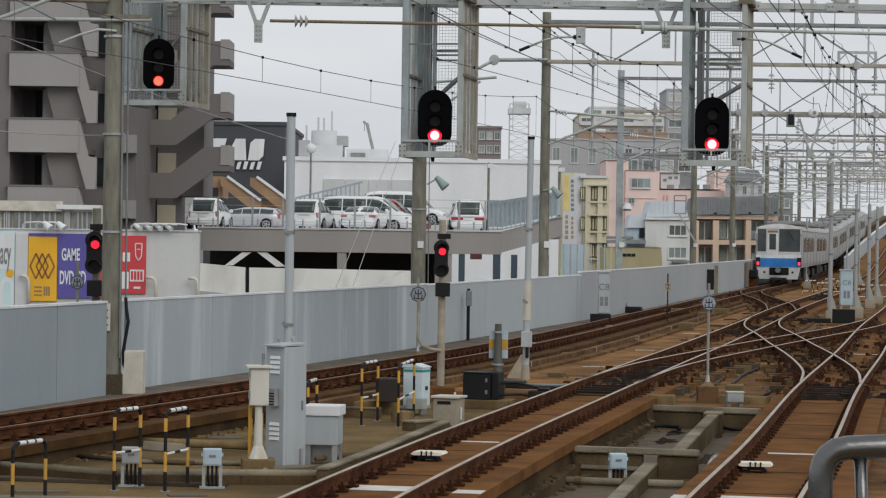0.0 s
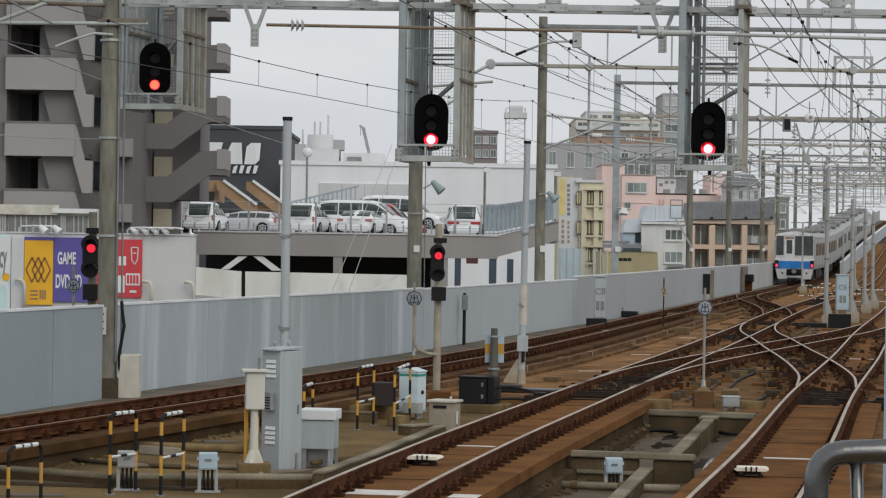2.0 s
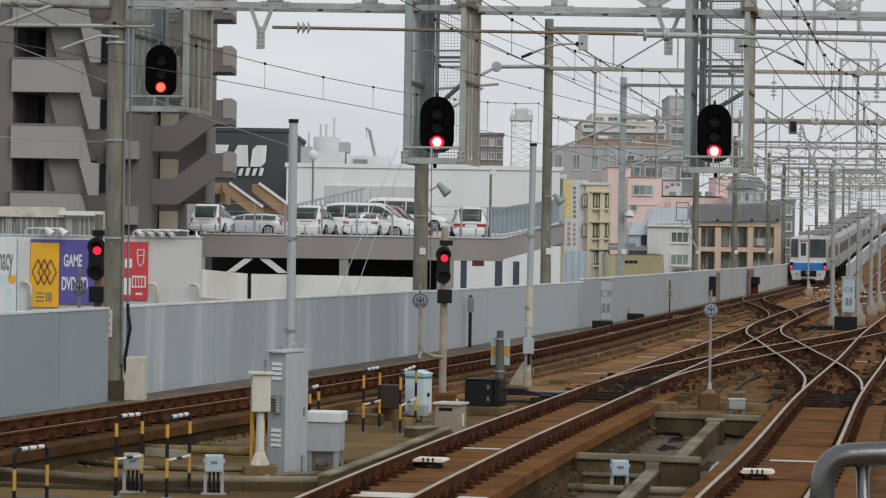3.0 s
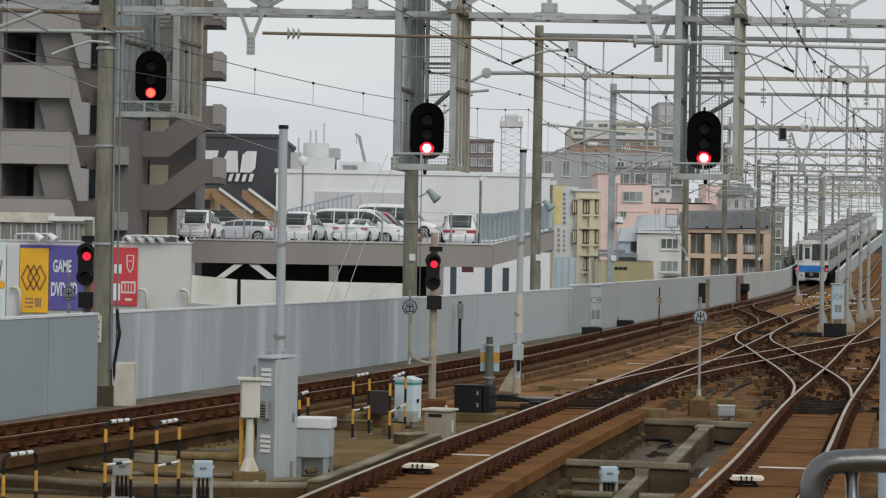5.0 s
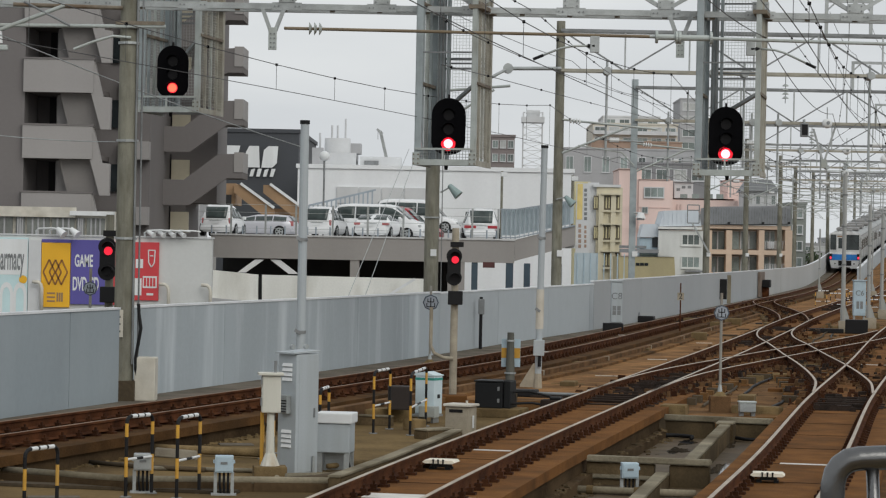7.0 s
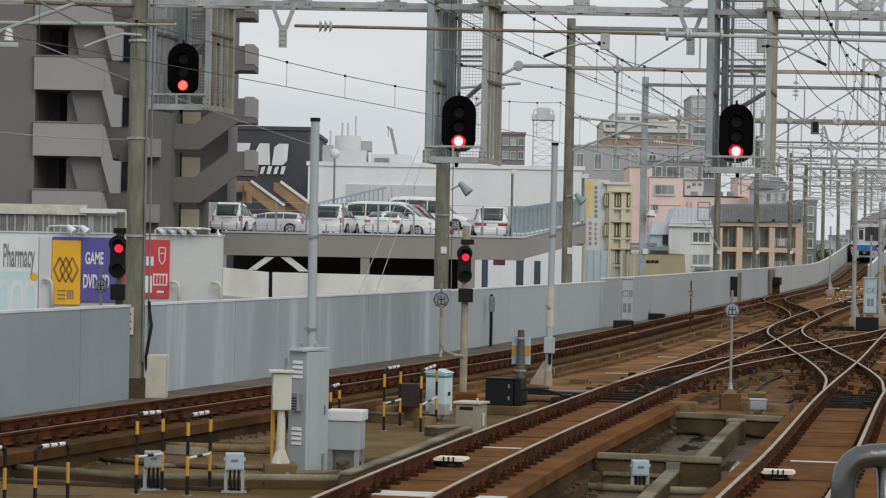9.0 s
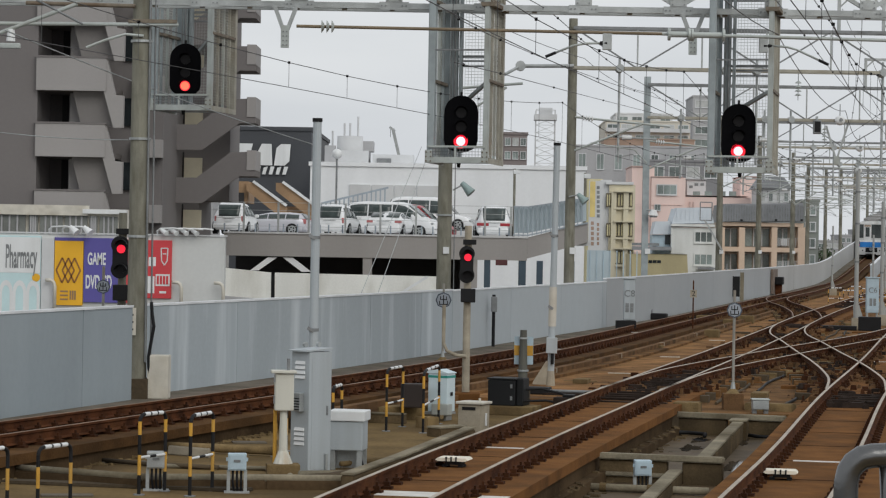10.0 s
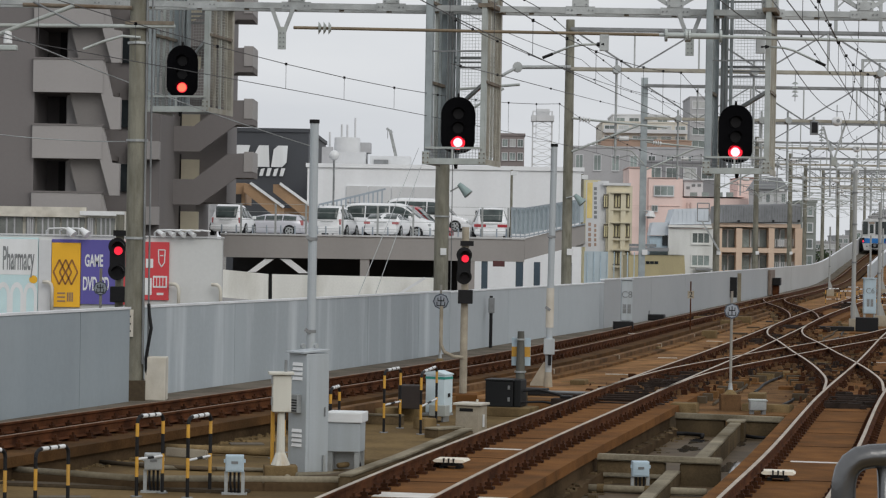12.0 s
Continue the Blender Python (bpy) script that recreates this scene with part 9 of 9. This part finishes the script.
part("baluster", box(27.68, 27.72, 225.10, 225.14, 0.78, 1.44), M_GREYL, tn)
part("baluster", box(27.83, 27.88, 225.10, 225.14, 0.78, 1.44), M_GREYL, tn)
part("baluster", box(27.99, 28.04, 225.10, 225.14, 0.79, 1.45), M_GREYL, tn)
part("baluster", box(28.14, 28.19, 225.10, 225.14, 0.79, 1.45), M_GREYL, tn)
part("baluster", box(28.30, 28.35, 225.10, 225.14, 0.79, 1.45), M_GREYL, tn)
part("baluster", box(28.46, 28.50, 225.10, 225.14, 0.79, 1.46), M_GREYL, tn)
part("baluster", box(28.61, 28.66, 225.10, 225.14, 0.80, 1.46), M_GREYL, tn)
part("baluster", box(28.77, 28.82, 225.10, 225.14, 0.80, 1.46), M_GREYL, tn)
part("baluster", box(28.93, 28.97, 225.10, 225.14, 0.80, 1.46), M_GREYL, tn)
part("rail", box(27.17, 29.12, 225.08, 225.16, 1.47, 1.50), M_GREYL, tn)
part("cooling_unit", box(27.64, 28.20, 225.40, 225.90, 2.88, 3.46), M_WHITE, tn, "white cooling unit on the balcony")
slab_poly("metal_roof", [(22.36, 4.89), (22.54, 6.46), (29.42, 6.66), (29.59, 5.03)], 224.7, 235.0, M_ROOFG, tn, "ridged grey metal roof")
part("roof_rib", box(22.64, 22.71, 224.64, 224.70, 4.91, 6.36), M_STEELD, tn)
part("roof_rib", box(22.87, 22.94, 224.64, 224.70, 4.92, 6.36), M_STEELD, tn)
part("roof_rib", box(23.09, 23.17, 224.64, 224.70, 4.92, 6.37), M_STEELD, tn)
part("roof_rib", box(23.32, 23.39, 224.64, 224.70, 4.93, 6.37), M_STEELD, tn)
part("roof_rib", box(23.55, 23.62, 224.64, 224.70, 4.93, 6.37), M_STEELD, tn)
part("roof_rib", box(23.77, 23.84, 224.64, 224.70, 4.93, 6.38), M_STEELD, tn)
part("roof_rib", box(24.00, 24.07, 224.64, 224.70, 4.94, 6.38), M_STEELD, tn)
part("roof_rib", box(24.22, 24.29, 224.64, 224.70, 4.94, 6.39), M_STEELD, tn)
part("roof_rib", box(24.45, 24.52, 224.64, 224.70, 4.95, 6.39), M_STEELD, tn)
part("roof_rib", box(24.68, 24.75, 224.64, 224.70, 4.95, 6.40), M_STEELD, tn)
part("roof_rib", box(24.90, 24.97, 224.64, 224.70, 4.96, 6.40), M_STEELD, tn)
part("roof_rib", box(25.13, 25.20, 224.64, 224.70, 4.96, 6.40), M_STEELD, tn)
part("roof_rib", box(25.35, 25.42, 224.64, 224.70, 4.96, 6.41), M_STEELD, tn)
part("roof_rib", box(25.58, 25.65, 224.64, 224.70, 4.97, 6.41), M_STEELD, tn)
part("roof_rib", box(25.81, 25.88, 224.64, 224.70, 4.97, 6.42), M_STEELD, tn)
part("roof_rib", box(26.03, 26.10, 224.64, 224.70, 4.98, 6.42), M_STEELD, tn)
part("roof_rib", box(26.26, 26.33, 224.64, 224.70, 4.98, 6.43), M_STEELD, tn)
part("roof_rib", box(26.48, 26.55, 224.64, 224.70, 4.99, 6.43), M_STEELD, tn)
part("roof_rib", box(26.71, 26.78, 224.64, 224.70, 4.99, 6.43), M_STEELD, tn)
part("roof_rib", box(26.93, 27.01, 224.64, 224.70, 5.00, 6.44), M_STEELD, tn)
part("roof_rib", box(27.16, 27.23, 224.64, 224.70, 5.00, 6.44), M_STEELD, tn)
part("roof_rib", box(27.39, 27.46, 224.64, 224.70, 5.00, 6.45), M_STEELD, tn)
part("roof_rib", box(27.61, 27.68, 224.64, 224.70, 5.01, 6.45), M_STEELD, tn)
part("roof_rib", box(27.84, 27.91, 224.64, 224.70, 5.01, 6.46), M_STEELD, tn)
part("roof_rib", box(28.06, 28.14, 224.64, 224.70, 5.02, 6.46), M_STEELD, tn)
part("roof_rib", box(28.29, 28.36, 224.64, 224.70, 5.02, 6.46), M_STEELD, tn)
part("roof_rib", box(28.52, 28.59, 224.64, 224.70, 5.03, 6.47), M_STEELD, tn)
part("roof_rib", box(28.74, 28.81, 224.64, 224.70, 5.03, 6.47), M_STEELD, tn)
part("roof_rib", box(28.97, 29.04, 224.64, 224.70, 5.03, 6.48), M_STEELD, tn)
part("roof_rib", box(29.19, 29.27, 224.64, 224.70, 5.04, 6.48), M_STEELD, tn)
part("roof_rib", box(29.42, 29.49, 224.64, 224.70, 5.04, 6.49), M_STEELD, tn)
part("snow_stop", box(23.92, 24.13, 224.58, 224.64, 4.96, 5.13), M_BLACK, tn)
part("snow_stop", box(26.96, 27.17, 224.58, 224.64, 5.02, 5.19), M_BLACK, tn)
part("snow_stop", box(29.22, 29.43, 224.58, 224.64, 5.06, 5.23), M_BLACK, tn)
tower_block("green_grey_block", "narrow grey-green block with dark windows", 33.97, 35.71, 0.79, 7.44, 260, 10, mat("grey_green_render", (0.24, 0.26, 0.24), 0.8, 0.0, 0.08, 4.0), 4, 1, pad=0.2)
tower_block("roof_house", "grey house with a dark hipped roof", 33.00, 36.48, 7.63, 9.43, 290, 8, M_GREYL, 1, 4, pad=0.25)
EX, EZ = (lambda u: u * 0.064444 - 50.524), (lambda v: 30.211 - v * 0.064444)
hp = thing("hip_roof", "dark tiled hipped roof of a house", "roof", pose(0, 0, 0))
slab_poly("roof", [(EX(1292), EZ(322)), (EX(1306), EZ(302)), (EX(1338), EZ(302)), (EX(1354), EZ(322))], 289.5, 299, M_ROOFG, hp)
tower_block("far_house", "distant grey house beyond the viaduct", 57.49, 61.23, 2.68, 3.98, 420, 12, M_GREYB, 1, 3)
tower_block("far_house", "distant grey house beyond the viaduct", 67.06, 70.12, 3.77, 5.20, 460, 12, M_GREYB, 1, 3)
tower_block("far_house", "distant grey house beyond the viaduct", 105.93, 114.49, 6.07, 8.24, 700, 12, M_GREYB, 1, 3)
tower_block("far_house", "distant grey house beyond the viaduct", 127.29, 145.07, 5.83, 8.32, 800, 12, M_GREYB, 1, 3)
tower_block("far_house", "distant grey house beyond the viaduct", -87.47, -40.36, 11.21, 12.45, 400, 12, M_GREYB, 1, 3)
# far trees
for u, v, D, s in ((1425, 418, 430, 3.2), (1445, 410, 470, 3.6), (1462, 408, 500, 4.0), (1484, 404, 560, 4.5), (1405, 425, 400, 2.8), (1510, 402, 640, 5), (1540, 400, 700, 5.5), (1570, 398, 760, 6)):
    X_, Z_ = (u * 0.0002222 - 0.17422) * D, 2.5 + (0.096 - v * 0.0002222) * D
    t = thing("tree", "distant dark green leafy tree beyond the viaduct", "tree", pose(X_, D, GZ), group="distant trees")
    part("trunk", rod(bmesh.new(), (0, 0, 0), (0, 0, Z_ - GZ - s * 0.8), 0.35, 0.2, 8), M_WOOD, t)
    for k in range(5):
        part("limb", rod(bmesh.new(), (0, 0, (Z_ - GZ) * 0.5), (s * 0.6 * math.cos(k * 1.3), s * 0.6 * math.sin(k * 1.3), Z_ - GZ - s * 0.5), 0.15, 0.06, 6), M_WOOD, t)
    verts, faces = [], []
    rnd = random.Random(u)
    for k in range(700):
        u = Vector((rnd.gauss(0, 1), rnd.gauss(0, 1), rnd.gauss(0, 1))).normalized() * s * (0.45 + 0.6 * rnd.random())
        c = Vector((u.x, u.y, u.z * 0.8 + Z_ - GZ - s * 0.7))
        i = len(verts)
        for j in range(3):
            verts.append(tuple(c + Vector((rnd.uniform(-1, 1), rnd.uniform(-1, 1), rnd.uniform(-1, 1))) * 0.4))
        faces.append((i, i + 1, i + 2))
    me = bpy.data.meshes.new("crown")
    me.from_pydata(verts, [], faces)
    me.materials.append(M_LEAF)
    ob = new("crown", me)
    ob.parent = t


# ---------------------------------------------------------------- train
RUN = np.arange(120, 520, 1.0)
PA = np.array([(T1.x(y), y, grade(y)) for y in RUN])
PS = np.concatenate([[0], np.cumsum(np.linalg.norm(np.diff(PA, axis=0), axis=1))])


def on_path(s):
    return Vector([float(np.interp(s, PS, PA[:, i])) for i in range(3)])


def s_of(y):
    return float(np.interp(y, PA[:, 1], PS))


M_STEEL = mat("brushed_stainless", (0.36, 0.365, 0.36), 0.4, 0.45, 0.07, 1.0, 0.0, (0.36, 0.36, 0.35), 0.3, streak=True)
M_TBLUE = mat("train_blue", (0.02, 0.19, 0.55), 0.4)
M_TWHITE = mat("train_white", (0.70, 0.71, 0.71), 0.4)
M_SKIRT = mat("train_grey_skirt", (0.55, 0.56, 0.56), 0.5, 0.0, 0.08)
M_TROOF = mat("train_roof_grey", (0.23, 0.225, 0.22), 0.7, 0.0, 0.15, 1.0)
M_TLAMP = mat("red_train_lamp", (0.5, 0.02, 0.03), 0.3, 0.0, 0.0, glow=(1.0, 0.06, 0.12, 0.9))
M_CAB = mat("cab_glass", (0.06, 0.07, 0.072), 0.1, 0.0, 0.3, 1.0)
M_DOOR = mat("train_door_steel", (0.27, 0.275, 0.275), 0.45, 0.4, 0.06)


def body_section(bm, y0, y1, crown=0.16):
    """The rounded cross section of a car, drawn out along its length."""
    o = [(-1.37, 1.0), (-1.4, 1.3), (-1.4, 3.2), (-1.33, 3.42)]
    o += [(-1.2 + 2.4 * k / 8, 3.5 + crown * math.sin(math.pi * k / 8)) for k in range(9)]
    o += [(1.33, 3.42), (1.4, 3.2), (1.4, 1.3), (1.37, 1.0)]
    return prism(bm, o, y0, y1)


def rail_car(cab):
    t = thing("train_car", "silver subway end car with blue band and red tail lamps" if cab else "stainless steel subway car with many side doors", "train car", group="cars of the receding train")
    part("body", body_section(bmesh.new(), 0.0, 19.6), M_STEEL, t)
    rf = part("roof_unit", box(-1.0, 1.0, 4.0, 7.6, 3.64, 3.86, 0.08), M_TROOF, t, "grey roof cooling unit")
    part("roof_unit", box(-1.0, 1.0, 12.2, 15.8, 3.66, 3.95, 0.08), M_TROOF, t)
    part("roof_walk", box(-0.5, 0.5, 0.8, 3.6, 3.66, 3.74), M_TROOF, t)
    pg = part("pantograph", bar(bmesh.new(), (-0.8, 9.5, 4.35), (0.8, 9.5, 4.35), 0.12, 0.06), M_STEELD, t, "folded dark pantograph")
    for s in (-0.6, 0.6):
        part("pantograph_arm", bar(bmesh.new(), (s, 8.6, 3.8), (s * 0.8, 9.5, 4.33), 0.05, 0.05), M_STEELD, pg)
        part("pantograph_arm", bar(bmesh.new(), (s, 10.4, 3.8), (s * 0.8, 9.5, 4.33), 0.05, 0.05), M_STEELD, pg)
    for s in (-1, 1):
        for k in range(4):
            yc = 2.4 + 4.9 * k
            d = part("door", box(s * 1.395, s * 1.412, yc - 0.65, yc + 0.65, 1.08, 2.95), M_DOOR, t)
            for e in (-0.33, 0.33):
                part("door_window", box(s * 1.413, s * 1.42, yc + e - 0.22, yc + e + 0.22, 1.95, 2.75), M_GLASS, d)
        for k in range(3):
            yc = 4.85 + 4.9 * k
            part("side_window", box(s * 1.398, s * 1.41, yc - 1.2, yc + 1.2, 1.95, 2.85), M_GLASS, t)
            part("window_post", box(s * 1.411, s * 1.418, yc - 0.04, yc + 0.04, 1.95, 2.85), M_STEEL, t)
        part("gutter", box(s * 1.39, s * 1.43, 0.1, 19.5, 3.22, 3.27), M_STEELD, t)
        for yb in (3.0, 16.6):
            bg = part("bogie_frame", box(s * 1.0, s * 1.15, yb - 1.5, yb + 1.5, 0.35, 0.75, 0.06), M_BLACK, t)
            for w in (-1.05, 1.05):
                part("wheel", rod(bmesh.new(), (s * 0.47, yb + w, 0.43), (s * 0.6, yb + w, 0.43), 0.43, None, 20), M_STEELD, t)
        for yb, l in ((6.0, 1.6), (8.3, 2.0), (11.2, 2.4)):
            part("underfloor_case", box(s * 0.5, s * 1.3, yb - l / 2, yb + l / 2, 0.35, 0.97, 0.03), M_BLACK, t)
    if cab:
        F = -0.02
        part("front_mask", box(-1.33, 1.33, F - 0.03, F + 0.05, 1.0, 3.45, 0.02), M_SKIRT, t)
        part("front_brow", prism(bmesh.new(), [(-1.36, 3.05), (-1.3, 3.05), (-1.29, 3.36), (1.29, 3.36), (1.3, 3.05), (1.36, 3.05), (1.36, 3.25), (1.3, 3.42)] + [(1.18 - 2.36 * k / 10, 3.5 + 0.17 * math.sin(math.pi * k / 10)) for k in range(11)] + [(-1.3, 3.42), (-1.36, 3.25)], F - 0.07, F + 0.12), M_TWHITE, t, "white brow over the windows")
        wl_ = part("front_window", box(-1.29, -0.77, F - 0.05, F - 0.032, 1.98, 3.33, 0.01), M_CAB, t)
        wr_ = part("front_window", box(0.02, 1.29, F - 0.05, F - 0.032, 1.98, 3.33, 0.01), M_CAB, t)
        part("wiper", bar(bmesh.new(), (0.6, F - 0.07, 3.2), (0.95, F - 0.07, 2.6), 0.02, 0.03), M_BLACK, wr_)
        dr = part("end_door", box(-0.7, -0.04, F - 0.06, F - 0.031, 1.78, 3.28, 0.01), M_TWHITE, t)
        part("door_glass", box(-0.57, -0.17, F - 0.075, F - 0.061, 2.1, 3.05), M_CAB, dr)
        part("destination_blind", box(-0.68, -0.06, F - 0.07, F - 0.061, 3.12, 3.26), M_WOOD, dr)
        part("white_band", box(-1.36, 1.36, F - 0.055, F - 0.031, 1.57, 1.77), M_TWHITE, t)
        part("blue_band", box(-1.36, 1.36, F - 0.06, F - 0.031, 1.05, 1.565), M_TBLUE, t)
        for s in (-1, 1):
            lp_ = part("lamp_pod", box(s * 1.24 - 0.13, s * 1.24 + 0.13, F - 0.1, F - 0.061, 1.1, 1.62, 0.02), M_BLACK, t)
            part("tail_lamp", box(s * 1.24 - 0.08, s * 1.24 + 0.08, F - 0.13, F - 0.101, 1.14, 1.36, 0.01), M_TLAMP, lp_, "glowing red tail lamp")
        bm = bmesh.new()
        prism(bm, [(-1.33, 1.03), (1.33, 1.03), (1.15, 0.3), (-1.15, 0.3)], F - 0.02, F + 0.1)
        part("skirt", bm, M_SKIRT, t, "light grey skirt below the blue band")
        part("skirt_gap", box(-0.55, 0.62, F - 0.04, F - 0.021, 0.55, 1.0), M_BLACK, t)
        cp_ = part("coupler", box(-0.2, 0.2, F - 0.5, F - 0.042, 0.7, 1.02, 0.04), M_BLACK, t)
        part("coupler_head", rod(bmesh.new(), (0, F - 0.62, 0.86), (0, F - 0.5, 0.86), 0.17), M_STEELD, cp_)
        for s in (-1, 1):
            part("skirt_hole", rod(bmesh.new(), (s * 0.85, F - 0.03, 0.72), (s * 0.85, F - 0.021, 0.72), 0.07), M_BLACK, t)
        part("gangway_step", box(-0.5, 0.5, F - 0.2, F - 0.021, 0.33, 0.4), M_BLACK, t)
    else:
        part("gangway", box(-0.6, 0.6, -0.38, -0.003, 1.0, 3.2, 0.05), M_BLACK, t)
    return t


cars = [rail_car(k == 0) for k in range(6)]


def motions():
    """The train draws away along its track and slows a little on the climb."""
    for k, c in enumerate(cars):
        rows = []
        for t, y in ((0, 154.5), (1, 167.5), (2, 179.5), (3, 190.2), (4, 200.8), (5, 211), (6, 220.7), (7, 230), (8, 239.2), (9, 248), (10, 256), (11, 263.5), (12, 270.5)):
            a, b = on_path(s_of(y) + 20 * k), on_path(s_of(y) + 20 * k + 19.6)
            rows.append((t, Matrix.Translation(a) @ (b - a).to_track_quat("Y", "Z").to_matrix().to_4x4()))
        walk(c, rows)


motions()
